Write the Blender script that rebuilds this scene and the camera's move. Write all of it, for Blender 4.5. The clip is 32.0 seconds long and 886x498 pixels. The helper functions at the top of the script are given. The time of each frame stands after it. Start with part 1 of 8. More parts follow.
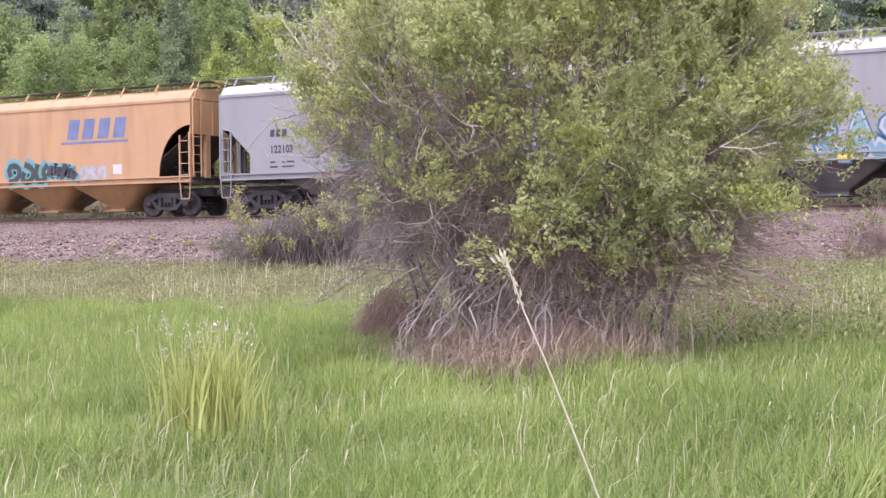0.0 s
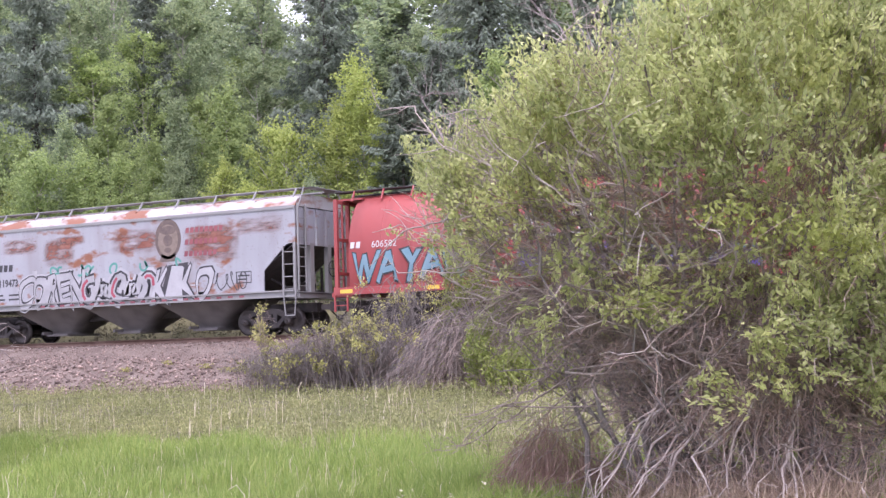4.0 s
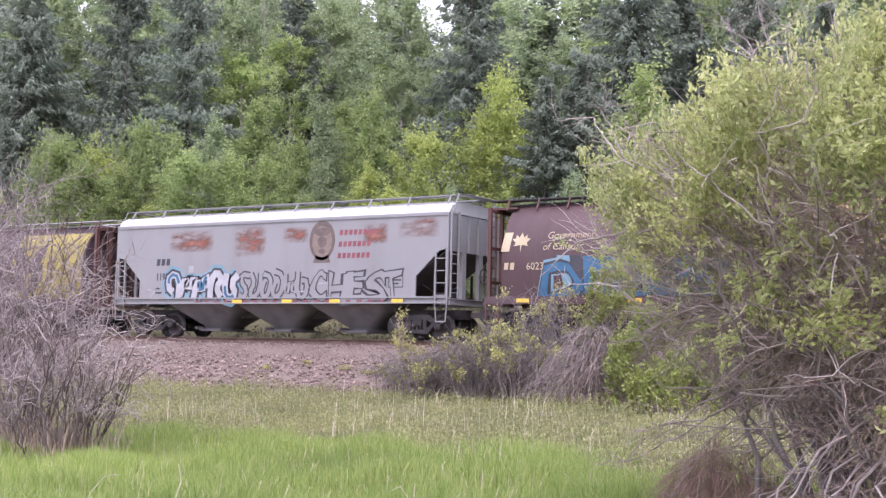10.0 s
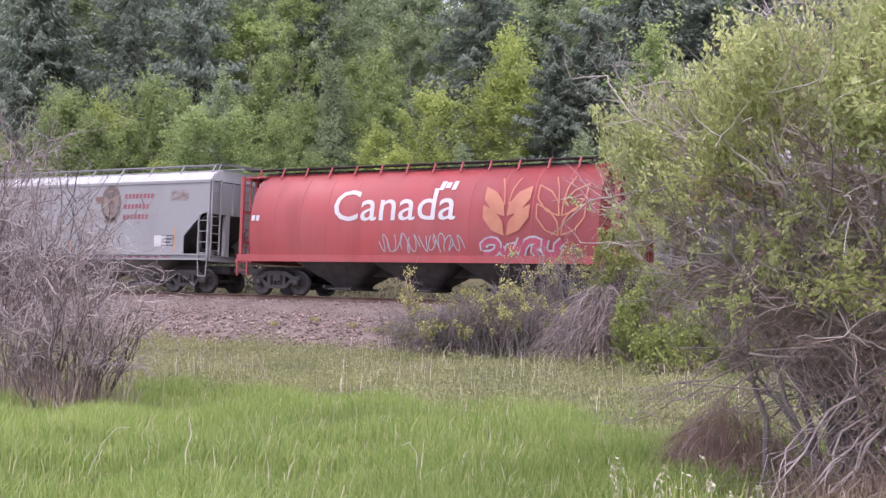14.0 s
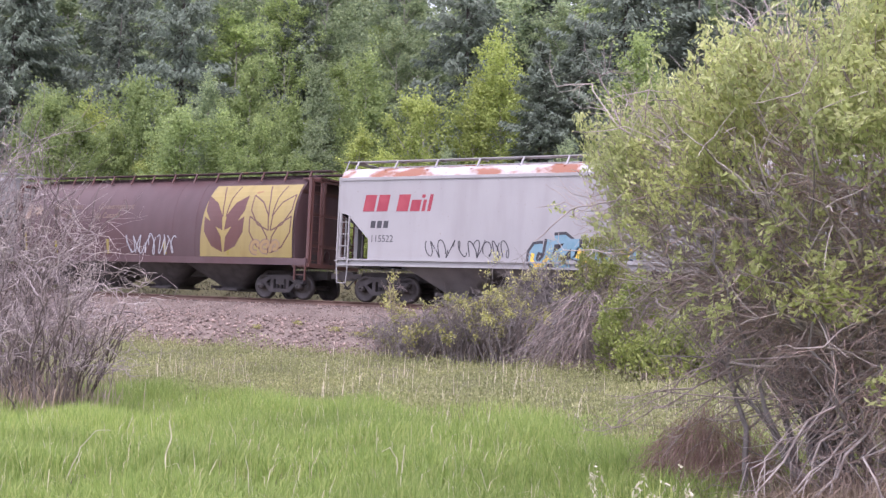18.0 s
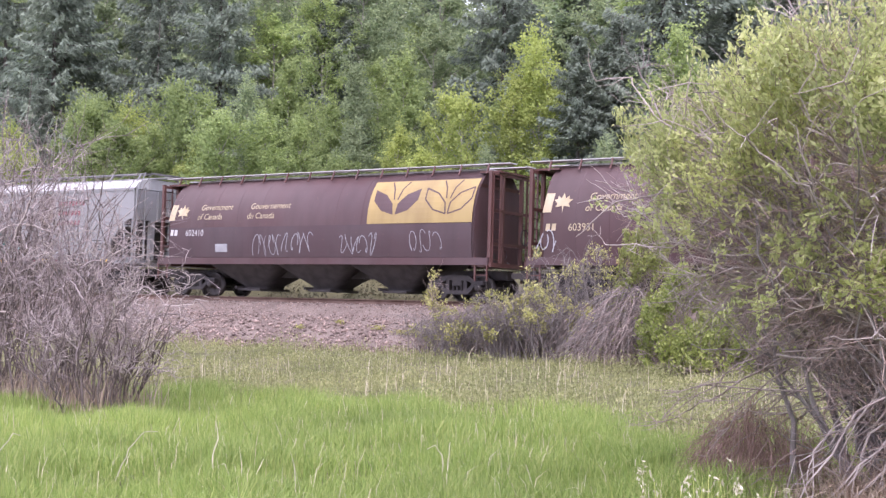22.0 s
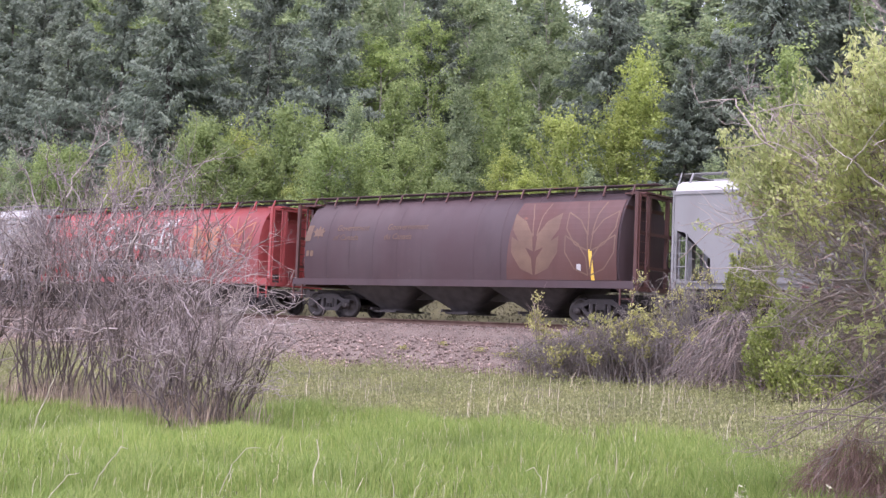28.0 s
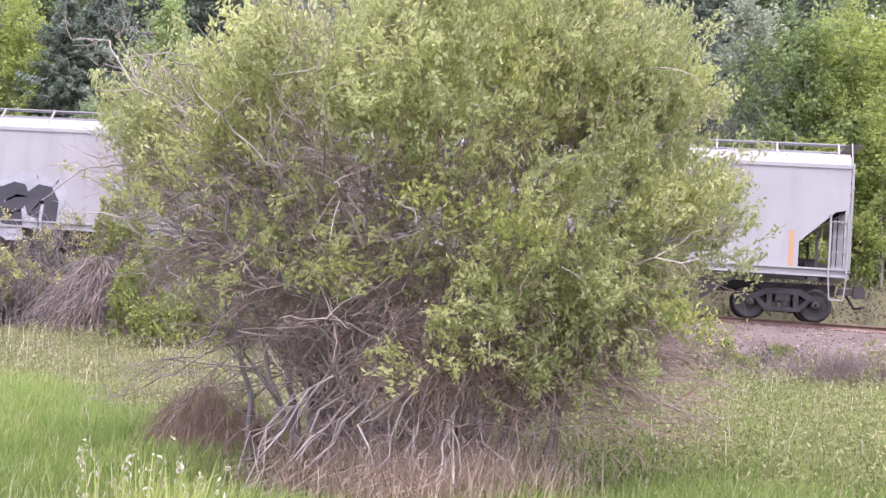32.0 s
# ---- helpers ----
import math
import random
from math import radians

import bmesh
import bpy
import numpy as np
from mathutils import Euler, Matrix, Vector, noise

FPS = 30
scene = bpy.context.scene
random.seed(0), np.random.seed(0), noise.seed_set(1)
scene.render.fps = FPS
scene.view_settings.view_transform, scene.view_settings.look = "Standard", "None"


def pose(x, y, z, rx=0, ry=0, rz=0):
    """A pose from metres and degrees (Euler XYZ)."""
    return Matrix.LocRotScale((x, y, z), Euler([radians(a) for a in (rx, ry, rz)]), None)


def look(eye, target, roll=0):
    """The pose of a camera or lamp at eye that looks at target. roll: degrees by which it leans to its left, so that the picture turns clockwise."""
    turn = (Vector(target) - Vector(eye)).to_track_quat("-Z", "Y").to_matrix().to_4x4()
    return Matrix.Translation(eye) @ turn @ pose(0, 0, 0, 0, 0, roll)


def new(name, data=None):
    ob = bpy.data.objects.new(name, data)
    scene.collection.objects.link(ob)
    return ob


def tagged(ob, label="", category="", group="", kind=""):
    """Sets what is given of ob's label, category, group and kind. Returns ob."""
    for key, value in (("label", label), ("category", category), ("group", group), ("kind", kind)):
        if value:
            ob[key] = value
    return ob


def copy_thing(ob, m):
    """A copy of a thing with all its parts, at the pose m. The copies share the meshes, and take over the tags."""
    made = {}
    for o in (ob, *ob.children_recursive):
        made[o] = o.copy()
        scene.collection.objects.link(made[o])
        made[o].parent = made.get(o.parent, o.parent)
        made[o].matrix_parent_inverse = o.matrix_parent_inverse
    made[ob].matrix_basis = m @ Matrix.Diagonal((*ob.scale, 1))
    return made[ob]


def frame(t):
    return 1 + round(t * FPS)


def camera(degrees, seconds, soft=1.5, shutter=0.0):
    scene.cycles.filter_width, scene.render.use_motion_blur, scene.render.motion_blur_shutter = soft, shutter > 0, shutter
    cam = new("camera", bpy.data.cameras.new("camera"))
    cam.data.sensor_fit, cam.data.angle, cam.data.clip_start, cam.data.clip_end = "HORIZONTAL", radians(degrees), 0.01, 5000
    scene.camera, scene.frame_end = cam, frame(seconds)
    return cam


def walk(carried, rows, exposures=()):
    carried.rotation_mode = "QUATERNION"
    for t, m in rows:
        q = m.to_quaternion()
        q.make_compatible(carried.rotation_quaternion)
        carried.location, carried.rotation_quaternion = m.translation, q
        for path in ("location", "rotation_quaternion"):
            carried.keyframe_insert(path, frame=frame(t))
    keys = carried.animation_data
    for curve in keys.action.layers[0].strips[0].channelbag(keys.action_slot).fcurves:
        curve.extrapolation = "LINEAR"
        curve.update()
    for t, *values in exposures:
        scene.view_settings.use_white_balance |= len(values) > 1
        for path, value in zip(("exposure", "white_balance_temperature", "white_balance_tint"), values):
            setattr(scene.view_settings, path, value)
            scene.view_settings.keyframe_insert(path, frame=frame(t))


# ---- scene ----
cam = camera(38.26, 32.0, 1.4, 0.0)
METRES, EYE, LEAN, TURN = 5.0, 1.5, 2.37, 27.5
ROWS = [
    (0.0, 0, 0, 0, 0, -0.43, -0.71),
    (0.5, -0.021, 0.0451, 0.014, 1.23, 2.27, -2.46),
    (1.0, -0.0663, 0.092, 0.027, -2.03, 0.95, 0.48),
    (1.5, -0.0865, 0.2011, 0.0239, -4.88, 4.58, -0.22),
    (2.0, -0.1462, 0.271, 0.0192, -1.2, 4.9, -1.44),
    (2.5, -0.1989, 0.3524, 0.0282, -4.06, 5.16, 0.78),
    (3.0, -0.2564, 0.4071, 0.0397, -0.17, 6.91, -0.08),
    (3.5, -0.3247, 0.4225, 0.0301, -1.23, 7.12, 0.57),
    (4.0, -0.3636, 0.4713, 0.032, -1.03, 4.63, 0.4),
    (4.5, -0.3901, 0.5076, 0.0306, 4.34, 6.47, 1.65),
    (6.5, -0.4426, 0.4664, 0.0292, 2.94, 6.27, -2.54),
    (7.0, -0.4449, 0.4695, 0.0265, 3.14, 5.41, -2.71),
    (7.5, -0.4444, 0.4705, 0.0278, 3.42, 5.34, -2.79),
    (8.0, -0.445, 0.4672, 0.0288, 3.93, 5.85, -2.71),
    (8.5, -0.4474, 0.4637, 0.0267, 4.32, 5.32, -2.77),
    (9.0, -0.4468, 0.4649, 0.026, 4.6, 4.89, -3.19),
    (9.5, -0.4467, 0.4692, 0.0258, 4.5, 4.75, -3.11),
    (10.0, -0.448, 0.4677, 0.0264, 4.51, 5.02, -2.66),
    (10.5, -0.4521, 0.4639, 0.0238, 4.51, 4.29, -2.95),
    (11.0, -0.4572, 0.4625, 0.0223, 4.67, 3.41, -3.54),
    (11.5, -0.4544, 0.4668, 0.0224, 4.65, 3.18, -3.09),
    (12.0, -0.4545, 0.4677, 0.0215, 3.71, 2.82, -3.34),
    (12.5, -0.4552, 0.4695, 0.0217, 4.13, 2.61, -3.59),
    (13.0, -0.4552, 0.4686, 0.0227, 4.13, 2.63, -3.12),
    (13.5, -0.4562, 0.4673, 0.0225, 4.6, 3.03, -3.43),
    (15.5, -0.4543, 0.473, 0.0232, 4.9, 3.51, -2.67),
    (16.0, -0.4539, 0.4649, 0.0251, 4.18, 4.47, -3.08),
    (16.5, -0.4534, 0.4668, 0.0258, 3.83, 4.58, -3.54),
    (17.0, -0.4546, 0.463, 0.025, 4.24, 4.07, -3.48),
    (17.5, -0.4549, 0.4649, 0.0249, 4.51, 3.84, -3.63),
    (18.0, -0.4534, 0.4672, 0.0245, 4.03, 3.44, -3.93),
    (18.5, -0.4545, 0.4679, 0.0251, 3.81, 3.17, -3.98),
    (19.0, -0.4559, 0.4705, 0.0239, 3.98, 2.41, -3.96),
    (19.5, -0.4572, 0.4737, 0.0243, 4.26, 2.59, -3.72),
    (20.0, -0.4583, 0.4751, 0.0235, 4.25, 2.53, -3.51),
    (20.5, -0.4586, 0.4719, 0.0237, 4.63, 2.77, -3.55),
    (21.0, -0.4565, 0.4738, 0.0243, 4.5, 3.23, -3.36),
    (21.5, -0.4575, 0.4681, 0.0253, 5.49, 3.36, -3.05),
    (22.0, -0.4568, 0.4663, 0.0244, 5.88, 3.2, -3.01),
    (22.5, -0.4557, 0.468, 0.0227, 4.93, 3.7, -3.9),
    (23.0, -0.458, 0.4664, 0.023, 5.05, 3.63, -3.95),
    (23.5, -0.46, 0.4684, 0.0227, 5.84, 3.39, -3.93),
    (24.0, -0.4599, 0.4643, 0.0208, 7.82, 2.95, -3.86),
    (24.5, -0.4664, 0.4585, 0.0249, 8.99, 2.01, -3.01),
    (25.0, -0.45, 0.4573, 0.0271, 11.75, 2.09, -1.68),
    (25.5, -0.4377, 0.4566, 0.0236, 11.42, 2.83, -3.1),
    (26.0, -0.4452, 0.4614, 0.0247, 9.98, 3.44, -3.96),
    (26.5, -0.4459, 0.4594, 0.0241, 10.25, 3.99, -3.56),
    (28.5, -0.4472, 0.461, 0.0213, 10.62, 3.89, -3.82),
    (29.0, -0.4446, 0.4681, 0.0211, 9.33, 3.22, -3.96),
    (29.5, -0.4372, 0.4813, 0.0215, 3.39, 3.64, -4.96),
    (30.0, -0.4301, 0.4826, 0.0206, -7.51, 4.76, -6.03),
    (30.5, -0.4293, 0.4854, 0.0242, -15.85, 3.73, -5.93),
    (31.0, -0.429, 0.4884, 0.0301, -18.13, 3.13, -6),
    (31.5, -0.4311, 0.4849, 0.0293, -17.75, 3.19, -5.76),
    (32.0, -0.4308, 0.4845, 0.0311, -17.25, 3.6, -5.15),
]
walk(cam, [(t, pose(0, 0, EYE, 0, LEAN, TURN) @ pose(METRES * x, METRES * y, METRES * z, 90 + pitch, roll, yaw)) for t, x, y, z, yaw, pitch, roll in ROWS],
     [(t, stops, 6080, 32) for t, stops in ((0, 1.04), (1.5, 1.02), (4, 1.02), (7, 1.15), (8, 1.2), (9, 1.1), (10, 1.0), (11, 1.06), (13, 0.85), (16, 0.74), (17, 0.97), (18, 0.97), (20, 0.76), (22, 1.12), (23, 1.15), (24, 0.97), (25, 0.87), (26, 0.83), (29, 0.95), (30, 0.95), (30.7, 1.18), (32, 1.25))])

# ---- light: bright overcast with a veiled sun ----
world = bpy.data.worlds.new("sky_world")
scene.world = world
world.use_nodes = True
wn = world.node_tree.nodes
wl = world.node_tree.links
sky = wn.new("ShaderNodeTexSky")
sky.sky_type = "NISHITA"
sky.sun_disc = False
sky.sun_elevation = radians(61)
sky.sun_rotation = radians(154)
sky.altitude = 900
sky.air_density, sky.dust_density, sky.ozone_density = 1.0, 4.0, 0.6
veil = wn.new("ShaderNodeMixRGB")
veil.inputs[0].default_value = 0.72
veil.inputs[2].default_value = (8.3, 8.6, 9.3, 1)
wl.new(sky.outputs[0], veil.inputs[1])
wl.new(veil.outputs[0], wn["Background"].inputs[0])
wn["Background"].inputs[1].default_value = 0.15
sun = new("sun", bpy.data.lights.new("sun", "SUN"))
sun.data.energy, sun.data.angle, sun.data.color = 1.5, radians(30), (1.0, 0.96, 0.92)
sun.matrix_basis = look((4.2, -8.5, 18), (0, 0, 0))

# ---- materials ----
MATS = {}


def ramp_mix(nt, fac, a, b):
    m = nt.nodes.new("ShaderNodeMixRGB")
    m.inputs[1].default_value, m.inputs[2].default_value = (*a, 1), (*b, 1)
    if fac is not None:
        nt.links.new(fac, m.inputs[0])
    return m


def noise_fac(nt, scale, detail=4.0, lo=0.35, hi=0.65, stretch=(1, 1, 1), seed=0.0):
    tc = nt.nodes.new("ShaderNodeTexCoord")
    mp = nt.nodes.new("ShaderNodeMapping")
    mp.inputs["Scale"].default_value = stretch
    mp.inputs["Location"].default_value = (seed * 7.3, seed * 3.1, seed * 5.7)
    nz = nt.nodes.new("ShaderNodeTexNoise")
    nz.inputs["Scale"].default_value, nz.inputs["Detail"].default_value = scale, detail
    rg = nt.nodes.new("ShaderNodeMapRange")
    rg.inputs["From Min"].default_value, rg.inputs["From Max"].default_value = lo, hi
    nt.links.new(tc.outputs["Object"], mp.inputs[0])
    nt.links.new(mp.outputs[0], nz.inputs["Vector"])
    nt.links.new(nz.outputs["Fac"], rg.inputs[0])
    return rg.outputs[0]


def fresh(name):
    m = bpy.data.materials.new(name)
    m.use_nodes = True
    MATS[name] = m
    return m, m.node_tree, m.node_tree.nodes["Principled BSDF"]


def plain(name, a, b, scale=6.0, rough=0.7, metal=0.0, bump=0.0, stretch=(1, 1, 1), fine=40.0, dist=0.01):
    """Two colours mixed by broad noise, dulled by fine grain."""
    m, nt, bs = fresh(name)
    broad = ramp_mix(nt, noise_fac(nt, scale, 5, 0.35, 0.65, stretch), a, b)
    grain = nt.nodes.new("ShaderNodeMixRGB")
    grain.blend_type = "MULTIPLY"
    grain.inputs[0].default_value = 0.5
    g = ramp_mix(nt, noise_fac(nt, fine, 3, 0.3, 0.7, stretch), (0.75, 0.75, 0.75), (1.0, 1.0, 1.0))
    nt.links.new(broad.outputs[0], grain.inputs[1])
    nt.links.new(g.outputs[0], grain.inputs[2])
    nt.links.new(grain.outputs[0], bs.inputs["Base Color"])
    bs.inputs["Roughness"].default_value, bs.inputs["Metallic"].default_value = rough, metal
    if bump:
        bp = nt.nodes.new("ShaderNodeBump")
        bp.inputs["Strength"].default_value, bp.inputs["Distance"].default_value = bump, dist
        nt.links.new(noise_fac(nt, fine, 4, 0.2, 0.8, stretch), bp.inputs["Height"])
        nt.links.new(bp.outputs[0], bs.inputs["Normal"])
    return m


def paint(name, col, dirt, rust=0.3, rough=0.5, seed=0.0, band=0.0):
    """Weathered railcar paint: faded sheets, vertical dirt streaks, blotches of rust."""
    m, nt, bs = fresh(name)
    faded = tuple(min(1.0, c * 0.86 + 0.02) for c in col)
    base = ramp_mix(nt, noise_fac(nt, 0.5, 3, 0.35, 0.65, (1, 1, 1), seed), col, faded)
    streak = ramp_mix(nt, noise_fac(nt, 1.0, 6, 0.46, 0.78, (1.8, 1.8, 0.3), seed + 1), (1, 1, 1), dirt)
    mul = nt.nodes.new("ShaderNodeMixRGB")
    mul.blend_type = "MULTIPLY"
    mul.inputs[0].default_value = 0.5
    nt.links.new(base.outputs[0], mul.inputs[1])
    nt.links.new(streak.outputs[0], mul.inputs[2])
    rf = noise_fac(nt, 1.3, 8, 0.80 - 0.30 * rust, 0.86 - 0.26 * rust, (0.8, 0.8, 1.6), seed + 2)
    rs = ramp_mix(nt, rf, (0, 0, 0), (0.23, 0.09, 0.045))
    nt.links.new(mul.outputs[0], rs.inputs[1])
    fl = noise_fac(nt, 14.0, 6, 0.70 - 0.08 * rust, 0.78, (1, 1, 1), seed + 3)
    sp = ramp_mix(nt, fl, (0, 0, 0), (0.16, 0.085, 0.06))
    nt.links.new(rs.outputs[0], sp.inputs[1])
    nt.links.new(sp.outputs[0], bs.inputs["Base Color"])
    bs.inputs["Roughness"].default_value = rough
    bp = nt.nodes.new("ShaderNodeBump")
    bp.inputs["Strength"].default_value, bp.inputs["Distance"].default_value = 0.25, 0.02
    nt.links.new(noise_fac(nt, 1.6, 2, 0.2, 0.8), bp.inputs["Height"])
    nt.links.new(bp.outputs[0], bs.inputs["Normal"])
    return m


def leafy(name, cols, trans=0.3, rough=0.55, pos=0.35):
    """Foliage: each leaf takes its own tint between the colours, and lets some light through."""
    m, nt, bs = fresh(name)
    ge = nt.nodes.new("ShaderNodeNewGeometry")
    oi = nt.nodes.new("ShaderNodeObjectInfo")
    rp = nt.nodes.new("ShaderNodeValToRGB")
    els = rp.color_ramp.elements
    for i, c in enumerate(cols):
        e = els[i] if i < 2 else els.new(1.0)
        e.color = (*c, 1)
    for i, e in enumerate(els):
        e.position = i / (len(cols) - 1)
    nt.links.new(ge.outputs["Random Per Island"], rp.inputs[0])
    patch = ramp_mix(nt, noise_fac(nt, pos, 3, 0.35, 0.65), (0.78, 0.8, 0.72), (1.15, 1.12, 1.0))
    mul = nt.nodes.new("ShaderNodeMixRGB")
    mul.blend_type = "MULTIPLY"
    mul.inputs[0].default_value = 1.0
    nt.links.new(rp.outputs[0], mul.inputs[1])
    nt.links.new(patch.outputs[0], mul.inputs[2])
    hs = nt.nodes.new("ShaderNodeHueSaturation")
    vr = nt.nodes.new("ShaderNodeMapRange")
    vr.inputs["To Min"].default_value, vr.inputs["To Max"].default_value = 0.82, 1.18
    nt.links.new(oi.outputs["Random"], vr.inputs[0])
    nt.links.new(vr.outputs[0], hs.inputs["Value"])
    nt.links.new(mul.outputs[0], hs.inputs["Color"])
    tr = nt.nodes.new("ShaderNodeBsdfTranslucent")
    mx = nt.nodes.new("ShaderNodeMixShader")
    mx.inputs[0].default_value = trans
    nt.links.new(hs.outputs[0], bs.inputs["Base Color"])
    nt.links.new(hs.outputs[0], tr.inputs[0])
    bs.inputs["Roughness"].default_value = rough
    bs.inputs["Specular IOR Level"].default_value = 0.25
    nt.links.new(bs.outputs[0], mx.inputs[1])
    nt.links.new(tr.outputs[0], mx.inputs[2])
    nt.links.new(mx.outputs[0], nt.nodes["Material Output"].inputs[0])
    return m


M_WHITE = paint("white_paint", (0.341, 0.333, 0.322), (0.74, 0.70, 0.69), 0.12, seed=1)
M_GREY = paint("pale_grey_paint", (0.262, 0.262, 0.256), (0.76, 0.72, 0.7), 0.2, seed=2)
M_GREY_OLD = paint("aged_grey_paint", (0.286, 0.278, 0.272), (0.6, 0.56, 0.52), 0.35, seed=3)
M_GREY_RUST = paint("rust_bled_grey_paint", (0.330, 0.341, 0.363), (0.6, 0.45, 0.4), 0.75, seed=4)
# roof paints lightened beyond the sides: light from above put into the colour
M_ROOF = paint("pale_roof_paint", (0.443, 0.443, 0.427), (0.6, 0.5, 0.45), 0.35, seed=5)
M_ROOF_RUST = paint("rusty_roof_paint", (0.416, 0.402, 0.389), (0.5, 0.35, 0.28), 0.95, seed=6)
M_ORANGE = paint("orange_paint", (0.470, 0.270, 0.125), (0.6, 0.5, 0.42), 0.3, seed=7)
M_RED = paint("faded_red_paint", (0.350, 0.060, 0.055), (0.6, 0.5, 0.5), 0.12, seed=8)
M_BROWN = paint("oxide_brown_paint", (0.079, 0.039, 0.039), (0.6, 0.55, 0.55), 0.3, seed=9, rough=0.6)
M_BROWN_DK = paint("dark_brown_paint", (0.066, 0.037, 0.040), (0.55, 0.5, 0.52), 0.2, seed=10, rough=0.6)
M_BROWN_END = paint("brown_end_paint", (0.100, 0.039, 0.030), (0.5, 0.45, 0.45), 0.3, seed=11)
# dark running gear; on the slope sheets this darkness stands for shade
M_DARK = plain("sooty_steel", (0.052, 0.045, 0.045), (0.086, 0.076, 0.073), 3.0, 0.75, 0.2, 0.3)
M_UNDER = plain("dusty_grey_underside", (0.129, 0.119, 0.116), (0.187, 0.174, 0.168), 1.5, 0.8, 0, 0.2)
M_TRUCK = plain("dusty_cast_steel", (0.042, 0.037, 0.037), (0.072, 0.063, 0.061), 3.0, 0.8, 0.1, 0.3)
M_WHEEL = plain("worn_wheel_steel", (0.045, 0.037, 0.035), (0.080, 0.070, 0.065), 4.0, 0.55, 0.4, 0.2)
M_RAIL = plain("rusty_rail_steel", (0.12, 0.07, 0.05), (0.2, 0.13, 0.1), 2.0, 0.5, 0.5, 0.2)
M_TIE = plain("weathered_tie_timber", (0.10, 0.08, 0.07), (0.18, 0.15, 0.13), 5.0, 0.9, 0, 0.5, (0.3, 3, 3))
M_GRAVEL = plain("pinkish_gravel", (0.150, 0.114, 0.094), (0.215, 0.170, 0.140), 1.3, 0.95, 0, 0.8, (1, 1, 1), 18.0, 0.05)
M_SOIL = plain("field_soil_and_moss", (0.110, 0.108, 0.050), (0.160, 0.147, 0.072), 0.8, 0.95, 0, 0.6, (1, 1, 1), 14.0, 0.05)
M_BARK = plain("grey_willow_bark", (0.158, 0.134, 0.118), (0.267, 0.238, 0.217), 7.0, 0.85, 0, 0.4, (1, 1, 0.3), 50.0)
M_TWIG = plain("dry_pale_twig", (0.335, 0.278, 0.245), (0.530, 0.460, 0.415), 4.0, 0.8)
M_TWIG_BROWN = plain("dead_brown_twig", (0.262, 0.180, 0.145), (0.425, 0.312, 0.260), 4.0, 0.85)
M_TWIG_GREY = plain("dead_grey_twig", (0.205, 0.166, 0.155), (0.340, 0.286, 0.270), 4.0, 0.85)
M_TWIG_DUSK = plain("dark_grey_brown_twig", (0.225, 0.172, 0.150), (0.405, 0.328, 0.290), 4.0, 0.85)
M_STEM_DARK = plain("dark_dead_stem", (0.095, 0.072, 0.062), (0.180, 0.145, 0.128), 5.0, 0.85, 0, 0.3, (1, 1, 0.3), 50.0)
M_TWIG_DROOP = plain("drooping_brown_twig", (0.230, 0.140, 0.105), (0.400, 0.260, 0.205), 6.0, 0.85)
M_TRUNK = plain("forest_bark", (0.09, 0.075, 0.065), (0.16, 0.14, 0.12), 2.0, 0.9, 0, 0.4, (1, 1, 0.3))
M_ASPEN = plain("pale_aspen_bark", (0.30, 0.28, 0.23), (0.44, 0.42, 0.36), 2.0, 0.8, 0, 0.3, (1, 1, 0.6))
M_WILLOW = leafy("willow_leaves", [(0.395, 0.452, 0.215), (0.515, 0.573, 0.262), (0.640, 0.688, 0.335), (0.750, 0.772, 0.445)], 0.68, 0.6, 0.9)
M_YOUNG = leafy("young_bright_leaves", [(0.33, 0.37, 0.125), (0.43, 0.47, 0.16), (0.54, 0.57, 0.22)], 0.5)
M_YOUNG_DEEP = leafy("fresh_green_leaves", [(0.225, 0.278, 0.092), (0.310, 0.366, 0.120), (0.420, 0.465, 0.170)], 0.45)
M_SHRUB = leafy("shrub_leaves", [(0.194, 0.225, 0.083), (0.270, 0.310, 0.103), (0.360, 0.384, 0.131)], 0.4)
M_SHRUB_YEL = leafy("yellowish_shrub_leaves", [(0.290, 0.300, 0.105), (0.450, 0.445, 0.170), (0.640, 0.610, 0.290)], 0.45)
M_GRASS = leafy("lush_grass_blades", [(0.168, 0.258, 0.070), (0.236, 0.332, 0.090), (0.305, 0.400, 0.120), (0.420, 0.455, 0.190)], 0.45, 0.45, 0.25)
M_SCRUB = leafy("scrub_leaves", [(0.195, 0.216, 0.102), (0.265, 0.284, 0.135), (0.340, 0.350, 0.178), (0.405, 0.400, 0.235)], 0.35, 0.8, 0.3)
M_WEED = leafy("meadow_weed_leaves", [(0.130, 0.155, 0.062), (0.186, 0.212, 0.082), (0.260, 0.280, 0.120), (0.375, 0.375, 0.200)], 0.4, 0.7, 0.3)
M_DUSTY = leafy("dusty_weed_leaves", [(0.150, 0.145, 0.105), (0.210, 0.198, 0.145), (0.290, 0.268, 0.200)], 0.3, 0.8, 0.3)
M_BLADE = leafy("long_pale_grass_blades", [(0.223, 0.310, 0.095), (0.305, 0.388, 0.132), (0.427, 0.466, 0.208)], 0.45, 0.45, 0.3)
M_STRAW = leafy("dry_straw", [(0.449, 0.387, 0.296), (0.562, 0.495, 0.400), (0.655, 0.594, 0.511)], 0.3, 0.7)
M_SEED = leafy("pale_seed_heads", [(0.50, 0.45, 0.36), (0.62, 0.57, 0.46), (0.70, 0.65, 0.56)], 0.3, 0.7)
M_BROWNGRASS = leafy("dead_brown_grass", [(0.27, 0.205, 0.165), (0.42, 0.33, 0.275), (0.58, 0.48, 0.41)], 0.3, 0.8)
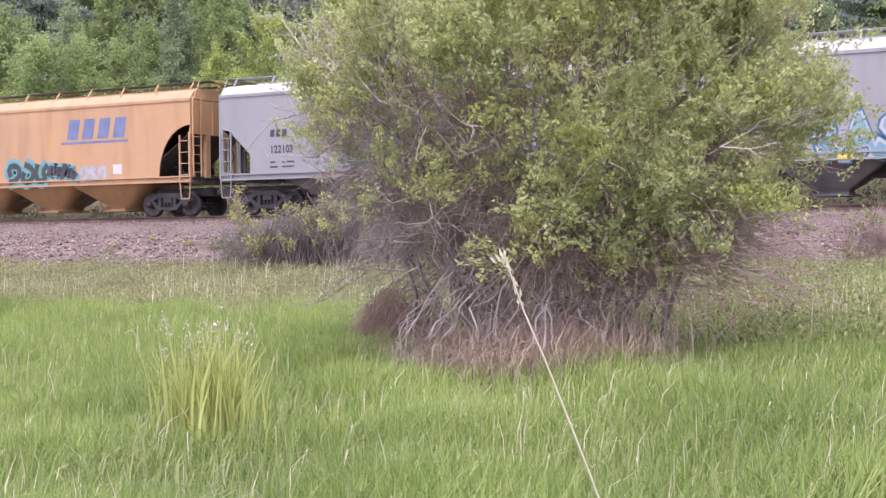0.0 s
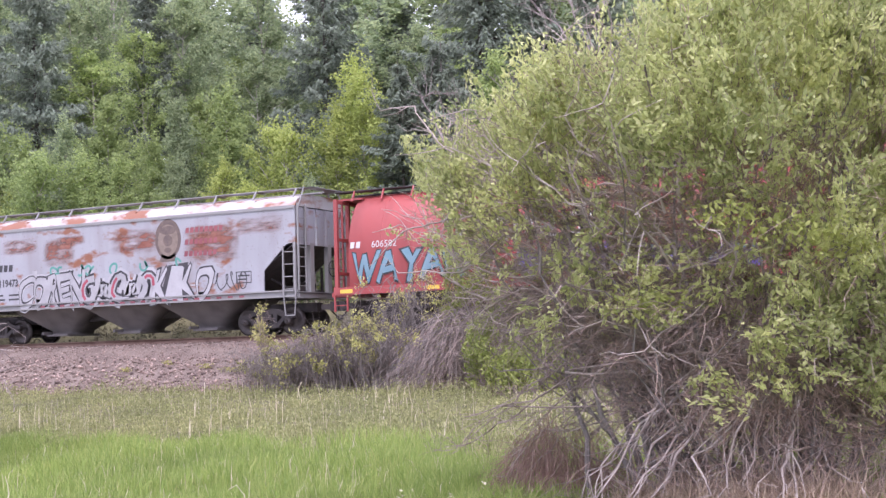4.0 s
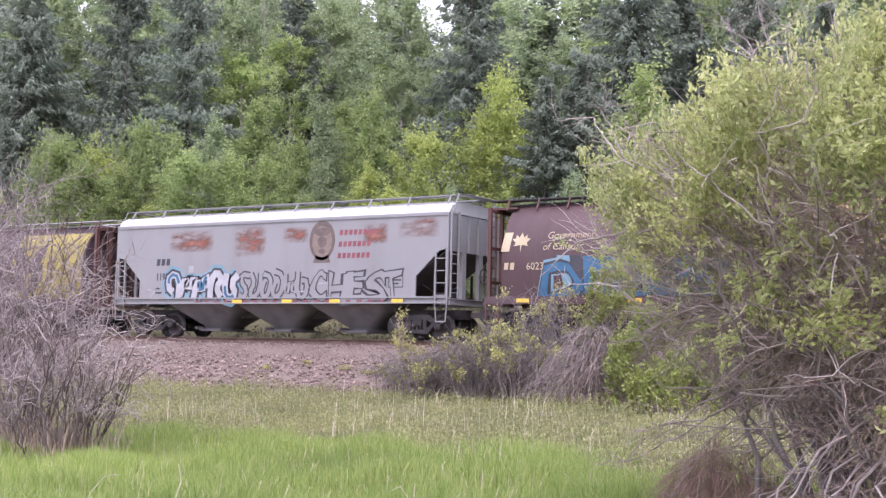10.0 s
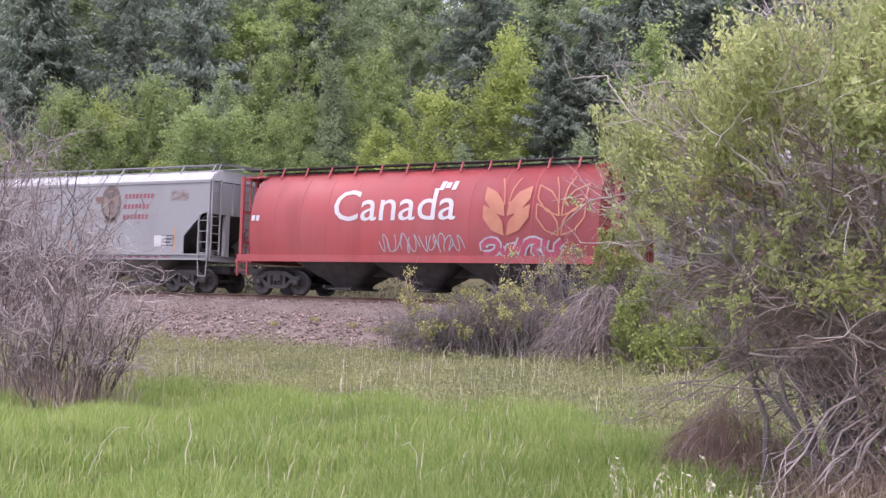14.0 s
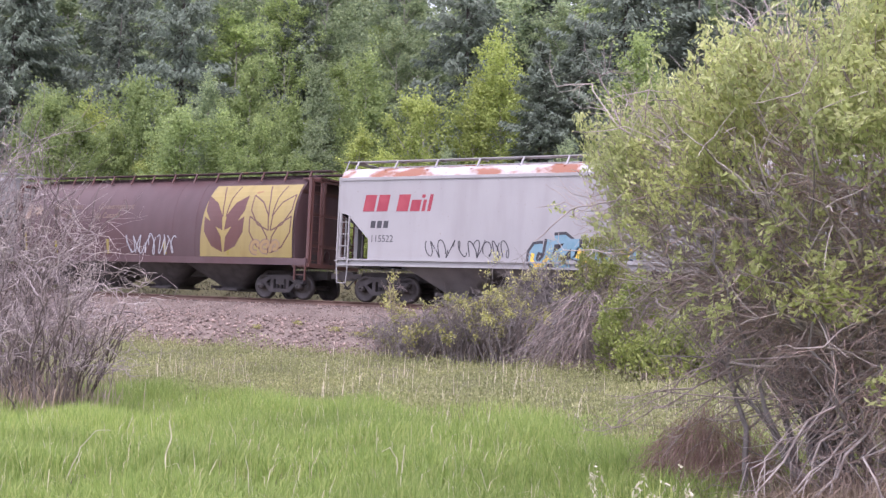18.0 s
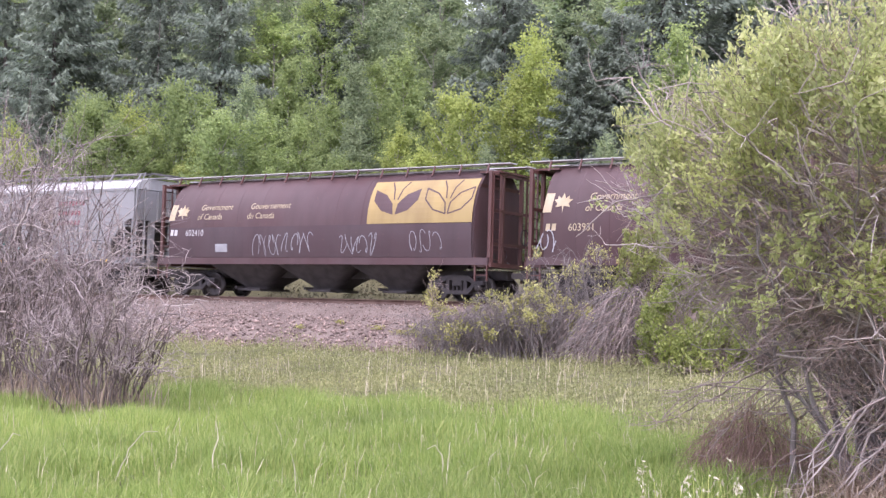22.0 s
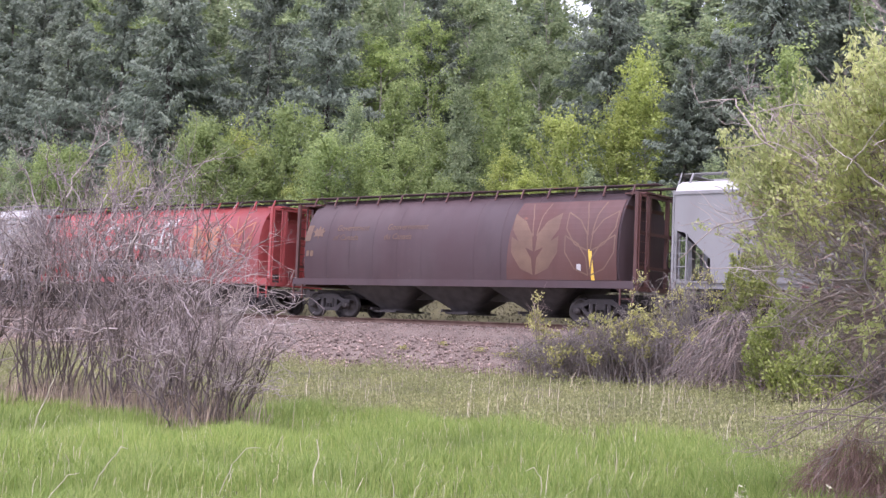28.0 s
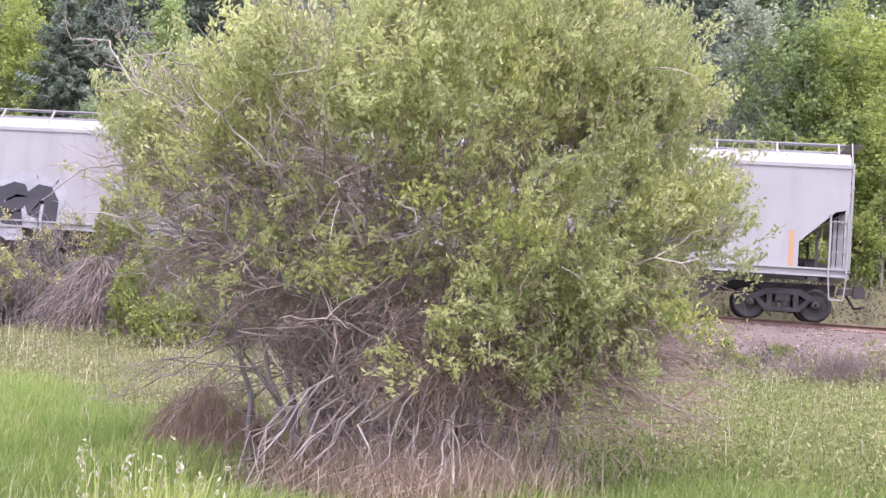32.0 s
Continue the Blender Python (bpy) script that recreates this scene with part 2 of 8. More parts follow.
M_SPRUCE = leafy("spruce_needles", [(0.215, 0.262, 0.226), (0.262, 0.312, 0.265), (0.325, 0.380, 0.312)], 0.35, 0.9, 0.15)
M_POPLAR = leafy("poplar_leaves", [(0.240, 0.318, 0.150), (0.325, 0.412, 0.175), (0.415, 0.500, 0.215)], 0.5, 0.85, 0.2)
M_POPLAR_BR = leafy("bright_poplar_leaves", [(0.32, 0.39, 0.135), (0.42, 0.49, 0.165), (0.52, 0.58, 0.215)], 0.5, 0.85, 0.2)
M_SILVER = leafy("silvery_leaves", [(0.26, 0.31, 0.23), (0.38, 0.43, 0.33), (0.52, 0.56, 0.46)], 0.4, 0.7, 0.3)
M_POPLAR_DULL = leafy("greyish_poplar_leaves", [(0.220, 0.289, 0.186), (0.310, 0.386, 0.232), (0.420, 0.493, 0.294)], 0.5, 0.85, 0.2)
M_YELLOW = paint("wheat_yellow_paint", (0.29, 0.235, 0.035), (0.55, 0.47, 0.42), 0.12, seed=21)
M_GOLD = paint("faded_gold_paint", (0.31, 0.205, 0.085), (0.5, 0.42, 0.38), 0.2, seed=22)
M_ORANGE_DECAL = plain("pale_orange_decal", (0.40, 0.15, 0.085), (0.47, 0.20, 0.11), 2.0, 0.55)
M_LETTER_WHITE = plain("white_lettering", (0.512, 0.497, 0.482), (0.570, 0.556, 0.541), 2.0, 0.6)
M_LETTER_CREAM = plain("cream_lettering", (0.430, 0.344, 0.206), (0.516, 0.430, 0.292), 2.0, 0.6)
M_LETTER_BLACK = plain("black_lettering", (0.035, 0.035, 0.04), (0.06, 0.06, 0.065), 2.0, 0.6)
M_LETTER_RED = plain("red_lettering", (0.29, 0.03, 0.05), (0.36, 0.055, 0.07), 2.0, 0.6)
M_LETTER_BLUE = plain("slate_blue_lettering", (0.12, 0.15, 0.26), (0.17, 0.20, 0.32), 2.0, 0.6)
M_LOGO_BROWN = plain("logo_brown", (0.115, 0.085, 0.075), (0.16, 0.12, 0.10), 5.0, 0.6)
M_LOGO_GOLD = plain("logo_gold", (0.19, 0.15, 0.12), (0.25, 0.195, 0.155), 5.0, 0.6)
M_WORD_RED = plain("faded_red_wording", (0.22, 0.06, 0.075), (0.29, 0.095, 0.105), 2.0, 0.6)
M_RUST = plain("rust_stain", (0.222, 0.082, 0.056), (0.311, 0.150, 0.112), 3.0, 0.85)


def thin_out(m, lo, hi, scale):
    """Let a stain fade into the paint below, in patches and towards its rim."""
    nt = m.node_tree
    tr = nt.nodes.new("ShaderNodeBsdfTransparent")
    mx = nt.nodes.new("ShaderNodeMixShader")
    at = nt.nodes.new("ShaderNodeAttribute")
    at.attribute_name = "fade"
    mul = nt.nodes.new("ShaderNodeMath")
    mul.operation = "MULTIPLY"
    nt.links.new(noise_fac(nt, scale, 6, lo, hi, (0.6, 1, 2.5)), mul.inputs[0])
    nt.links.new(at.outputs["Fac"], mul.inputs[1])
    nt.links.new(mul.outputs[0], mx.inputs[0])
    nt.links.new(tr.outputs[0], mx.inputs[1])
    nt.links.new(nt.nodes["Principled BSDF"].outputs[0], mx.inputs[2])
    nt.links.new(mx.outputs[0], nt.nodes["Material Output"].inputs[0])


M_RUST_PALE = plain("pale_rust_stain", (0.30, 0.19, 0.12), (0.37, 0.25, 0.17), 3.0, 0.85)
thin_out(M_RUST_PALE, 0.35, 0.75, 1.6)
M_GRIME = plain("brown_grime", (0.075, 0.045, 0.042), (0.11, 0.065, 0.058), 2.0, 0.8)
thin_out(M_RUST, 0.30, 0.62, 2.2)
thin_out(M_GRIME, 0.36, 0.60, 1.6)
M_YREFL = plain("yellow_reflector", (0.75, 0.48, 0.05), (0.80, 0.54, 0.08), 5.0, 0.4)
M_G_BLUE = plain("blue_spray", (0.028, 0.110, 0.198), (0.044, 0.149, 0.248), 2.0, 0.5)
M_G_CYAN = plain("pale_cyan_spray", (0.137, 0.274, 0.329), (0.197, 0.318, 0.373), 2.0, 0.5)
M_G_TEAL = plain("teal_spray", (0.07, 0.26, 0.22), (0.10, 0.33, 0.27), 2.0, 0.5)
M_G_BLACK = plain("black_spray", (0.03, 0.03, 0.035), (0.055, 0.05, 0.055), 2.0, 0.5)
M_G_WHITE = plain("white_spray", (0.371, 0.371, 0.384), (0.444, 0.444, 0.456), 2.0, 0.5)
M_G_PINK = plain("pink_spray", (0.60, 0.22, 0.34), (0.68, 0.30, 0.42), 2.0, 0.5)
M_G_PURPLE = plain("purple_spray", (0.16, 0.11, 0.36), (0.22, 0.17, 0.46), 2.0, 0.5)
M_G_RED = plain("dark_red_spray", (0.32, 0.05, 0.08), (0.40, 0.08, 0.11), 2.0, 0.5)
M_G_GREY = plain("grey_spray", (0.30, 0.30, 0.31), (0.42, 0.42, 0.42), 2.0, 0.5)
M_G_SILVER = plain("silver_spray", (0.307, 0.307, 0.315), (0.380, 0.380, 0.388), 2.0, 0.4)

# ---- geometry helpers ----
GRADE, TRACK_Y, RAIL_Z = -0.0195, 37.97, 2.03


def rail_z(x):
    return RAIL_Z + GRADE * x


def np_mesh(name, verts, faces, mat=None, smooth=False):
    """A mesh from numpy arrays; faces is a list of index arrays, one per polygon size."""
    me = bpy.data.meshes.new(name)
    verts = np.asarray(verts, dtype=np.float32)
    me.vertices.add(len(verts))
    me.vertices.foreach_set("co", verts.ravel())
    loops = np.concatenate([np.asarray(f).ravel() for f in faces]).astype(np.int32)
    sizes = np.concatenate([np.full(len(f), np.asarray(f).shape[1]) for f in faces]).astype(np.int32)
    starts = np.concatenate([[0], np.cumsum(sizes)[:-1]]).astype(np.int32)
    me.loops.add(len(loops))
    me.loops.foreach_set("vertex_index", loops)
    me.polygons.add(len(sizes))
    me.polygons.foreach_set("loop_start", starts)
    if smooth:
        me.polygons.foreach_set("use_smooth", np.ones(len(sizes), dtype=bool))
    me.update(calc_edges=True)
    if mat:
        me.materials.append(mat)
    return me


def part(name, bm, mats, parent, label=""):
    """Link a bmesh, or a finished mesh, as one part under a thing or a part."""
    if isinstance(bm, bpy.types.Mesh):
        me = bm
    else:
        me = bpy.data.meshes.new(name)
        bm.to_mesh(me)
        bm.free()
        for m in mats if isinstance(mats, (list, tuple)) else [mats]:
            me.materials.append(m)
    ob = new(name, me)
    ob.parent = parent
    return tagged(ob, label)


def thing(name, label, category, m=None, group="", kind=""):
    ob = new(name)
    if m is not None:
        ob.matrix_basis = m
    return tagged(ob, label, category, group, kind)


def box(bm, x0, x1, y0, y1, z0, z1, mi=0):
    vs = [bm.verts.new((x, y, z)) for z in (z0, z1) for y in (y0, y1) for x in (x0, x1)]
    for f in ((0, 2, 3, 1), (4, 5, 7, 6), (0, 1, 5, 4), (2, 6, 7, 3), (0, 4, 6, 2), (1, 3, 7, 5)):
        bm.faces.new([vs[i] for i in f]).material_index = mi


def beam(bm, a, b, w, mi=0, w2=None):
    """A square bar from a to b."""
    a, b = Vector(a), Vector(b)
    d = (b - a).normalized()
    up = Vector((0, 0, 1)) if abs(d.z) < 0.9 else Vector((1, 0, 0))
    s = d.cross(up).normalized() * w / 2
    u = s.cross(d).normalized() * (w2 or w) / 2
    vs = [bm.verts.new(p + i * s + j * u) for p in (a, b) for i, j in ((-1, -1), (1, -1), (1, 1), (-1, 1))]
    for f in ((0, 1, 2, 3), (7, 6, 5, 4), (0, 4, 5, 1), (1, 5, 6, 2), (2, 6, 7, 3), (3, 7, 4, 0)):
        bm.faces.new([vs[i] for i in f]).material_index = mi


def prism(bm, poly, y0, y1, mi=0):
    """A polygon in x, z carried from y0 to y1."""
    a = [bm.verts.new((x, y0, z)) for x, z in poly]
    b = [bm.verts.new((x, y1, z)) for x, z in poly]
    fs = [bm.faces.new(a), bm.faces.new(b[::-1])]
    n = len(poly)
    for i in range(n):
        fs.append(bm.faces.new((a[i], b[i], b[(i + 1) % n], a[(i + 1) % n])))
    for f in fs:
        f.material_index = mi
    bmesh.ops.recalc_face_normals(bm, faces=fs)


def loft(bm, rings, close=False, mi=0):
    vs = [[bm.verts.new(p) for p in r] for r in rings]
    for r, s in zip(vs, vs[1:]):
        n = len(r)
        for i in range(n if close else n - 1):
            f = bm.faces.new((r[i], r[(i + 1) % n], s[(i + 1) % n], s[i]))
            f.material_index = mi
            f.smooth = True
    return vs


def disc_ring(cx, cy, cz, r, n=20, axis="y"):
    out = []
    for i in range(n):
        a = 2 * math.pi * i / n
        out.append((cx + r * math.cos(a), cy, cz + r * math.sin(a)) if axis == "y" else (cx, cy + r * math.cos(a), cz + r * math.sin(a)))
    return out


def tubes(lines, sides=5):
    """Verts and quads of tapering tubes along polylines; each line is (points, radius at start, radius at end)."""
    V, Q, base = [], [], 0
    ang = np.arange(sides) * 2 * np.pi / sides
    for pts, r0, r1 in lines:
        pts = np.asarray(pts, dtype=float)
        n = len(pts)
        d = np.gradient(pts, axis=0)
        d /= np.linalg.norm(d, axis=1)[:, None] + 1e-9
        ref = np.array([0.31, 0.9, 0.3])
        s = np.cross(d, ref)
        s /= np.linalg.norm(s, axis=1)[:, None] + 1e-9
        u = np.cross(s, d)
        r = np.linspace(r0, r1, n)
        V.append((pts[:, None] + r[:, None, None] * (np.cos(ang)[None, :, None] * s[:, None] + np.sin(ang)[None, :, None] * u[:, None])).reshape(-1, 3))
        i = np.arange(n - 1)[:, None] * sides
        j = np.arange(sides)[None]
        k = (j + 1) % sides
        Q.append((base + np.stack([i + j, i + k, i + sides + k, i + sides + j], -1)).reshape(-1, 4))
        base += n * sides
    return np.concatenate(V), np.concatenate(Q)


def leaf_mesh(name, c, d, length, width, mat, rng, fold=0.25):
    """One folded, pointed leaf at each centre c along d."""
    n = len(c)
    d = d / (np.linalg.norm(d, axis=1)[:, None] + 1e-9)
    s = np.cross(d, rng.normal(size=(n, 3)))
    s /= np.linalg.norm(s, axis=1)[:, None] + 1e-9
    u = np.cross(s, d)
    ln = (length * rng.uniform(0.6, 1.35, n))[:, None]
    wd = (width * rng.uniform(0.7, 1.3, n))[:, None]
    a = c - d * ln * 0.5
    b = c + d * ln * 0.5
    m1 = c + s * wd * 0.5 + u * wd * fold - d * ln * 0.08
    m2 = c - s * wd * 0.5 + u * wd * fold - d * ln * 0.08
    v = np.stack([a, m1, b, m2], 1).reshape(-1, 3)
    q = np.arange(n * 4).reshape(n, 4)
    f = np.concatenate([q[:, [0, 1, 2]], q[:, [0, 2, 3]]])
    return np_mesh(name, v, [f], mat)


def blade_mesh(name, base, height, width, lean, mat, rng, droop=0.3):
    """Grass blades: a bent, tapering strip from each base point."""
    n = len(base)
    a = rng.uniform(0, 2 * np.pi, n)
    out = np.stack([np.cos(a), np.sin(a), np.zeros(n)], 1)
    side = np.stack([-np.sin(a + 0.7), np.cos(a + 0.7), np.zeros(n)], 1)
    h = height[:, None]
    le = (lean * rng.uniform(0.1, 1.0, n))[:, None]
    w = (width * rng.uniform(0.6, 1.4, n))[:, None]
    up = np.array([[0, 0, 1.0]])
    mid = base + up * h * 0.55 + out * h * le * 0.3
    tip = base + up * h * (1.0 - droop * le) + out * h * le
    v = np.stack([base - side * w / 2, base + side * w / 2, mid + side * w * 0.42, mid - side * w * 0.42, tip], 1).reshape(-1, 3)
    q = np.arange(n)[:, None] * 5
    return np_mesh(name, v, [q + np.array([[0, 1, 2, 3]]), q + np.array([[3, 2, 4]])], mat)


# ---- ground ----
PROFILE = [(-60, -0.6), (-10, -0.1), (6, 0.0), (14, 0.1), (22, 0.14), (27, 0.32), (33.1, 0.86), (33.5, 0.98), (34.9, 1.86), (35.6, 2.06),
           (36.1, 2.26), (36.55, 2.37), (39.4, 2.37), (40.6, 2.35), (41.6, 2.9), (43.0, 3.75), (44.0, 3.6), (45.6, 2.3), (47, 2.4), (60, 6.2), (90, 15.0), (140, 27.0), (400, 40.0)]


def ground_z(x, y):
    x, y = np.asarray(x, float), np.asarray(y, float)
    z = np.interp(y, [p[0] for p in PROFILE], [p[1] for p in PROFILE])
    w = np.clip((y - 26) / 8.0, 0, 1) * np.clip((400 - y) / 300, 0, 1)
    z = z + GRADE * np.clip(x + 27, -520, 520) * w
    bumpy = 0.05 * np.sin(x * 0.9 + y * 0.4) * np.sin(y * 0.7 - x * 0.3) + 0.03 * np.sin(x * 2.3 - y * 1.7)
    return z + bumpy * np.clip((33 - y) / 6, 0, 1) + 0.5 * np.sin(x * 0.11) * np.sin(y * 0.13) * np.clip((y - 44) / 10, 0, 1)


def grid_ground():
    xs = np.concatenate([np.arange(-900, -120, 60), np.arange(-120, 60, 1.2), np.arange(60, 901, 60)])
    ys = np.concatenate([[-900, -400, -150], np.arange(-60, 0, 6), np.arange(0, 33, 0.8), np.arange(33, 43, 0.25), np.arange(43, 100, 3), [110, 140, 200, 400, 900]])
    X, Y = np.meshgrid(xs, ys)
    v = np.stack([X, Y, ground_z(X, Y)], -1).reshape(-1, 3)
    nx, ny = len(xs), len(ys)
    i = (np.arange(ny - 1)[:, None] * nx + np.arange(nx - 1)[None]).reshape(-1)
    me = np_mesh("ground", v, [np.stack([i, i + 1, i + nx + 1, i + nx], 1)], M_SOIL, True)
    me.materials.append(M_GRAVEL)
    yc = (v[i, 1] + v[i + nx, 1]) / 2
    me.polygons.foreach_set("material_index", ((yc > 33.35) & (yc < 40.9)).astype(np.int32))
    return tagged(new("ground", me), "grassy field rising to a pinkish gravel railway bank", "ground", kind="structure")


grid_ground()

# ---- the train ----
PITCH, LEN, EAVE, SILL, HALF = 16.504, 15.16, 4.174, 1.216, 1.6
TRUCK_X, AXLE_GAP, WHEEL_R = 1.55, 1.73, 0.45
SHARED = {}


def shared(key, mats, build):
    """One mesh for all alike pieces."""
    if key not in SHARED:
        bm = bmesh.new()
        build(bm)
        me = bpy.data.meshes.new(key)
        bm.to_mesh(me)
        bm.free()
        for m in mats if isinstance(mats, (list, tuple)) else [mats]:
            me.materials.append(m)
        SHARED[key] = me
    return SHARED[key]


def placed(ob, x=0, y=0, z=0, rx=0, ry=0, rz=0):
    ob.matrix_basis = pose(x, y, z, rx, ry, rz)
    return ob


def build_wheelset(bm):
    for sy in (-1, 1):
        y = sy * 0.76
        prof = [(0.0, 0.10), (0.10, 0.10), (0.13, 0.06), (0.34, 0.045), (0.37, 0.07), (WHEEL_R, 0.07), (WHEEL_R + 0.003, -0.04), (WHEEL_R + 0.025, -0.065), (0.38, -0.065), (0.34, -0.02), (0.12, -0.03), (0.0, -0.03)]
        rings = [disc_ring(0, y + sy * o, 0, max(r, 0.002), 20) for r, o in prof]
        loft(bm, rings, True)
        for k in range(6):
            a = k * math.pi / 3
            box(bm, 0.22 * math.cos(a) - 0.025, 0.22 * math.cos(a) + 0.025, y + sy * 0.045, y + sy * 0.066, 0.22 * math.sin(a) - 0.025, 0.22 * math.sin(a) + 0.025, 0)
    loft(bm, [disc_ring(0, -0.9, 0, 0.075, 10), disc_ring(0, 0.9, 0, 0.075, 10)], True)


def build_side_frame(bm):
    a = AXLE_GAP / 2
    top = [(-a - 0.2, 0.55), (-a - 0.2, 0.66), (-a + 0.12, 0.70), (-0.45, 0.86), (0.45, 0.86), (a - 0.12, 0.70), (a + 0.2, 0.66), (a + 0.2, 0.55), (a - 0.15, 0.54), (0.4, 0.70), (-0.4, 0.70), (-a + 0.15, 0.54)]
    prism(bm, top, -0.09, 0.09)
    low = [(-a + 0.1, 0.56), (-0.46, 0.24), (0.46, 0.24), (a - 0.1, 0.56), (a - 0.24, 0.58), (0.36, 0.36), (-0.36, 0.36), (-a + 0.24, 0.58)]
    prism(bm, low, -0.08, 0.08)
    for s in (-1, 1):
        prism(bm, [(s * 0.28, 0.34), (s * 0.42, 0.34), (s * 0.42, 0.74), (s * 0.28, 0.74)][::s], -0.085, 0.085)


def build_spring(bm):
    rings = []
    for k in range(7):
        for r, h in ((0.05, 0.0), (0.07, 0.014), (0.05, 0.032)):
            rings.append([(r * math.cos(t), r * math.sin(t), 0.36 + k * 0.05 + h) for t in (0, 1.05, 2.1, 3.14, 4.2, 5.25)])
    loft(bm, rings, True)


def build_bearing(bm):
    loft(bm, [disc_ring(0, -0.13, 0, 0.03, 12), disc_ring(0, -0.13, 0, 0.115, 12), disc_ring(0, 0.10, 0, 0.125, 12)], True)


def build_bolster(bm):
    box(bm, -0.18, 0.18, -1.05, 1.05, 0.52, 0.72)
    box(bm, -0.3, 0.3, -0.32, 0.32, 0.72, 0.84)


SPINNERS = []


def truck(car, x, index):
    me = shared("truck_bolster", M_TRUCK, build_bolster)
    tr = placed(part("truck", me, None, car, "dusty four-wheel railway bogie"), x)
    for sy in (-1, 1):
        placed(part("side_frame", shared("side_frame", M_TRUCK, build_side_frame), None, tr), 0, sy * 0.98)
        for sx in (-0.16, 0.0, 0.16):
            placed(part("spring", shared("spring", M_TRUCK, build_spring), None, tr), sx, sy * 0.98)
        for sx in (-1, 1):
            placed(part("bearing_cap", shared("bearing_cap", M_WHEEL, build_bearing), None, tr), sx * AXLE_GAP / 2, sy * 1.0, WHEEL_R, 0, 0, 0 if sy < 0 else 180)
    for sx in (-1, 1):
        ws = placed(part("wheelset", shared("wheelset", M_WHEEL, build_wheelset), None, tr, "worn steel wheelset"), sx * AXLE_GAP / 2, 0, WHEEL_R)
        SPINNERS.append((ws, sx * AXLE_GAP / 2, index))
    return tr


def build_coupler(bm):
    box(bm, 0.0, 0.42, -0.09, 0.09, 0.80, 0.98)
    prism(bm, [(0.40, 0.74), (0.68, 0.74), (0.72, 0.86), (0.68, 1.06), (0.40, 1.06)], -0.16, 0.10)
    beam(bm, (0.2, 0.1, 0.85), (0.5, 0.3, 0.45), 0.05)
    beam(bm, (0.5, 0.3, 0.45), (0.72, 0.1, 0.5), 0.05)


def build_ladder(bm, rungs, height, width=0.46):
    for s in (0, width):
        box(bm, s - 0.022, s + 0.022, -0.03, 0.03, 0, height)
    for k in range(rungs):
        z = height * (k + 0.5) / rungs
        box(bm, 0, width, -0.012, 0.012, z - 0.014, z + 0.014)


def ladder(car, x, y, z, rungs, height, mat, rz=0, width=0.46):
    key = f"ladder_{rungs}_{height:.2f}_{width:.2f}_{mat.name}"
    return placed(part("ladder", shared(key, mat, lambda bm: build_ladder(bm, rungs, height, width)), None, car), x, y, z, 0, 0, rz)


def build_bay(bm):
    """An unloading hopper: wide above, narrow at its gate."""
    loft(bm, [[(sx * w, sy * d, z) for sx, sy in ((-1, -1), (1, -1), (1, 1), (-1, 1))] for w, d, z in ((1.66, 1.42, SILL + 0.15), (1.52, 1.35, SILL - 0.05), (0.44, 0.62, 0.42), (0.44, 0.62, 0.30))], True)
    box(bm, -0.52, 0.52, -0.85, 0.85, 0.24, 0.31)
    box(bm, -0.6, -0.52, -1.0, 1.0, 0.30, 0.40)


def build_centre_sill(bm):
    box(bm, 0.1, LEN - 0.1, -0.18, 0.18, 0.74, 1.05)


def build_brake_gear(bm):
    box(bm, 0.45, 1.0, 0.35, 0.75, 1.25, 1.62)
    loft(bm, [disc_ring(0.55, -0.35, 1.62, 0.17, 12, "x"), disc_ring(1.2, -0.35, 1.62, 0.17, 12, "x")], True)
    beam(bm, (0.75, -1.25, 1.45), (0.75, 1.25, 1.45), 0.12)
    beam(bm, (0.3, -0.6, 1.2), (1.6, -0.6, 1.9), 0.06)
    beam(bm, (0.3, 0.6, 1.2), (1.6, 0.6, 1.9), 0.06)
    beam(bm, (0.75, -1.2, 1.25), (0.75, -1.2, 2.3), 0.07)
    beam(bm, (0.75, 1.2, 1.25), (0.75, 1.2, 2.3), 0.07)


def build_brake_wheel(bm):
    ring = disc_ring(0, 0, 0, 0.27, 16, "x")
    for a, b in zip(ring, ring[1:] + ring[:1]):
        beam(bm, a, b, 0.03)
    for a in ring[::4]:
        beam(bm, (0, 0, 0), a, 0.025)


def side_outline(cut):
    x, t = LEN, EAVE
    if cut == "arc":
        arc_l = [(1.45 * math.sin(a), 1.42 + 1.85 * math.cos(a)) for a in np.linspace(0, math.pi / 2, 9)]
        return [(0, t)] + arc_l + [(x - p, q) for p, q in arc_l[::-1]] + [(x, t)]
    left = [(0, 3.02), (0.35, 2.95), (1.25, 2.12), (1.25, 1.42)]
    return [(0, t)] + left + [(x - p, q) for p, q in left[::-1]] + [(x, t)]


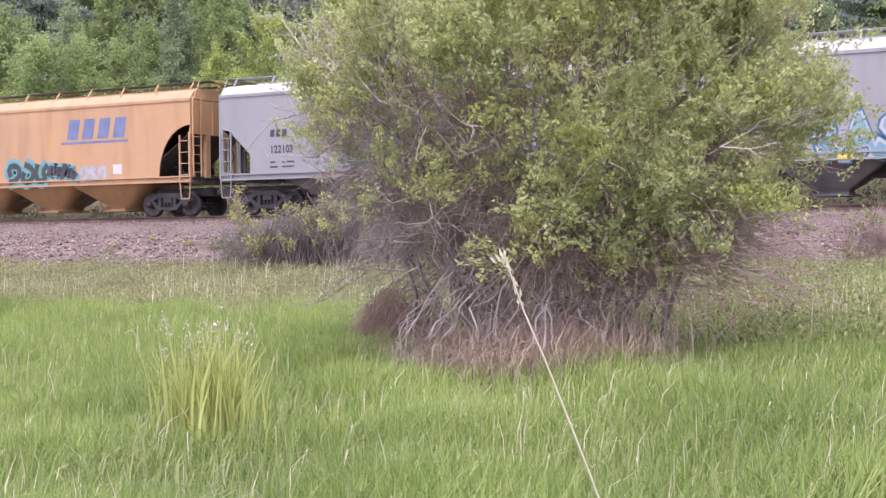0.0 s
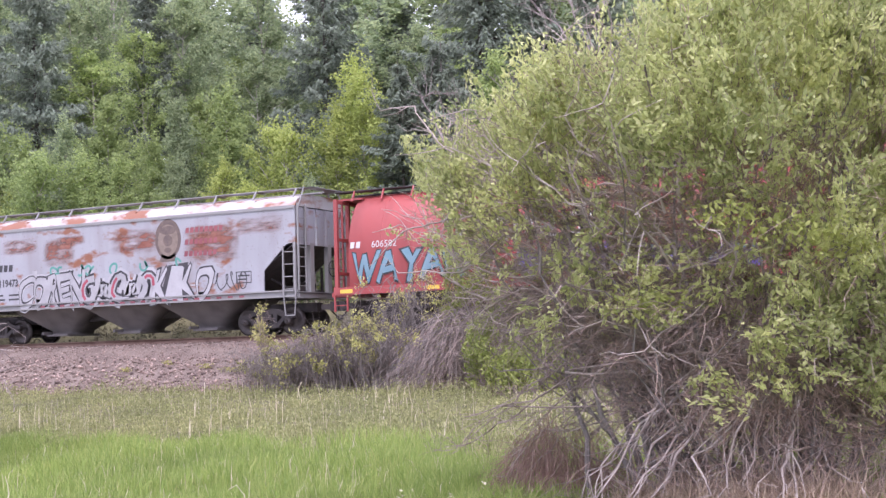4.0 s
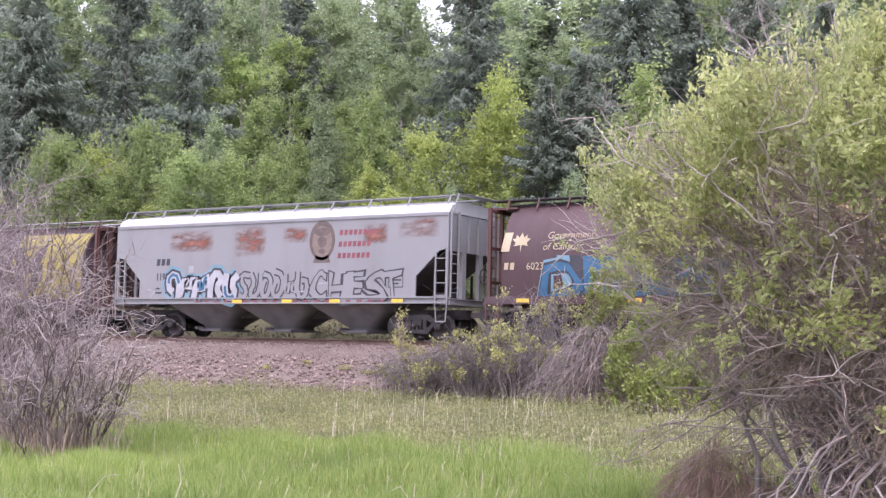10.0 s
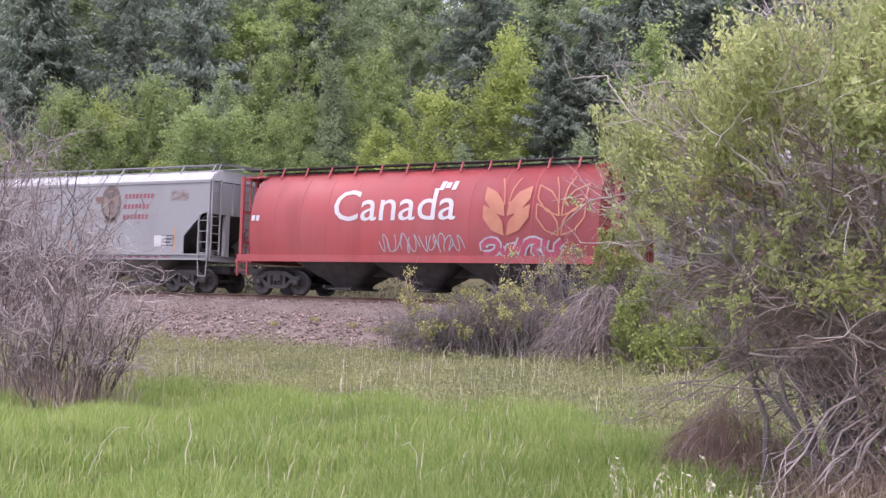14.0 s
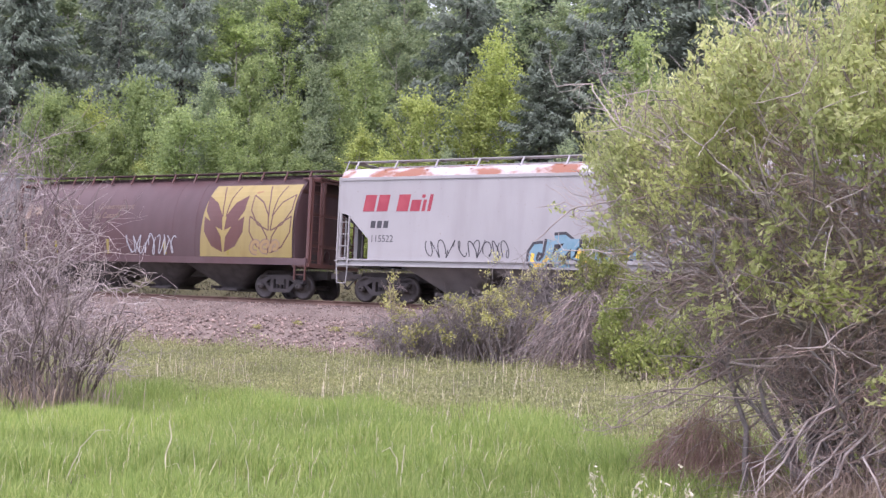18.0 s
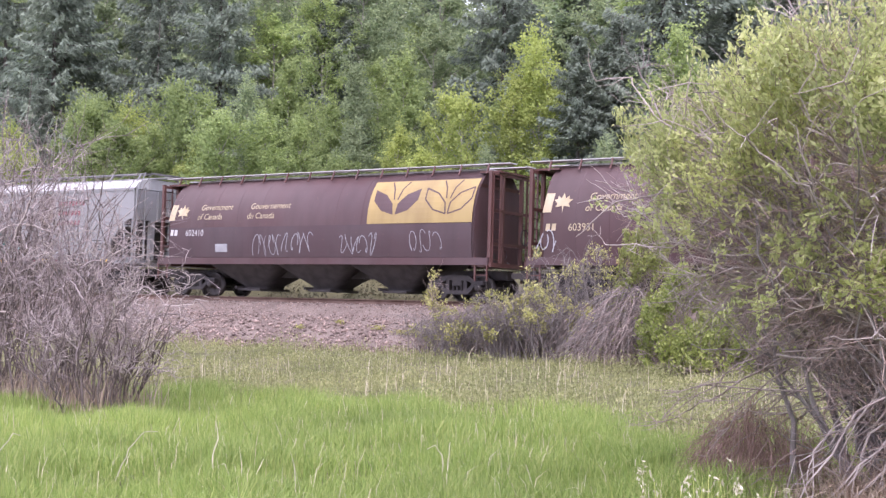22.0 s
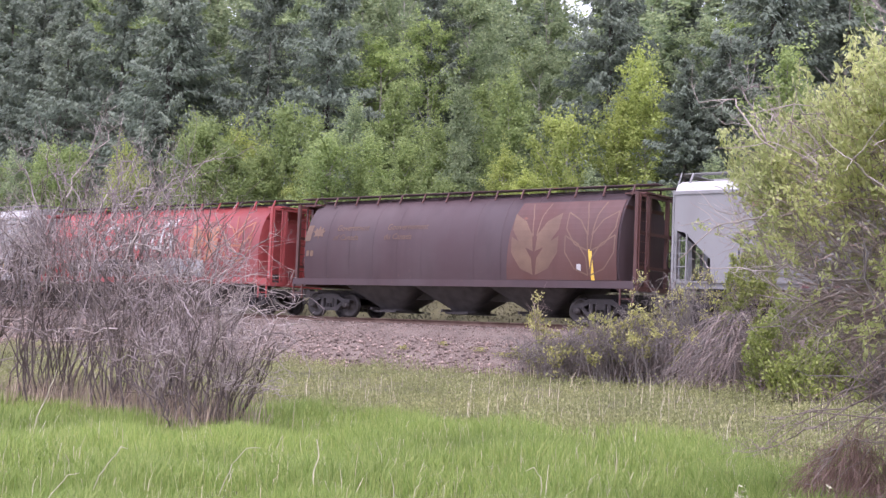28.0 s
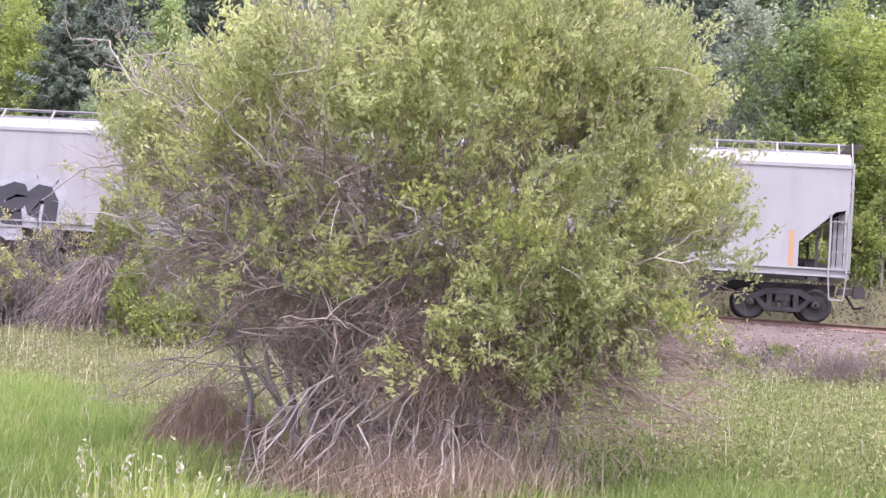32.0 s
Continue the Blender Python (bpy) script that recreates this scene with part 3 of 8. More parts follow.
def flat_hopper(name, label, skin, roof, trim, under, cut, index, x):
    """A flat-sided covered hopper car; x runs from its left end, z from the rail head."""
    car = thing(name, label, "hopper car", group="cars of the freight train")
    for sy in (-1, 1):
        bm = bmesh.new()
        prism(bm, side_outline(cut), sy * HALF, sy * (HALF - 0.05))
        part("side_panel", bm, skin, car)
        bm = bmesh.new()
        box(bm, -0.01, LEN + 0.01, sy * (HALF + 0.035) if sy < 0 else HALF - 0.05, sy * (HALF - 0.05) if sy < 0 else HALF + 0.035, EAVE - 0.05, EAVE + 0.05)
        part("eave_rail", bm, trim, car)
        bm = bmesh.new()
        y0, y1 = sorted((sy * (HALF + 0.05), sy * (HALF - 0.12)))
        ch = [(y0, SILL), (y1, SILL), (y1, 1.45), (y0, 1.45), (y0, 1.40), ((y0 + y1) / 2, 1.40), ((y0 + y1) / 2, 1.275), (y0, 1.275)]
        if sy > 0:
            ch = [(y1 + y0 - y, z) for y, z in ch]
        vs = loft(bm, [[(xx, y, z) for y, z in ch] for xx in (0.0, LEN)], True)
        for f in bm.faces:
            f.smooth = False
        bm.faces.new(vs[0])
        bm.faces.new(vs[1])
        bmesh.ops.recalc_face_normals(bm, faces=bm.faces[:])
        part("side_sill", bm, trim, car, "pale channel sill along the lower edge")
    # ends: upper wall, corner posts, slope sheet
    for e, sx in ((0, 1), (LEN, -1)):
        bm = bmesh.new()
        x0, x1 = sorted((e + sx * 0.02, e + sx * 0.07))
        box(bm, x0, x1, -HALF + 0.05, HALF - 0.05, 2.95, EAVE)
        for y in (-0.95, -0.3, 0.3, 0.95):
            x2, x3 = sorted((e - sx * 0.06, e + sx * 0.02))
            box(bm, x2, x3, y - 0.05, y + 0.05, 2.95, EAVE)
        part("end_wall", bm, skin, car)
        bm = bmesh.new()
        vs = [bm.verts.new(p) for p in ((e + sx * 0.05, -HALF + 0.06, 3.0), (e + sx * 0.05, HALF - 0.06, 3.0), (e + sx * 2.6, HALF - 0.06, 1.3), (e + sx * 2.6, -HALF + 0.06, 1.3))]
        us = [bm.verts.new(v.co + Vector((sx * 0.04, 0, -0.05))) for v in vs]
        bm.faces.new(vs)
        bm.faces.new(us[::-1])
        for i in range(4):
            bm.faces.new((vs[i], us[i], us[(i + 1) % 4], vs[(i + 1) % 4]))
        # shade under the end wall is put into the sheet's dark colour
        part("slope_sheet", bm, under, car, "sloping end sheet, coloured dark for the shade under the end wall")
        for y, w, d in ((-0.55, 0.12, 0.16), (0.55, 0.12, 0.16), (-HALF + 0.04, 0.04, 0.10), (HALF - 0.04, 0.04, 0.10)):
            bm = bmesh.new()
            box(bm, *sorted((e + sx * 0.01, e + sx * d)), y - w, y + w, 1.38, 3.02)
            part("end_post", bm, trim, car)
        bm = bmesh.new()
        box(bm, *sorted((e - sx * 0.08, e + sx * 0.35)), -HALF + 0.05, HALF - 0.05, 1.18, 1.34)
        box(bm, *sorted((e - sx * 0.12, e + sx * 0.3)), -HALF, HALF, 1.36, 1.39)
        part("end_platform", bm, trim if skin is not M_ORANGE else under, car)
        placed(part("brake_gear", shared("brake_gear", M_DARK, build_brake_gear), None, car), e, 0, 0, 0, 0, 0 if sx > 0 else 180)
        placed(part("coupler", shared("coupler", M_DARK, build_coupler), None, car), e - sx * 0.0, 0, 0, 0, 0, 180 if sx > 0 else 0)
        for sy in (-1, 1):
            lx = e if sx > 0 else e - 0.46
            ladder(car, lx, sy * (HALF + 0.03), 1.28, 4, 1.62, trim)
            ladder(car, e - sx * 0.07, sy * (HALF - 0.30) - 0.23, 1.42, 9, 2.85, trim, 90)
            bm = bmesh.new()
            beam(bm, (lx, sy * (HALF + 0.03), 1.22), (lx + 0.05, sy * (HALF + 0.03), 0.62), 0.03)
            beam(bm, (lx + 0.46, sy * (HALF + 0.03), 1.22), (lx + 0.41, sy * (HALF + 0.03), 0.62), 0.03)
            beam(bm, (lx + 0.05, sy * (HALF + 0.03), 0.62), (lx + 0.41, sy * (HALF + 0.03), 0.62), 0.035)
            part("stirrup_step", bm, trim, car)
    # roof with its trough of hatches and the running board above it
    bm = bmesh.new()
    prof = [(-HALF + 0.01, EAVE + 0.03), (-1.42, EAVE + 0.27), (-1.12, EAVE + 0.40), (-0.62, EAVE + 0.46), (0.62, EAVE + 0.46), (1.12, EAVE + 0.40), (1.42, EAVE + 0.27), (HALF - 0.01, EAVE + 0.03)]
    loft(bm, [[(xx, y, z) for y, z in prof] for xx in (0.0, LEN)])
    for xx in (0.0, LEN):
        bm.faces.new([bm.verts.new((xx, y, z)) for y, z in prof])
    for k in range(1, 9):
        xx = LEN * k / 9
        for sy in (-1, 1):
            beam(bm, (xx, sy * 1.43, EAVE + 0.28), (xx, sy * 0.66, EAVE + 0.47), 0.035)
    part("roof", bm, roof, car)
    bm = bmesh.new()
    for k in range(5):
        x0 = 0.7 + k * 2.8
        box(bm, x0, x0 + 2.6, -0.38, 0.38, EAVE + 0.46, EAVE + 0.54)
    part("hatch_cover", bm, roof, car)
    for sy in (-1, 1):
        bm = bmesh.new()
        box(bm, -0.35, LEN + 0.35, sy * 0.78 - 0.22, sy * 0.78 + 0.22, EAVE + 0.66, EAVE + 0.69)
        part("running_board", bm, trim if skin is not M_ORANGE else under, car, "grated walkway along the roof")
        for k in range(10):
            xx = 0.3 + (LEN - 0.6) * k / 9
            bm2 = bmesh.new()
            beam(bm2, (xx, sy * 1.2, EAVE + 0.36), (xx, sy * 0.98, EAVE + 0.67), 0.05)
            beam(bm2, (xx, sy * 1.0, EAVE + 0.645), (xx, sy * 0.5, EAVE + 0.645), 0.05)
            part("board_support", bm2, trim, car)
    for e, sx in ((0, 1), (LEN, -1)):
        bm = bmesh.new()
        box(bm, *sorted((e - sx * 0.35, e + sx * 0.1)), -1.0, 1.0, EAVE + 0.665, EAVE + 0.685)
        part("end_walkway", bm, trim, car)
        for y in (-HALF + 0.1, HALF - 0.1):
            bm = bmesh.new()
            beam(bm, (e - sx * 0.05, y, EAVE - 0.1), (e - sx * 0.05, y * 0.72, EAVE + 0.70), 0.03)
            part("grab_iron", bm, trim, car)
    # bays in a darker grey than the sides; the orange car's match its paint
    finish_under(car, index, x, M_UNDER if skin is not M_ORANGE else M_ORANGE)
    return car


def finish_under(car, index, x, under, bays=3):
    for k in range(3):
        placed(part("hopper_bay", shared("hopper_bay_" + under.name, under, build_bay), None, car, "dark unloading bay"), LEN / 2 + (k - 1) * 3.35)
    part("centre_sill", shared("centre_sill", M_DARK, build_centre_sill), None, car)
    for tx in (TRUCK_X, LEN - TRUCK_X):
        truck(car, tx, index)
    wheel = part("brake_wheel", shared("brake_wheel", M_DARK, build_brake_wheel), None, car)
    placed(wheel, LEN + 0.14, 0.5, 2.2)


CYL_A, CYL_B = 0.66, LEN - 0.58
CYL_TOP = 4.42


def cyl_y(z):
    """Half-width of the rounded car at height z."""
    z = max(min(z, CYL_TOP), SILL)
    if z < 2.35:
        return 1.50 + 0.10 * math.sin((z - SILL) / (2.35 - SILL) * math.pi / 2)
    q = (z - 2.35) / (4.55 - 2.35)
    return 1.60 * math.sqrt(max(0.0, 1 - q ** 2.3))


def round_hopper(name, label, skin, end_mat, board, index, x):
    """A round-sided covered hopper car with framed ends."""
    car = thing(name, label, "hopper car", group="cars of the freight train")
    zs = [SILL + 0.02, 1.5, 1.8, 2.1, 2.4, 2.7, 3.0, 3.25, 3.5, 3.7, 3.9, 4.05, 4.18, 4.3, 4.38, CYL_TOP]
    ring = [(-cyl_y(z), z) for z in zs] + [(cyl_y(z), z) for z in zs[::-1]]
    bm = bmesh.new()
    rings = [[(xx, y, z) for y, z in ring] for xx in (CYL_A, CYL_B)]
    vs = loft(bm, rings)
    bm.faces.new(vs[0])
    bm.faces.new(vs[-1][::-1])
    part("barrel", bm, skin, car, "rounded steel body")
    for k in range(1, 12):
        xx = CYL_A + (CYL_B - CYL_A) * k / 12
        bm = bmesh.new()
        loft(bm, [[(xx - 0.02, y * 1.004, z) for y, z in ring], [(xx, y * 1.007, z + 0.004) for y, z in ring], [(xx + 0.02, y * 1.004, z) for y, z in ring]])
        part("weld_seam", bm, skin, car)
    for sy in (-1, 1):
        bm = bmesh.new()
        y0, y1 = sorted((sy * 1.56, sy * 1.44))
        box(bm, 0.05, LEN - 0.05, y0, y1, SILL - 0.02, SILL + 0.22)
        part("side_sill", bm, skin, car)
    for e, sx in ((0, 1), (LEN, -1)):
        b = CYL_A if sx > 0 else CYL_B
        bm = bmesh.new()
        vs = [bm.verts.new(p) for p in ((b - sx * 0.05, -1.25, 3.9), (b - sx * 0.05, 1.25, 3.9), (b + sx * 1.1, 1.4, 1.3), (b + sx * 1.1, -1.4, 1.3))]
        us = [bm.verts.new(v.co + Vector((sx * 0.05, 0, 0))) for v in vs]
        bm.faces.new(vs)
        bm.faces.new(us)
        for i in range(4):
            bm.faces.new((vs[i], us[i], us[(i + 1) % 4], vs[(i + 1) % 4]))
        part("end_sheet", bm, end_mat, car)
        for y in (-1.38, -0.62, 0.62, 1.38):
            bm = bmesh.new()
            x0, x1 = sorted((e + sx * 0.03, e + sx * 0.15))
            box(bm, x0, x1, y - 0.055, y + 0.055, SILL, 4.30)
            part("end_post", bm, end_mat, car)
        bm = bmesh.new()
        for z in (1.9, 3.0, 4.22):
            box(bm, *sorted((e + sx * 0.04, e + sx * 0.13)), -1.42, 1.42, z - 0.05, z + 0.05)
        part("cross_brace", bm, end_mat, car)
        bm = bmesh.new()
        box(bm, *sorted((e - sx * 0.05, e + sx * 0.7)), -1.5, 1.5, SILL - 0.08, SILL + 0.06)
        part("end_platform", bm, end_mat, car)
        bm = bmesh.new()
        box(bm, *sorted((e - sx * 0.02, b + sx * 0.2)), -1.0, 1.0, 4.28, 4.34)
        part("roof_apron", bm, end_mat, car)
        placed(part("brake_gear", shared("brake_gear", M_DARK, build_brake_gear), None, car), e, 0, 0, 0, 0, 0 if sx > 0 else 180)
        placed(part("coupler", shared("coupler", M_DARK, build_coupler), None, car), e, 0, 0, 0, 0, 180 if sx > 0 else 0)
        for sy in (-1, 1):
            ladder(car, e + sx * 0.02, sy * 1.1 - 0.23, SILL, 9, 3.0, end_mat, 90)
            ladder(car, e + (0.08 if sx > 0 else -0.54), sy * 1.53, SILL - 0.55, 2, 0.8, end_mat)
    for sy in (-1, 1):
        bm = bmesh.new()
        box(bm, -0.3, LEN + 0.3, sy * 0.62 - 0.24, sy * 0.62 + 0.24, 4.58, 4.61)
        part("running_board", bm, board, car, "grated walkway along the roof")
        for k in range(14):
            xx = 0.5 + (LEN - 1.0) * k / 13
            bm2 = bmesh.new()
            beam(bm2, (xx, sy * 1.02, 4.24), (xx, sy * 0.84, 4.59), 0.05)
            part("board_support", bm2, end_mat, car)
    bm = bmesh.new()
    box(bm, 0.9, LEN - 0.9, -0.36, 0.36, CYL_TOP - 0.02, CYL_TOP + 0.09)
    part("hatch_cover", bm, board, car)
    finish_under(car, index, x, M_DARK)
    return car

# ---- lettering and spray paint on the car sides ----
def on_side(bm, car_round, proud):
    """Lay a drawing made in x, z onto the near side of a car."""
    if car_round:
        for z in np.arange(1.5, 4.4, 0.18):
            g = bm.verts[:] + bm.edges[:] + bm.faces[:]
            bmesh.ops.bisect_plane(bm, geom=g, plane_co=(0, 0, z), plane_no=(0, 0, 1))
    for v in bm.verts:
        v.co.y = -(cyl_y(v.co.z) + 0.012 if car_round else HALF) - proud
    bmesh.ops.recalc_face_normals(bm, faces=bm.faces[:])
    for f in bm.faces:
        if f.normal.y > 0:
            f.normal_flip()
    return bm


def quad(bm, pts, mi=0):
    f = bm.faces.new([bm.verts.new((x, 0, z)) for x, z in pts])
    f.material_index = mi


def blob(bm, cx, cz, rx, rz, n=20, mi=0):
    quad(bm, [(cx + rx * math.cos(2 * math.pi * i / n), cz + rz * math.sin(2 * math.pi * i / n)) for i in range(n)], mi)


def stroke(bm, pts, w, mi=0, cap=True):
    for (x0, z0), (x1, z1) in zip(pts, pts[1:]):
        d = math.hypot(x1 - x0, z1 - z0) + 1e-6
        nx, nz = -(z1 - z0) / d * w / 2, (x1 - x0) / d * w / 2
        quad(bm, [(x0 + nx, z0 + nz), (x0 - nx, z0 - nz), (x1 - nx, z1 - nz), (x1 + nx, z1 + nz)], mi)
    if cap:
        for x, z in pts:
            blob(bm, x, z, w / 2, w / 2, 8, mi)


def layer(car, name, bm, mats, rnd, proud, label=""):
    return part(name, on_side(bm, rnd, proud), mats, car, label)


def lettering(car, words, x, z, height, mat, rnd=False, slant=0.0, squeeze=1.0, name="lettering", bold=0.0):
    """Words in the built-in font; x, z is the lower left corner."""
    cu = bpy.data.curves.new("words", "FONT")
    cu.body, cu.size, cu.shear = words, height * 1.38, slant
    cu.resolution_u = 3
    cu.offset = bold
    tmp = bpy.data.objects.new("words", cu)
    me = bpy.data.meshes.new_from_object(tmp)
    bm = bmesh.new()
    bm.from_mesh(me)
    bpy.data.objects.remove(tmp)
    bpy.data.curves.remove(cu)
    bpy.data.meshes.remove(me)
    for v in bm.verts:
        v.co = Vector((x + v.co.x * squeeze, 0, z + v.co.y))
    return layer(car, name, bm, mat, rnd, 0.006)


def bars(car, rects, mat, rnd=False, lean=0.0, name="mark_bar", label=""):
    """Plain slanting blocks in place of marks, each a part."""
    for x, z, w, h in rects:
        bm = bmesh.new()
        quad(bm, [(x, z), (x + w, z), (x + w + lean * h, z + h), (x + lean * h, z + h)])
        layer(car, name, bm, mat, rnd, 0.006, label)


def word_blocks(car, x, z, w, h, n, mat, rnd=False, lean=0.12, label=""):
    g = w / n
    return bars(car, [(x + i * g, z, g * 0.72, h) for i in range(n)], mat, rnd, lean, label=label)


def shield(car, x, z, rnd=False):
    """A round heritage crest: dark oval rim, gold field, a plain animal shape's mass, a small foot."""
    bm = bmesh.new()
    blob(bm, x, z, 0.56, 0.70, 28)
    quad(bm, [(x - 0.38, z - 0.78), (x + 0.38, z - 0.78), (x + 0.28, z - 0.5), (x - 0.28, z - 0.5)])
    layer(car, "crest_rim", bm, M_LOGO_BROWN, rnd, 0.005, "brown oval crest")
    bm = bmesh.new()
    blob(bm, x, z - 0.04, 0.43, 0.55, 24)
    layer(car, "crest_field", bm, M_LOGO_GOLD, rnd, 0.009)
    bm = bmesh.new()
    blob(bm, x, z + 0.3, 0.36, 0.15, 16)
    blob(bm, x, z - 0.05, 0.2, 0.2, 14)
    blob(bm, x, z - 0.38, 0.16, 0.09, 12)
    layer(car, "crest_emblem", bm, M_LOGO_BROWN, rnd, 0.013)


def railway_words(car, x, z, mat):
    for k, n in enumerate((8, 7, 7)):
        word_blocks(car, x - 0.03 * k, z - 0.4 * k, 0.2 * n, 0.18, n, mat, lean=0.15, label="row of small red lettering blocks" if k == 0 else "")


def ear_leaf(cx, zb, s, w, h):
    """Outline of one pointed grain leaf that leans away from the stalk."""
    return [(cx + s * 0.02 * w, zb), (cx + s * 0.26 * w, zb + 0.10 * h), (cx + s * 0.43 * w, zb + 0.34 * h), (cx + s * 0.44 * w, zb + 0.60 * h), (cx + s * 0.20 * w, zb + 0.47 * h), (cx + s * 0.05 * w, zb + 0.26 * h)]


def wheat(car, x0, x1, z0, z1, band, leaf, style=0):
    """A coloured panel with two wheat ears: one of solid leaves, one drawn in outline."""
    rnd = True
    if band:
        bm = bmesh.new()
        n = 10
        left = [(x0 + 0.28 * (1 - k / n) ** 2 if z1 - z0 > 1.8 else x0, z1 - (z1 - z0) * k / n) for k in range(n + 1)]
        quad(bm, left + [(x1, z0), (x1, z1)])
        layer(car, "wheat_panel", bm, band, rnd, 0.004, "painted panel with wheat ears")
    w, h = (x1 - x0) / 2, z1 - z0
    for k in range(2):
        cx = x0 + w * (k + 0.52)
        for s in (-1, 1):
            for zb in ((0.06, 0.36) if h > 1.8 else (0.2,)):
                bm = bmesh.new()
                pts = ear_leaf(cx, z0 + zb * h, s, w, h if h < 1.8 else h * 0.82)
                if k == 0:
                    quad(bm, pts[::s])
                else:
                    stroke(bm, pts + pts[:1], 0.05, cap=False)
                layer(car, "wheat_leaf", bm, leaf, rnd, 0.008)
            bm = bmesh.new()
            stroke(bm, [(cx + s * 0.035 * w, z0 + 0.55 * h), (cx + s * 0.08 * w, z0 + 0.8 * h), (cx + s * 0.17 * w, z0 + 0.98 * h)], 0.05, cap=False)
            layer(car, "wheat_awn", bm, leaf, rnd, 0.008)


def ribbon(bm, pts, w):
    """One continuous mitred band along a line."""
    n, L, R = len(pts), [], []
    for k in range(n):
        ax, az = pts[max(k - 1, 0)]
        bx, bz = pts[min(k + 1, n - 1)]
        d = math.hypot(bx - ax, bz - az) + 1e-6
        nx, nz = -(bz - az) / d, (bx - ax) / d
        x, z = pts[k]
        L.append(bm.verts.new((x + nx * w / 2, 0, z + nz * w / 2)))
        R.append(bm.verts.new((x - nx * w / 2, 0, z - nz * w / 2)))
    for k in range(n - 1):
        bm.faces.new((L[k], R[k], R[k + 1], L[k + 1]))


FORMS = [[(0.1, 0.0), (0.05, 0.7), (0.5, 1.0), (0.9, 0.75), (0.55, 0.45), (0.95, 0.05)], [(0.95, 0.85), (0.4, 1.0), (0.1, 0.7), (0.75, 0.4), (0.7, 0.05), (0.05, 0.1)],
         [(0.0, 0.1), (0.25, 0.95), (0.55, 0.2), (0.9, 1.0), (1.0, 0.3)], [(0.85, 0.95), (0.2, 0.85), (0.05, 0.35), (0.45, 0.0), (0.95, 0.2), (0.75, 0.6)],
         [(0.1, 0.95), (0.2, 0.1), (0.9, 0.05), (0.95, 0.6), (0.5, 0.7)], [(0.0, 0.5), (0.35, 1.0), (0.5, 0.1), (0.8, 0.9), (1.0, 0.0)]]


def graffiti(car, x0, x1, z0, z1, fill, line, n, seed, rnd=False, weight=0.55, cloud=None, accent=None, label="spray-painted graffiti form"):
    """Chunky interlocking abstract forms, each a part with its contour below and its fill on top."""
    rng = random.Random(seed)
    g, h = (x1 - x0) / n, z1 - z0
    w = min(g, h) * weight * 0.52
    for i in range(n):
        u = FORMS[rng.randrange(6)]
        fx, fz = rng.choice((0, 1)), rng.choice((0, 1))
        key = []
        for a, b in u:
            a, b = (1 - a if fx else a), (1 - b if fz else b)
            key.append((x0 + g * (i + 0.02 + 0.96 * a + 0.16 * (b - 0.5) + rng.uniform(-0.06, 0.06)), z0 + h * (0.10 + 0.8 * b + rng.uniform(-0.05, 0.05))))
        pts = [key[0]]
        for a, b in zip(key, key[1:]):
            pts += [(a[0] + (b[0] - a[0]) * 0.3, a[1] + (b[1] - a[1]) * 0.3), (a[0] + (b[0] - a[0]) * 0.7, a[1] + (b[1] - a[1]) * 0.7)]
        pts.append(key[-1])
        up, lift = car, 0.004 + 0.0006 * (i % 4)
        for m, wide, nm in ((cloud, 2.6, "graffiti_cloud"), (line, 1.7, "graffiti_form"), (fill, 1.0, "graffiti_fill")):
            if m:
                bm = bmesh.new()
                ribbon(bm, pts, w * wide)
                ob = layer(up if nm == "graffiti_fill" else car, nm, bm, m, rnd, lift, label if nm == "graffiti_form" else "")
                up = ob if nm == "graffiti_form" else up
                lift += 0.004
        if accent and i % 2 == 0:
            bm = bmesh.new()
            ribbon(bm, pts[2:7], w * 0.45)
            layer(up, "graffiti_accent", bm, accent, rnd, lift)


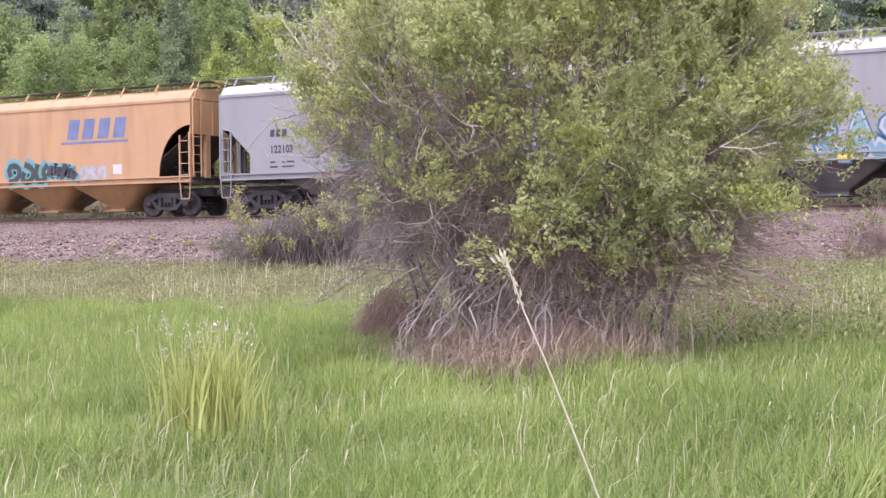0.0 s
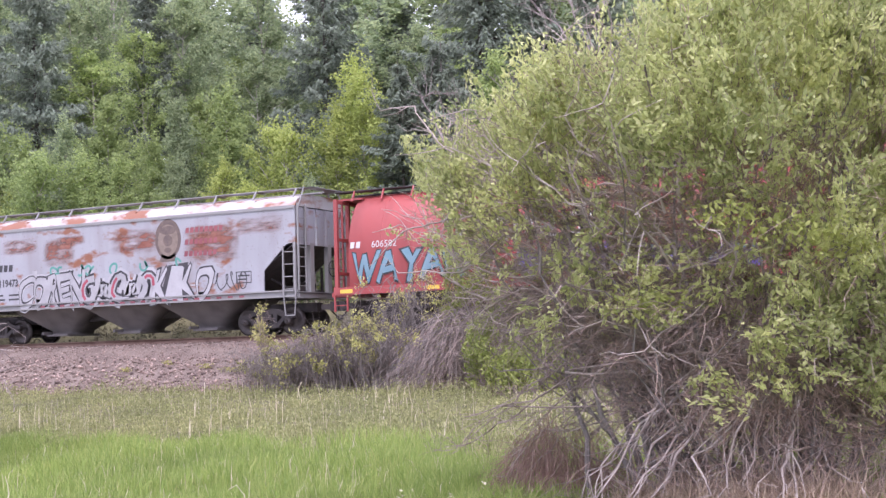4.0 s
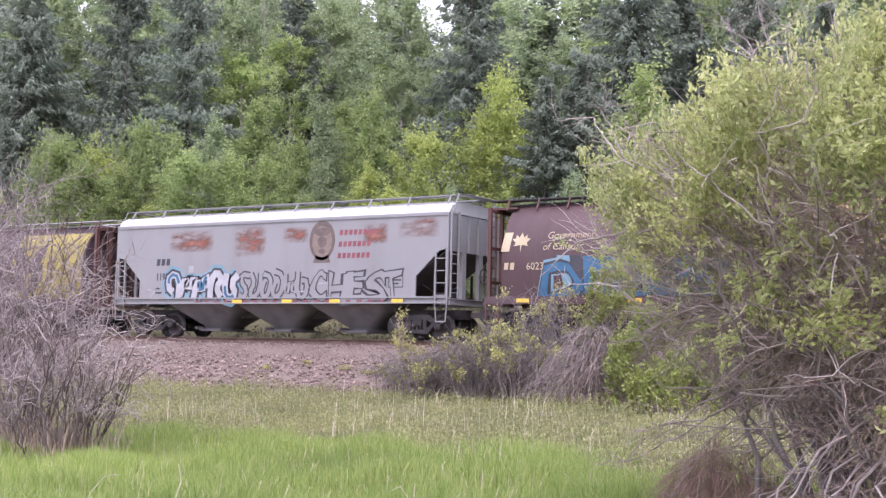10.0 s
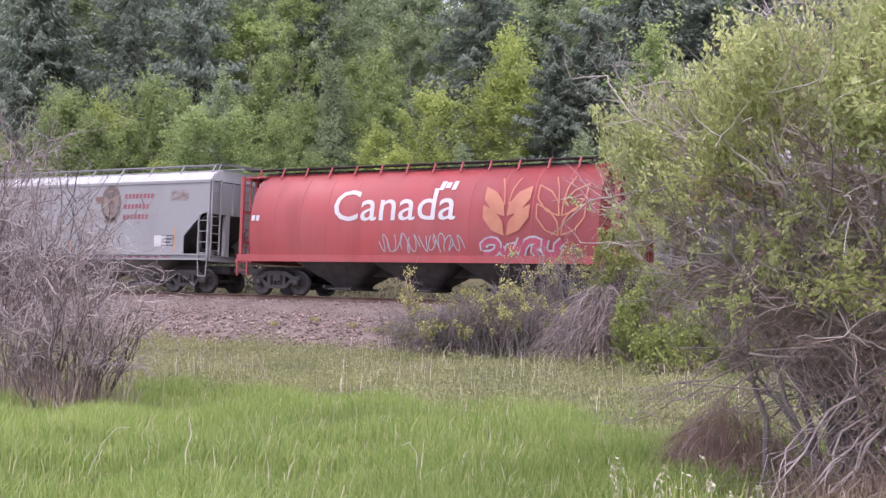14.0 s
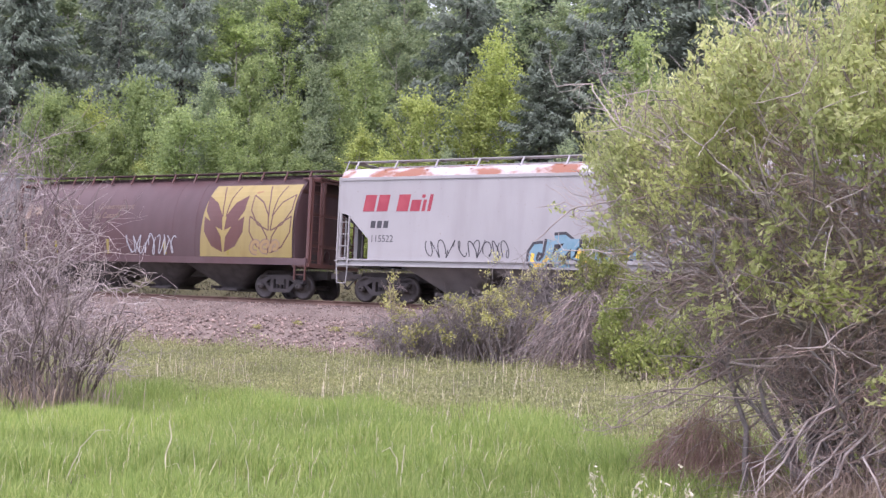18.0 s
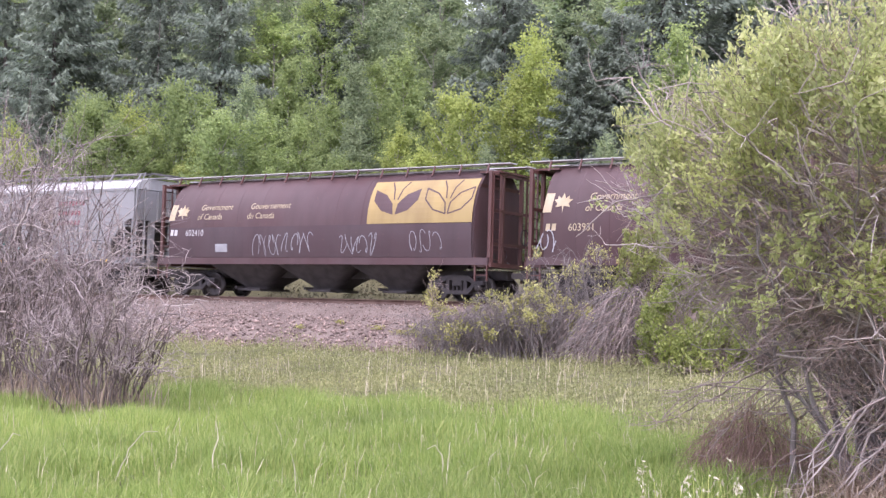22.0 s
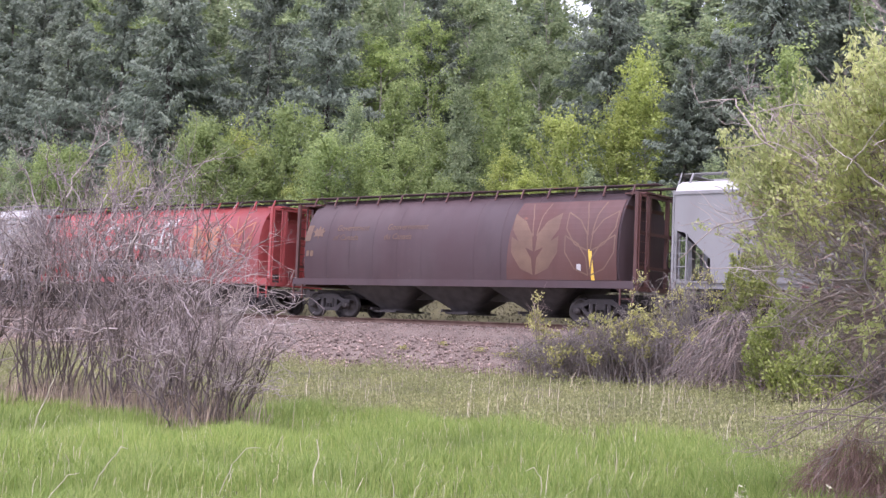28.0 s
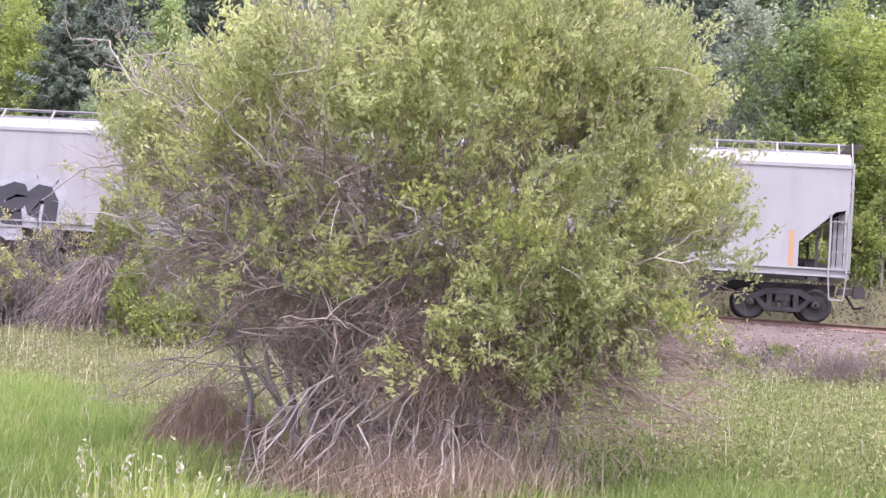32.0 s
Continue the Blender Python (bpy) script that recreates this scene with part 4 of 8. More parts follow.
def bubble(car, word, x0, x1, z0, z1, fill, line, rnd=False, cloud=None, fat=0.05, seed=1, label="spray-painted letters with a contour"):
    """Swollen hand-drawn capitals that fill a field, each letter a part: cloud and contour below, fill on top."""
    rng = random.Random(seed)
    g, h = (x1 - x0) / len(word), z1 - z0
    for i, ch in enumerate(word):
        cu = bpy.data.curves.new("letter", "FONT")
        cu.body, cu.size, cu.resolution_u = ch, 1.0, 3
        turn, rise, wide, phase = rng.uniform(-0.16, 0.16), rng.uniform(-0.06, 0.06) * h, rng.uniform(1.0, 1.18), rng.uniform(0, 6.28)
        tall = rng.uniform(0.86, 1.0)
        up, size = car, None
        for m, off, nm, lift in ((fill, fat * 0.5, "graffiti_fill", 0.014), (cloud, fat * 1.9, "graffiti_cloud", 0.004), (line, fat * 1.25, "graffiti_form", 0.008)):
            if not m:
                continue
            cu.offset = off
            tmp = bpy.data.objects.new("letter", cu)
            me = bpy.data.meshes.new_from_object(tmp)
            bm = bmesh.new()
            bm.from_mesh(me)
            bpy.data.objects.remove(tmp)
            bpy.data.meshes.remove(me)
            if size is None:
                xs, ys = [v.co.x for v in bm.verts], [v.co.y for v in bm.verts]
                size = (min(xs), max(xs), min(ys), max(ys))
            kx, ky = g * wide / (size[1] - size[0]), h * tall / (size[3] - size[2])
            for v in bm.verts:
                px, pz = (v.co.x - (size[0] + size[1]) / 2) * kx, (v.co.y - size[2]) * ky
                bend = 0.05 * h * math.sin(6.0 * px / g + phase) + 0.04 * h * math.sin(4.0 * pz / h + 2 * phase)
                flare = 1 + 0.28 * math.sin(3.2 * pz / h + phase)
                v.co = Vector((x0 + g * (i + 0.5) + px * flare + turn * pz + 0.10 * pz + bend, 0, z0 + h * (1 - tall) * 0.5 + rise + pz - turn * px * 0.6 + bend))
            layer(car, nm, bm, m, rnd, lift + 0.0007 * (i % 3), label if nm == "graffiti_form" else "")
        bpy.data.curves.remove(cu)


def arches(car, x0, x1, z0, z1, mats, line, n):
    """A row of sprayed arches in turn of colour."""
    g = (x1 - x0) / n
    for i in range(n):
        cx, r = x0 + g * (i + 0.5), g * 0.30
        pts = [(cx - r, z0)] + [(cx - r * math.cos(a), z1 - g * 0.55 + r * 1.5 * math.sin(a)) for a in np.linspace(0, math.pi, 9)] + [(cx + r, z0)]
        bm = bmesh.new()
        ribbon(bm, pts, g * 0.52)
        layer(car, "graffiti_form", bm, line, False, 0.006 + 0.0005 * (i % 2), "sprayed arch with a dark contour")
        bm = bmesh.new()
        ribbon(bm, pts, g * 0.36)
        layer(car, "graffiti_fill", bm, mats[i % len(mats)], False, 0.011)
        bm = bmesh.new()
        ribbon(bm, [(cx, z0 + 0.1), (cx, z1 - g * 0.7)], g * 0.10)
        layer(car, "graffiti_accent", bm, M_GREY, False, 0.014)


def scribble(car, x0, x1, z0, z1, mat, seed, rnd=False, w=0.035, name="spray_tag"):
    """Thin handwritten loops, each a part."""
    rng = random.Random(seed)
    x = x0
    while x < x1:
        a, b, turns, h = rng.uniform(0, 6.28), rng.uniform(0, 6.28), rng.uniform(0.9, 1.7), (z1 - z0) * rng.uniform(0.7, 1.0)
        p = [(x + 0.30 * k / 15 + 0.09 * math.sin(2 * math.pi * turns * k / 15 + a), (z0 + z1) / 2 + h / 2 * math.cos(2 * math.pi * turns * 0.8 * k / 15 + b)) for k in range(16)]
        bm = bmesh.new()
        ribbon(bm, p, w)
        layer(car, name, bm, mat, rnd, 0.009)
        x += rng.uniform(0.26, 0.42)


def stains(car, rects, mat, seed, rnd=False):
    """Soft-edged stains; each rectangle is one stained place, fading out towards its rim."""
    rng = random.Random(seed)
    for x, z, w, h in rects:
        bm = bmesh.new()
        fade = bm.verts.layers.float.new("fade")
        nx, nz = 14, 10
        rows = []
        for j in range(nz + 1):
            row = []
            for i in range(nx + 1):
                u, v = i / nx, j / nz
                vert = bm.verts.new((x - 0.1 * w + 1.2 * w * u, 0, z - 0.1 * h + 1.2 * h * v))
                edge = min(1.0, 4.5 * min(u, 1 - u) * (0.6 + 0.8 * rng.random())) * min(1.0, 3.2 * min(v, 1 - v) * (0.6 + 0.8 * rng.random()))
                vert[fade] = edge
                row.append(vert)
            rows.append(row)
        for a, b in zip(rows, rows[1:]):
            for i in range(nx):
                bm.faces.new((a[i], a[i + 1], b[i + 1], b[i]))
        layer(car, "rust_stain", bm, mat, rnd, 0.003 + 0.0004 * rng.random(), "soft-edged stain")


def small_marks(car, number, x=1.75, z=2.35, mat=None, rnd=False, boxes=True):
    """Reporting mark as bars, the number, small stencils."""
    mat = mat or M_LETTER_BLACK
    word_blocks(car, x, z + 0.55, 0.75, 0.25, 3, mat, rnd)
    if number:
        lettering(car, number, x, z, 0.26, mat, rnd, 0.0, 0.9, bold=0.012)
    if boxes:
        bars(car, [(x, z - 0.35 - 0.16 * k, 0.22 + 0.1 * (k % 2), 0.06) for k in range(2)] + [(x + 0.5, z - 0.35 - 0.16 * k, 0.5, 0.06) for k in range(2)], mat, rnd)


def reflectors(car, xs, rnd=False, mat=None):
    for x in xs:
        bm = bmesh.new()
        y = -1.56 if rnd else -HALF - 0.05
        box(bm, x, x + 0.45, y - 0.012, y, SILL + 0.03, SILL + 0.15)
        part("reflector", bm, mat or M_YREFL, car, "yellow reflective strip")


def stencil_box(car, x, z, mat=None, rnd=False):
    """A thin outlined box with rows of illegible small print."""
    m = mat or M_LETTER_BLACK
    bars(car, [(x, z, 0.62, 0.03), (x, z + 0.37, 0.62, 0.03), (x, z + 0.03, 0.03, 0.34), (x + 0.59, z + 0.03, 0.03, 0.34), (x + 0.08, z + 0.23, 0.46, 0.05), (x + 0.08, z + 0.11, 0.36, 0.05)], m, rnd)


def sill_dashes(car, x0, x1):
    """A row of dark dashes along the pale sill."""
    x = x0
    while x < x1:
        bm = bmesh.new()
        box(bm, x, x + 0.2, -HALF - 0.058, -HALF - 0.05, SILL + 0.06, SILL + 0.13)
        part("sill_mark", bm, M_WORD_RED, car)
        x += 0.46

# ---- the cars, from the first one seen to the last ----
S_ROWS = [(0.0, -44.2), (1.0, -55.6), (2.0, -67.2), (3.0, -78.6), (4.0, -90.1), (4.5, -95.8), (6.5, -117.6), (9.0, -144.7), (10.0, -155.7), (12.0, -177.5), (13.0, -188.5), (15.7, -218.5), (16.0, -221.9), (19.0, -254.5),
          (20.0, -265.6), (23.0, -298.2), (24.7, -316.6), (26.0, -330.5), (29.0, -362.6), (30.0, -373.3), (31.0, -383.7), (32.0, -393.4)]
CARS = []


def add_car(make, *args):
    k = len(CARS)
    car = make(*args, k, 0.0)
    CARS.append(car)
    return car


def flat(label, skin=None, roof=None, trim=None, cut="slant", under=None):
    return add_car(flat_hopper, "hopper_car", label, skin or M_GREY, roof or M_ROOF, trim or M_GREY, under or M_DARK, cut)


def rounded(label, skin, end, board):
    return add_car(round_hopper, "cylindrical_hopper_car", label, skin, end, board)


def heritage(c, number, stained=False):
    small_marks(c, number, 2.1, 2.12)
    shield(c, 9.98, 3.42)
    railway_words(c, 10.72, 3.58, M_WORD_RED)
    sill_dashes(c, 4.2, 13.2)
    stencil_box(c, 12.8, 1.75)
    bars(c, [(3.75, 2.38, 0.24, 0.26)], M_G_GREY)
    bars(c, [(8.9 + 0.5 * k, 1.62 + 0.14 * (k % 3), 0.38, 0.05) for k in range(5)], M_G_GREY)


def script_car(c, number):
    bars(c, [(0.98, 3.06, 0.46, 0.56), (1.54, 3.06, 0.44, 0.56), (2.34, 3.06, 0.46, 0.56), (2.88, 3.06, 0.38, 0.38), (3.34, 3.06, 0.13, 0.38), (3.34, 3.5, 0.13, 0.11), (3.56, 3.06, 0.13, 0.56)], M_LETTER_RED, lean=0.2, label="large slanting red lettering blocks")
    word_blocks(c, 1.32, 2.5, 0.78, 0.24, 3, M_LETTER_BLACK)
    lettering(c, number, 1.33, 2.03, 0.24, M_LETTER_BLACK, squeeze=0.95)
    stencil_box(c, 12.98, 1.6)


def government(c, number, cream, wheat_band, leaf, z0=1.45, num_mat=None):
    bars(c, [(0.62, 2.86, 0.30, 0.62)], cream, True, 0.12)
    bm = bmesh.new()
    leafshape = [(0, -0.32), (0.03, -0.1), (0.26, -0.14), (0.2, -0.02), (0.33, 0.1), (0.2, 0.12), (0.2, 0.24), (0.08, 0.14), (0.0, 0.32)]
    pts = leafshape + [(-x, z) for x, z in leafshape[-2:0:-1]]
    quad(bm, [(1.32 + x, 3.16 + z) for x, z in pts])
    layer(c, "leaf_emblem", bm, cream, True, 0.006, "maple leaf emblem")
    lettering(c, "Government", 2.22, 3.24, 0.23, cream, True, 0.2, 0.98)
    lettering(c, "of Canada", 2.1, 2.88, 0.23, cream, True, 0.2, 0.98)
    lettering(c, "Gouvernement", 4.72, 3.24, 0.23, cream, True, 0.2, 0.98)
    lettering(c, "du Canada", 4.62, 2.88, 0.23, cream, True, 0.2, 0.98)
    word_blocks(c, 0.75, 2.28, 0.42, 0.22, 2, num_mat or cream, True)
    if number:
        lettering(c, number, 1.55, 2.27, 0.24, num_mat or cream, True, 0.0, 0.95)
    wheat(c, 10.2, 14.5, z0, 4.1, wheat_band, leaf)


def canada(c, number, sprays=True):
    word_blocks(c, 0.72, 2.66, 0.42, 0.2, 2, M_LETTER_WHITE, True)
    if number:
        lettering(c, number, 1.5, 2.65, 0.22, M_LETTER_WHITE, True, 0.0, 1.0)
    lettering(c, "Canada", 4.35, 2.62, 1.12, M_LETTER_WHITE, True, 0.0, 1.1, bold=0.006)
    bars(c, [(8.62, 3.62, 0.18, 0.3), (9.1, 3.62, 0.18, 0.3), (8.84, 3.68, 0.2, 0.2)], M_LETTER_WHITE, True, 0.15, label="small white flag mark")
    wheat(c, 10.3, 14.2, 1.95, 4.0, None, M_ORANGE_DECAL)


# 0: orange, rounded end openings
c = flat("faded orange hopper car with graffiti and blue lettering blocks", M_ORANGE, M_ORANGE, M_ORANGE, "arc")
word_blocks(c, 9.3, 2.95, 3.0, 0.75, 4, M_LETTER_BLUE, lean=0.2, label="slanting blue lettering blocks")
bars(c, [(9.0, 2.78, 3.3, 0.09)], M_LETTER_BLUE, lean=0.2)
graffiti(c, 6.2, 9.8, 1.3, 2.2, M_G_BLACK, M_G_TEAL, 5, 11, weight=0.6, cloud=M_G_CYAN)
graffiti(c, 9.9, 11.2, 1.35, 1.95, M_G_GREY, M_G_SILVER, 3, 12)
bars(c, [(11.55, 1.6, 0.42, 0.36)], M_LETTER_WHITE)
# 1: grey with crest
c = flat("pale grey hopper car with an oval crest and black tags", M_GREY)
heritage(c, "122103")
for k, (a, b) in enumerate(((3.5, 4.3), (4.9, 5.7), (6.6, 8.3), (8.8, 9.6), (10.0, 11.2))):
    scribble(c, a, b, 1.5, 2.2, (M_G_GREY, M_G_BLACK)[k % 2], 21 + k)
stains(c, [(6.5, 3.3, 1.2, 0.4)], M_RUST, 5)
# 2: aged grey, rounded end openings
c = flat("aged beige-grey hopper car with blue graffiti and rounded end openings", M_GREY_OLD, M_ROOF, M_GREY_OLD, "arc")
lettering(c, "SMW", 1.3, 2.8, 0.3, M_LETTER_BLACK)
lettering(c, "842541", 1.25, 2.22, 0.3, M_LETTER_BLACK)
bubble(c, "RASEK", 4.0, 7.9, 1.24, 2.5, M_G_CYAN, M_G_WHITE, cloud=M_G_BLUE, fat=0.055, seed=31)
scribble(c, 3.3, 3.9, 1.7, 2.1, M_G_BLACK, 32)
scribble(c, 8.0, 8.4, 1.7, 2.3, M_G_BLACK, 33)
bars(c, [(4.1, 1.32, 0.5, 0.16), (7.0, 1.32, 0.5, 0.16)], M_YREFL)
reflectors(c, (4.6, 9.0, 12.6))
stencil_box(c, 12.9, 1.6)
# 3: grey, heavily bled rust
c = flat("grey hopper car with heavy rust bleeding and long bubble graffiti", M_GREY_RUST, M_ROOF_RUST)
heritage(c, "119473")
stains(c, [(7.6, 3.05, 1.9, 0.75), (10.8, 2.6, 2.0, 1.15), (13.0, 3.4, 1.6, 0.5), (2.4, 3.3, 1.5, 0.5), (4.4, 2.8, 1.3, 0.9), (1.0, 3.2, 1.0, 0.6), (5.0, 3.5, 1.2, 0.3)], M_RUST, 7)
bubble(c, "COREN", 3.1, 6.2, 1.26, 2.45, M_G_SILVER, M_G_BLACK, cloud=M_G_WHITE, fat=0.05, seed=41)
graffiti(c, 6.1, 9.4, 1.28, 2.4, M_G_SILVER, M_G_BLACK, 5, 44, weight=0.7, cloud=M_G_WHITE, accent=M_G_RED)
bubble(c, "KIKO", 9.3, 11.7, 1.24, 2.5, M_G_WHITE, M_G_BLACK, fat=0.05, seed=42)
for k in range(5):
    scribble(c, 4.6 + 1.4 * k, 4.9 + 1.4 * k, 2.35, 2.75, M_G_TEAL, 45 + k, w=0.08)
scribble(c, 11.9, 13.2, 1.5, 2.2, M_G_BLACK, 43)
# 4, 5: red
c = rounded("faded red cylindrical hopper car with cyan lettered graffiti", M_RED, M_RED, M_DARK)
canada(c, "606582")
bubble(c, "WAYAK", 0.85, 4.8, 1.5, 2.5, M_G_CYAN, M_G_BLACK, True, fat=0.05, seed=51)
graffiti(c, 6.6, 9.4, 1.35, 2.5, M_G_PURPLE, M_G_WHITE, 3, 52, True)
graffiti(c, 9.8, 13.6, 1.35, 2.2, M_G_PURPLE, M_G_CYAN, 4, 53, True)
reflectors(c, (0.3, 3.4, 8.6, 12.2), True)
c = rounded("faded red cylindrical hopper car with silver and black graffiti", M_RED, M_RED, M_DARK)
canada(c, "")
graffiti(c, 0.8, 3.0, 1.4, 2.6, M_G_SILVER, M_G_GREY, 4, 61, True)
bubble(c, "PINE", 3.4, 6.6, 1.36, 2.55, M_G_SILVER, M_G_GREY, True, fat=0.06, seed=62)
M_G_OLIVE = plain("pale_olive_spray", (0.22, 0.25, 0.13), (0.28, 0.31, 0.17), 2.0, 0.5)
bm = bmesh.new()
quad(bm, [(10.1, 1.3), (13.9, 1.3), (13.8, 1.8), (13.3, 2.2), (12.6, 2.55), (11.6, 2.7), (10.8, 2.4), (10.25, 1.9)])
layer(c, "graffiti_cloud", bm, M_G_OLIVE, True, 0.003, "pale olive sprayed ground")
bars(c, [(10.8, 2.28, 2.55, 0.22), (11.2, 1.3, 0.28, 1.05), (12.85, 1.3, 0.42, 1.05)], M_G_BLACK, True)
bubble(c, "TH", 10.95, 12.95, 1.32, 2.35, M_G_WHITE, M_G_BLACK, True, fat=0.05, seed=63)
bars(c, [(1.0, 1.24, 5.6, 0.16), (10.2, 1.24, 3.4, 0.16)], M_G_SILVER, True, label="pale sprayed sill")
scribble(c, 6.8, 9.6, 1.4, 2.2, M_G_GREY, 64, True)
# 6: dark brown, bright wheat
c = rounded("dark brown cylindrical hopper car with a bright yellow wheat panel", M_BROWN_DK, M_BROWN_END, M_LETTER_WHITE)
government(c, "", M_LOGO_BROWN, M_YELLOW, M_BROWN_DK)
scribble(c, 4.4, 5.7, 1.7, 2.4, M_G_WHITE, 71, True, 0.045)
scribble(c, 0.9, 2.2, 2.3, 2.5, M_LOGO_BROWN, 74, True)
for k in range(3):
    stains(c, [(10.0 + 1.45 * k, 1.42, 1.9, 0.75)], M_GRIME, 73 + k, True)
scribble(c, 6.4, 7.3, 1.5, 1.95, M_G_WHITE, 72, True, 0.045)
bars(c, [(6.2, 1.28, 1.3, 0.14)], M_YELLOW, True)
# 7: white-grey with rust patches and long black tags
c = flat("white hopper car with rust patches and blue and black graffiti", M_GREY, M_ROOF)
heritage(c, "119311")
stains(c, [(2.9, 3.2, 1.9, 0.7), (6.05, 3.0, 1.3, 1.0), (13.3, 3.45, 1.4, 0.6), (11.8, 3.3, 0.9, 0.6), (8.3, 3.4, 1.0, 0.5)], M_RUST, 9)
graffiti(c, 2.7, 6.2, 1.26, 2.5, M_G_WHITE, M_G_BLACK, 5, 81, weight=0.75, cloud=M_G_CYAN, accent=M_G_BLUE)
graffiti(c, 6.2, 9.4, 1.26, 2.5, M_GREY, M_G_BLACK, 6, 82, weight=0.6)
bubble(c, "CHEST", 9.45, 13.4, 1.26, 2.35, M_GREY, M_G_BLACK, fat=0.05, seed=83)
reflectors(c, (6.0, 8.3, 10.4, 13.0))
# 8: brown, gold wheat, blue graffiti
c = rounded("oxide brown cylindrical hopper car with gold wheat and blue graffiti", M_BROWN, M_BROWN_END, M_DARK)
government(c, "602310", M_LETTER_CREAM, M_GOLD, M_BROWN, 2.3)
bubble(c, "DISEO", 2.2, 8.4, 1.36, 2.55, M_G_BLUE, M_G_BLACK, True, cloud=M_G_CYAN, fat=0.055, seed=91)
bubble(c, "CMS", 8.4, 11.6, 1.36, 2.55, M_BROWN_END, M_G_SILVER, True, fat=0.05, seed=92)
graffiti(c, 12.2, 13.5, 1.95, 2.4, M_G_TEAL, M_GRIME, 2, 93, True, weight=0.6)
reflectors(c, (1.2, 5.0, 8.6, 14.2), True)
# 9: grey with crest
c = flat("pale grey hopper car with crest and striped white graffiti", M_GREY)
heritage(c, "122941")
graffiti(c, 4.0, 6.9, 1.3, 2.1, M_G_WHITE, M_G_BLACK, 7, 101, weight=0.4)
scribble(c, 3.5, 4.0, 1.6, 2.0, M_G_TEAL, 102, w=0.12)
scribble(c, 9.3, 10.6, 1.7, 2.3, M_G_BLACK, 103)
bars(c, [(1.0, 1.5, 0.09, 0.85), (7.7, 1.5, 0.1, 0.5), (9.85, 1.5, 0.09, 0.5), (13.4, 1.5, 0.09, 0.95)], M_ORANGE, label="faded orange strip")
bars(c, [(12.4, 1.72, 0.62, 0.42)], M_LETTER_WHITE)
stains(c, [(13.2, 3.45, 0.9, 0.4), (5.2, 3.2, 0.5, 0.3), (9.1, 3.4, 0.4, 0.3)], M_RUST, 14)
# 10: red
c = rounded("faded red cylindrical hopper car with pale tags", M_RED, M_RED, M_DARK)
canada(c, "")
scribble(c, 6.5, 9.8, 1.5, 2.2, M_G_SILVER, 111, True)
graffiti(c, 10.4, 13.4, 1.36, 2.0, M_G_RED, M_G_GREY, 4, 112, True)
# 11: white, red script blocks
c = flat("white hopper car with red lettering blocks and dark graffiti", M_WHITE, M_WHITE, M_WHITE)
script_car(c, "118071")
graffiti(c, 2.5, 4.3, 1.3, 2.2, M_WHITE, M_G_RED, 2, 121, weight=0.35)
graffiti(c, 5.4, 7.8, 1.25, 2.3, M_G_GREY, M_G_BLACK, 4, 122, cloud=M_G_BLACK, weight=0.45)
graffiti(c, 9.4, 12.6, 1.3, 2.4, M_WHITE, M_G_RED, 5, 123, weight=0.45)
scribble(c, 12.3, 13.1, 1.9, 2.3, M_G_BLACK, 124)
# 12: brown, dusty yellow wheat
c = rounded("oxide brown cylindrical hopper car with a dusty yellow wheat panel", M_BROWN, M_BROWN_END, M_BROWN)
M_CREAM_OLD = plain("worn_cream_lettering", (0.19, 0.135, 0.10), (0.25, 0.18, 0.13), 3.0, 0.65)
government(c, "601112", M_CREAM_OLD, paint("dusty_yellow_panel", (0.29, 0.225, 0.07), (0.5, 0.42, 0.38), 0.2, seed=23), M_BROWN_END)
scribble(c, 6.4, 8.8, 1.45, 2.3, M_G_SILVER, 131, True, 0.05)
graffiti(c, 12.6, 13.9, 1.55, 2.1, M_GOLD, M_CREAM_OLD, 3, 132, True)
bars(c, [(0.75, 1.5, 0.12, 0.85), (2.5, 1.5, 0.13, 0.5), (5.4, 1.5, 0.13, 0.55), (8.4, 1.5, 0.13, 0.5), (11.5, 1.5, 0.13, 0.5)], M_YELLOW, True, -0.08, label="slanting yellow strip")
# 13: white, rusty roof
c = flat("white hopper car with rusty roof edge and turquoise graffiti", M_WHITE, M_ROOF_RUST, M_WHITE)
script_car(c, "115522")
scribble(c, 3.6, 6.7, 1.5, 2.15, M_G_BLACK, 141)
graffiti(c, 7.5, 11.0, 1.2, 2.3, M_G_CYAN, M_G_BLACK, 5, 142, weight=0.75, accent=M_YREFL)
# 14: grey with crest, dark green graffiti
c = flat("pale grey hopper car with crest and dark green block graffiti", M_GREY)
heritage(c, "122515")
M_G_GREEN = plain("dark_green_spray", (0.022, 0.085, 0.072), (0.035, 0.12, 0.10), 2.0, 0.5)
arches(c, 3.6, 7.5, 1.24, 2.65, [M_G_GREEN, M_G_TEAL, M_G_GREEN, M_G_TEAL, M_G_GREEN], M_G_BLACK, 5)
scribble(c, 2.9, 3.5, 1.6, 2.3, M_G_TEAL, 152, w=0.05)
scribble(c, 7.7, 8.3, 1.6, 2.3, M_G_TEAL, 153, w=0.05)
reflectors(c, (0.7, 4.1, 7.2, 9.9, 13.4))
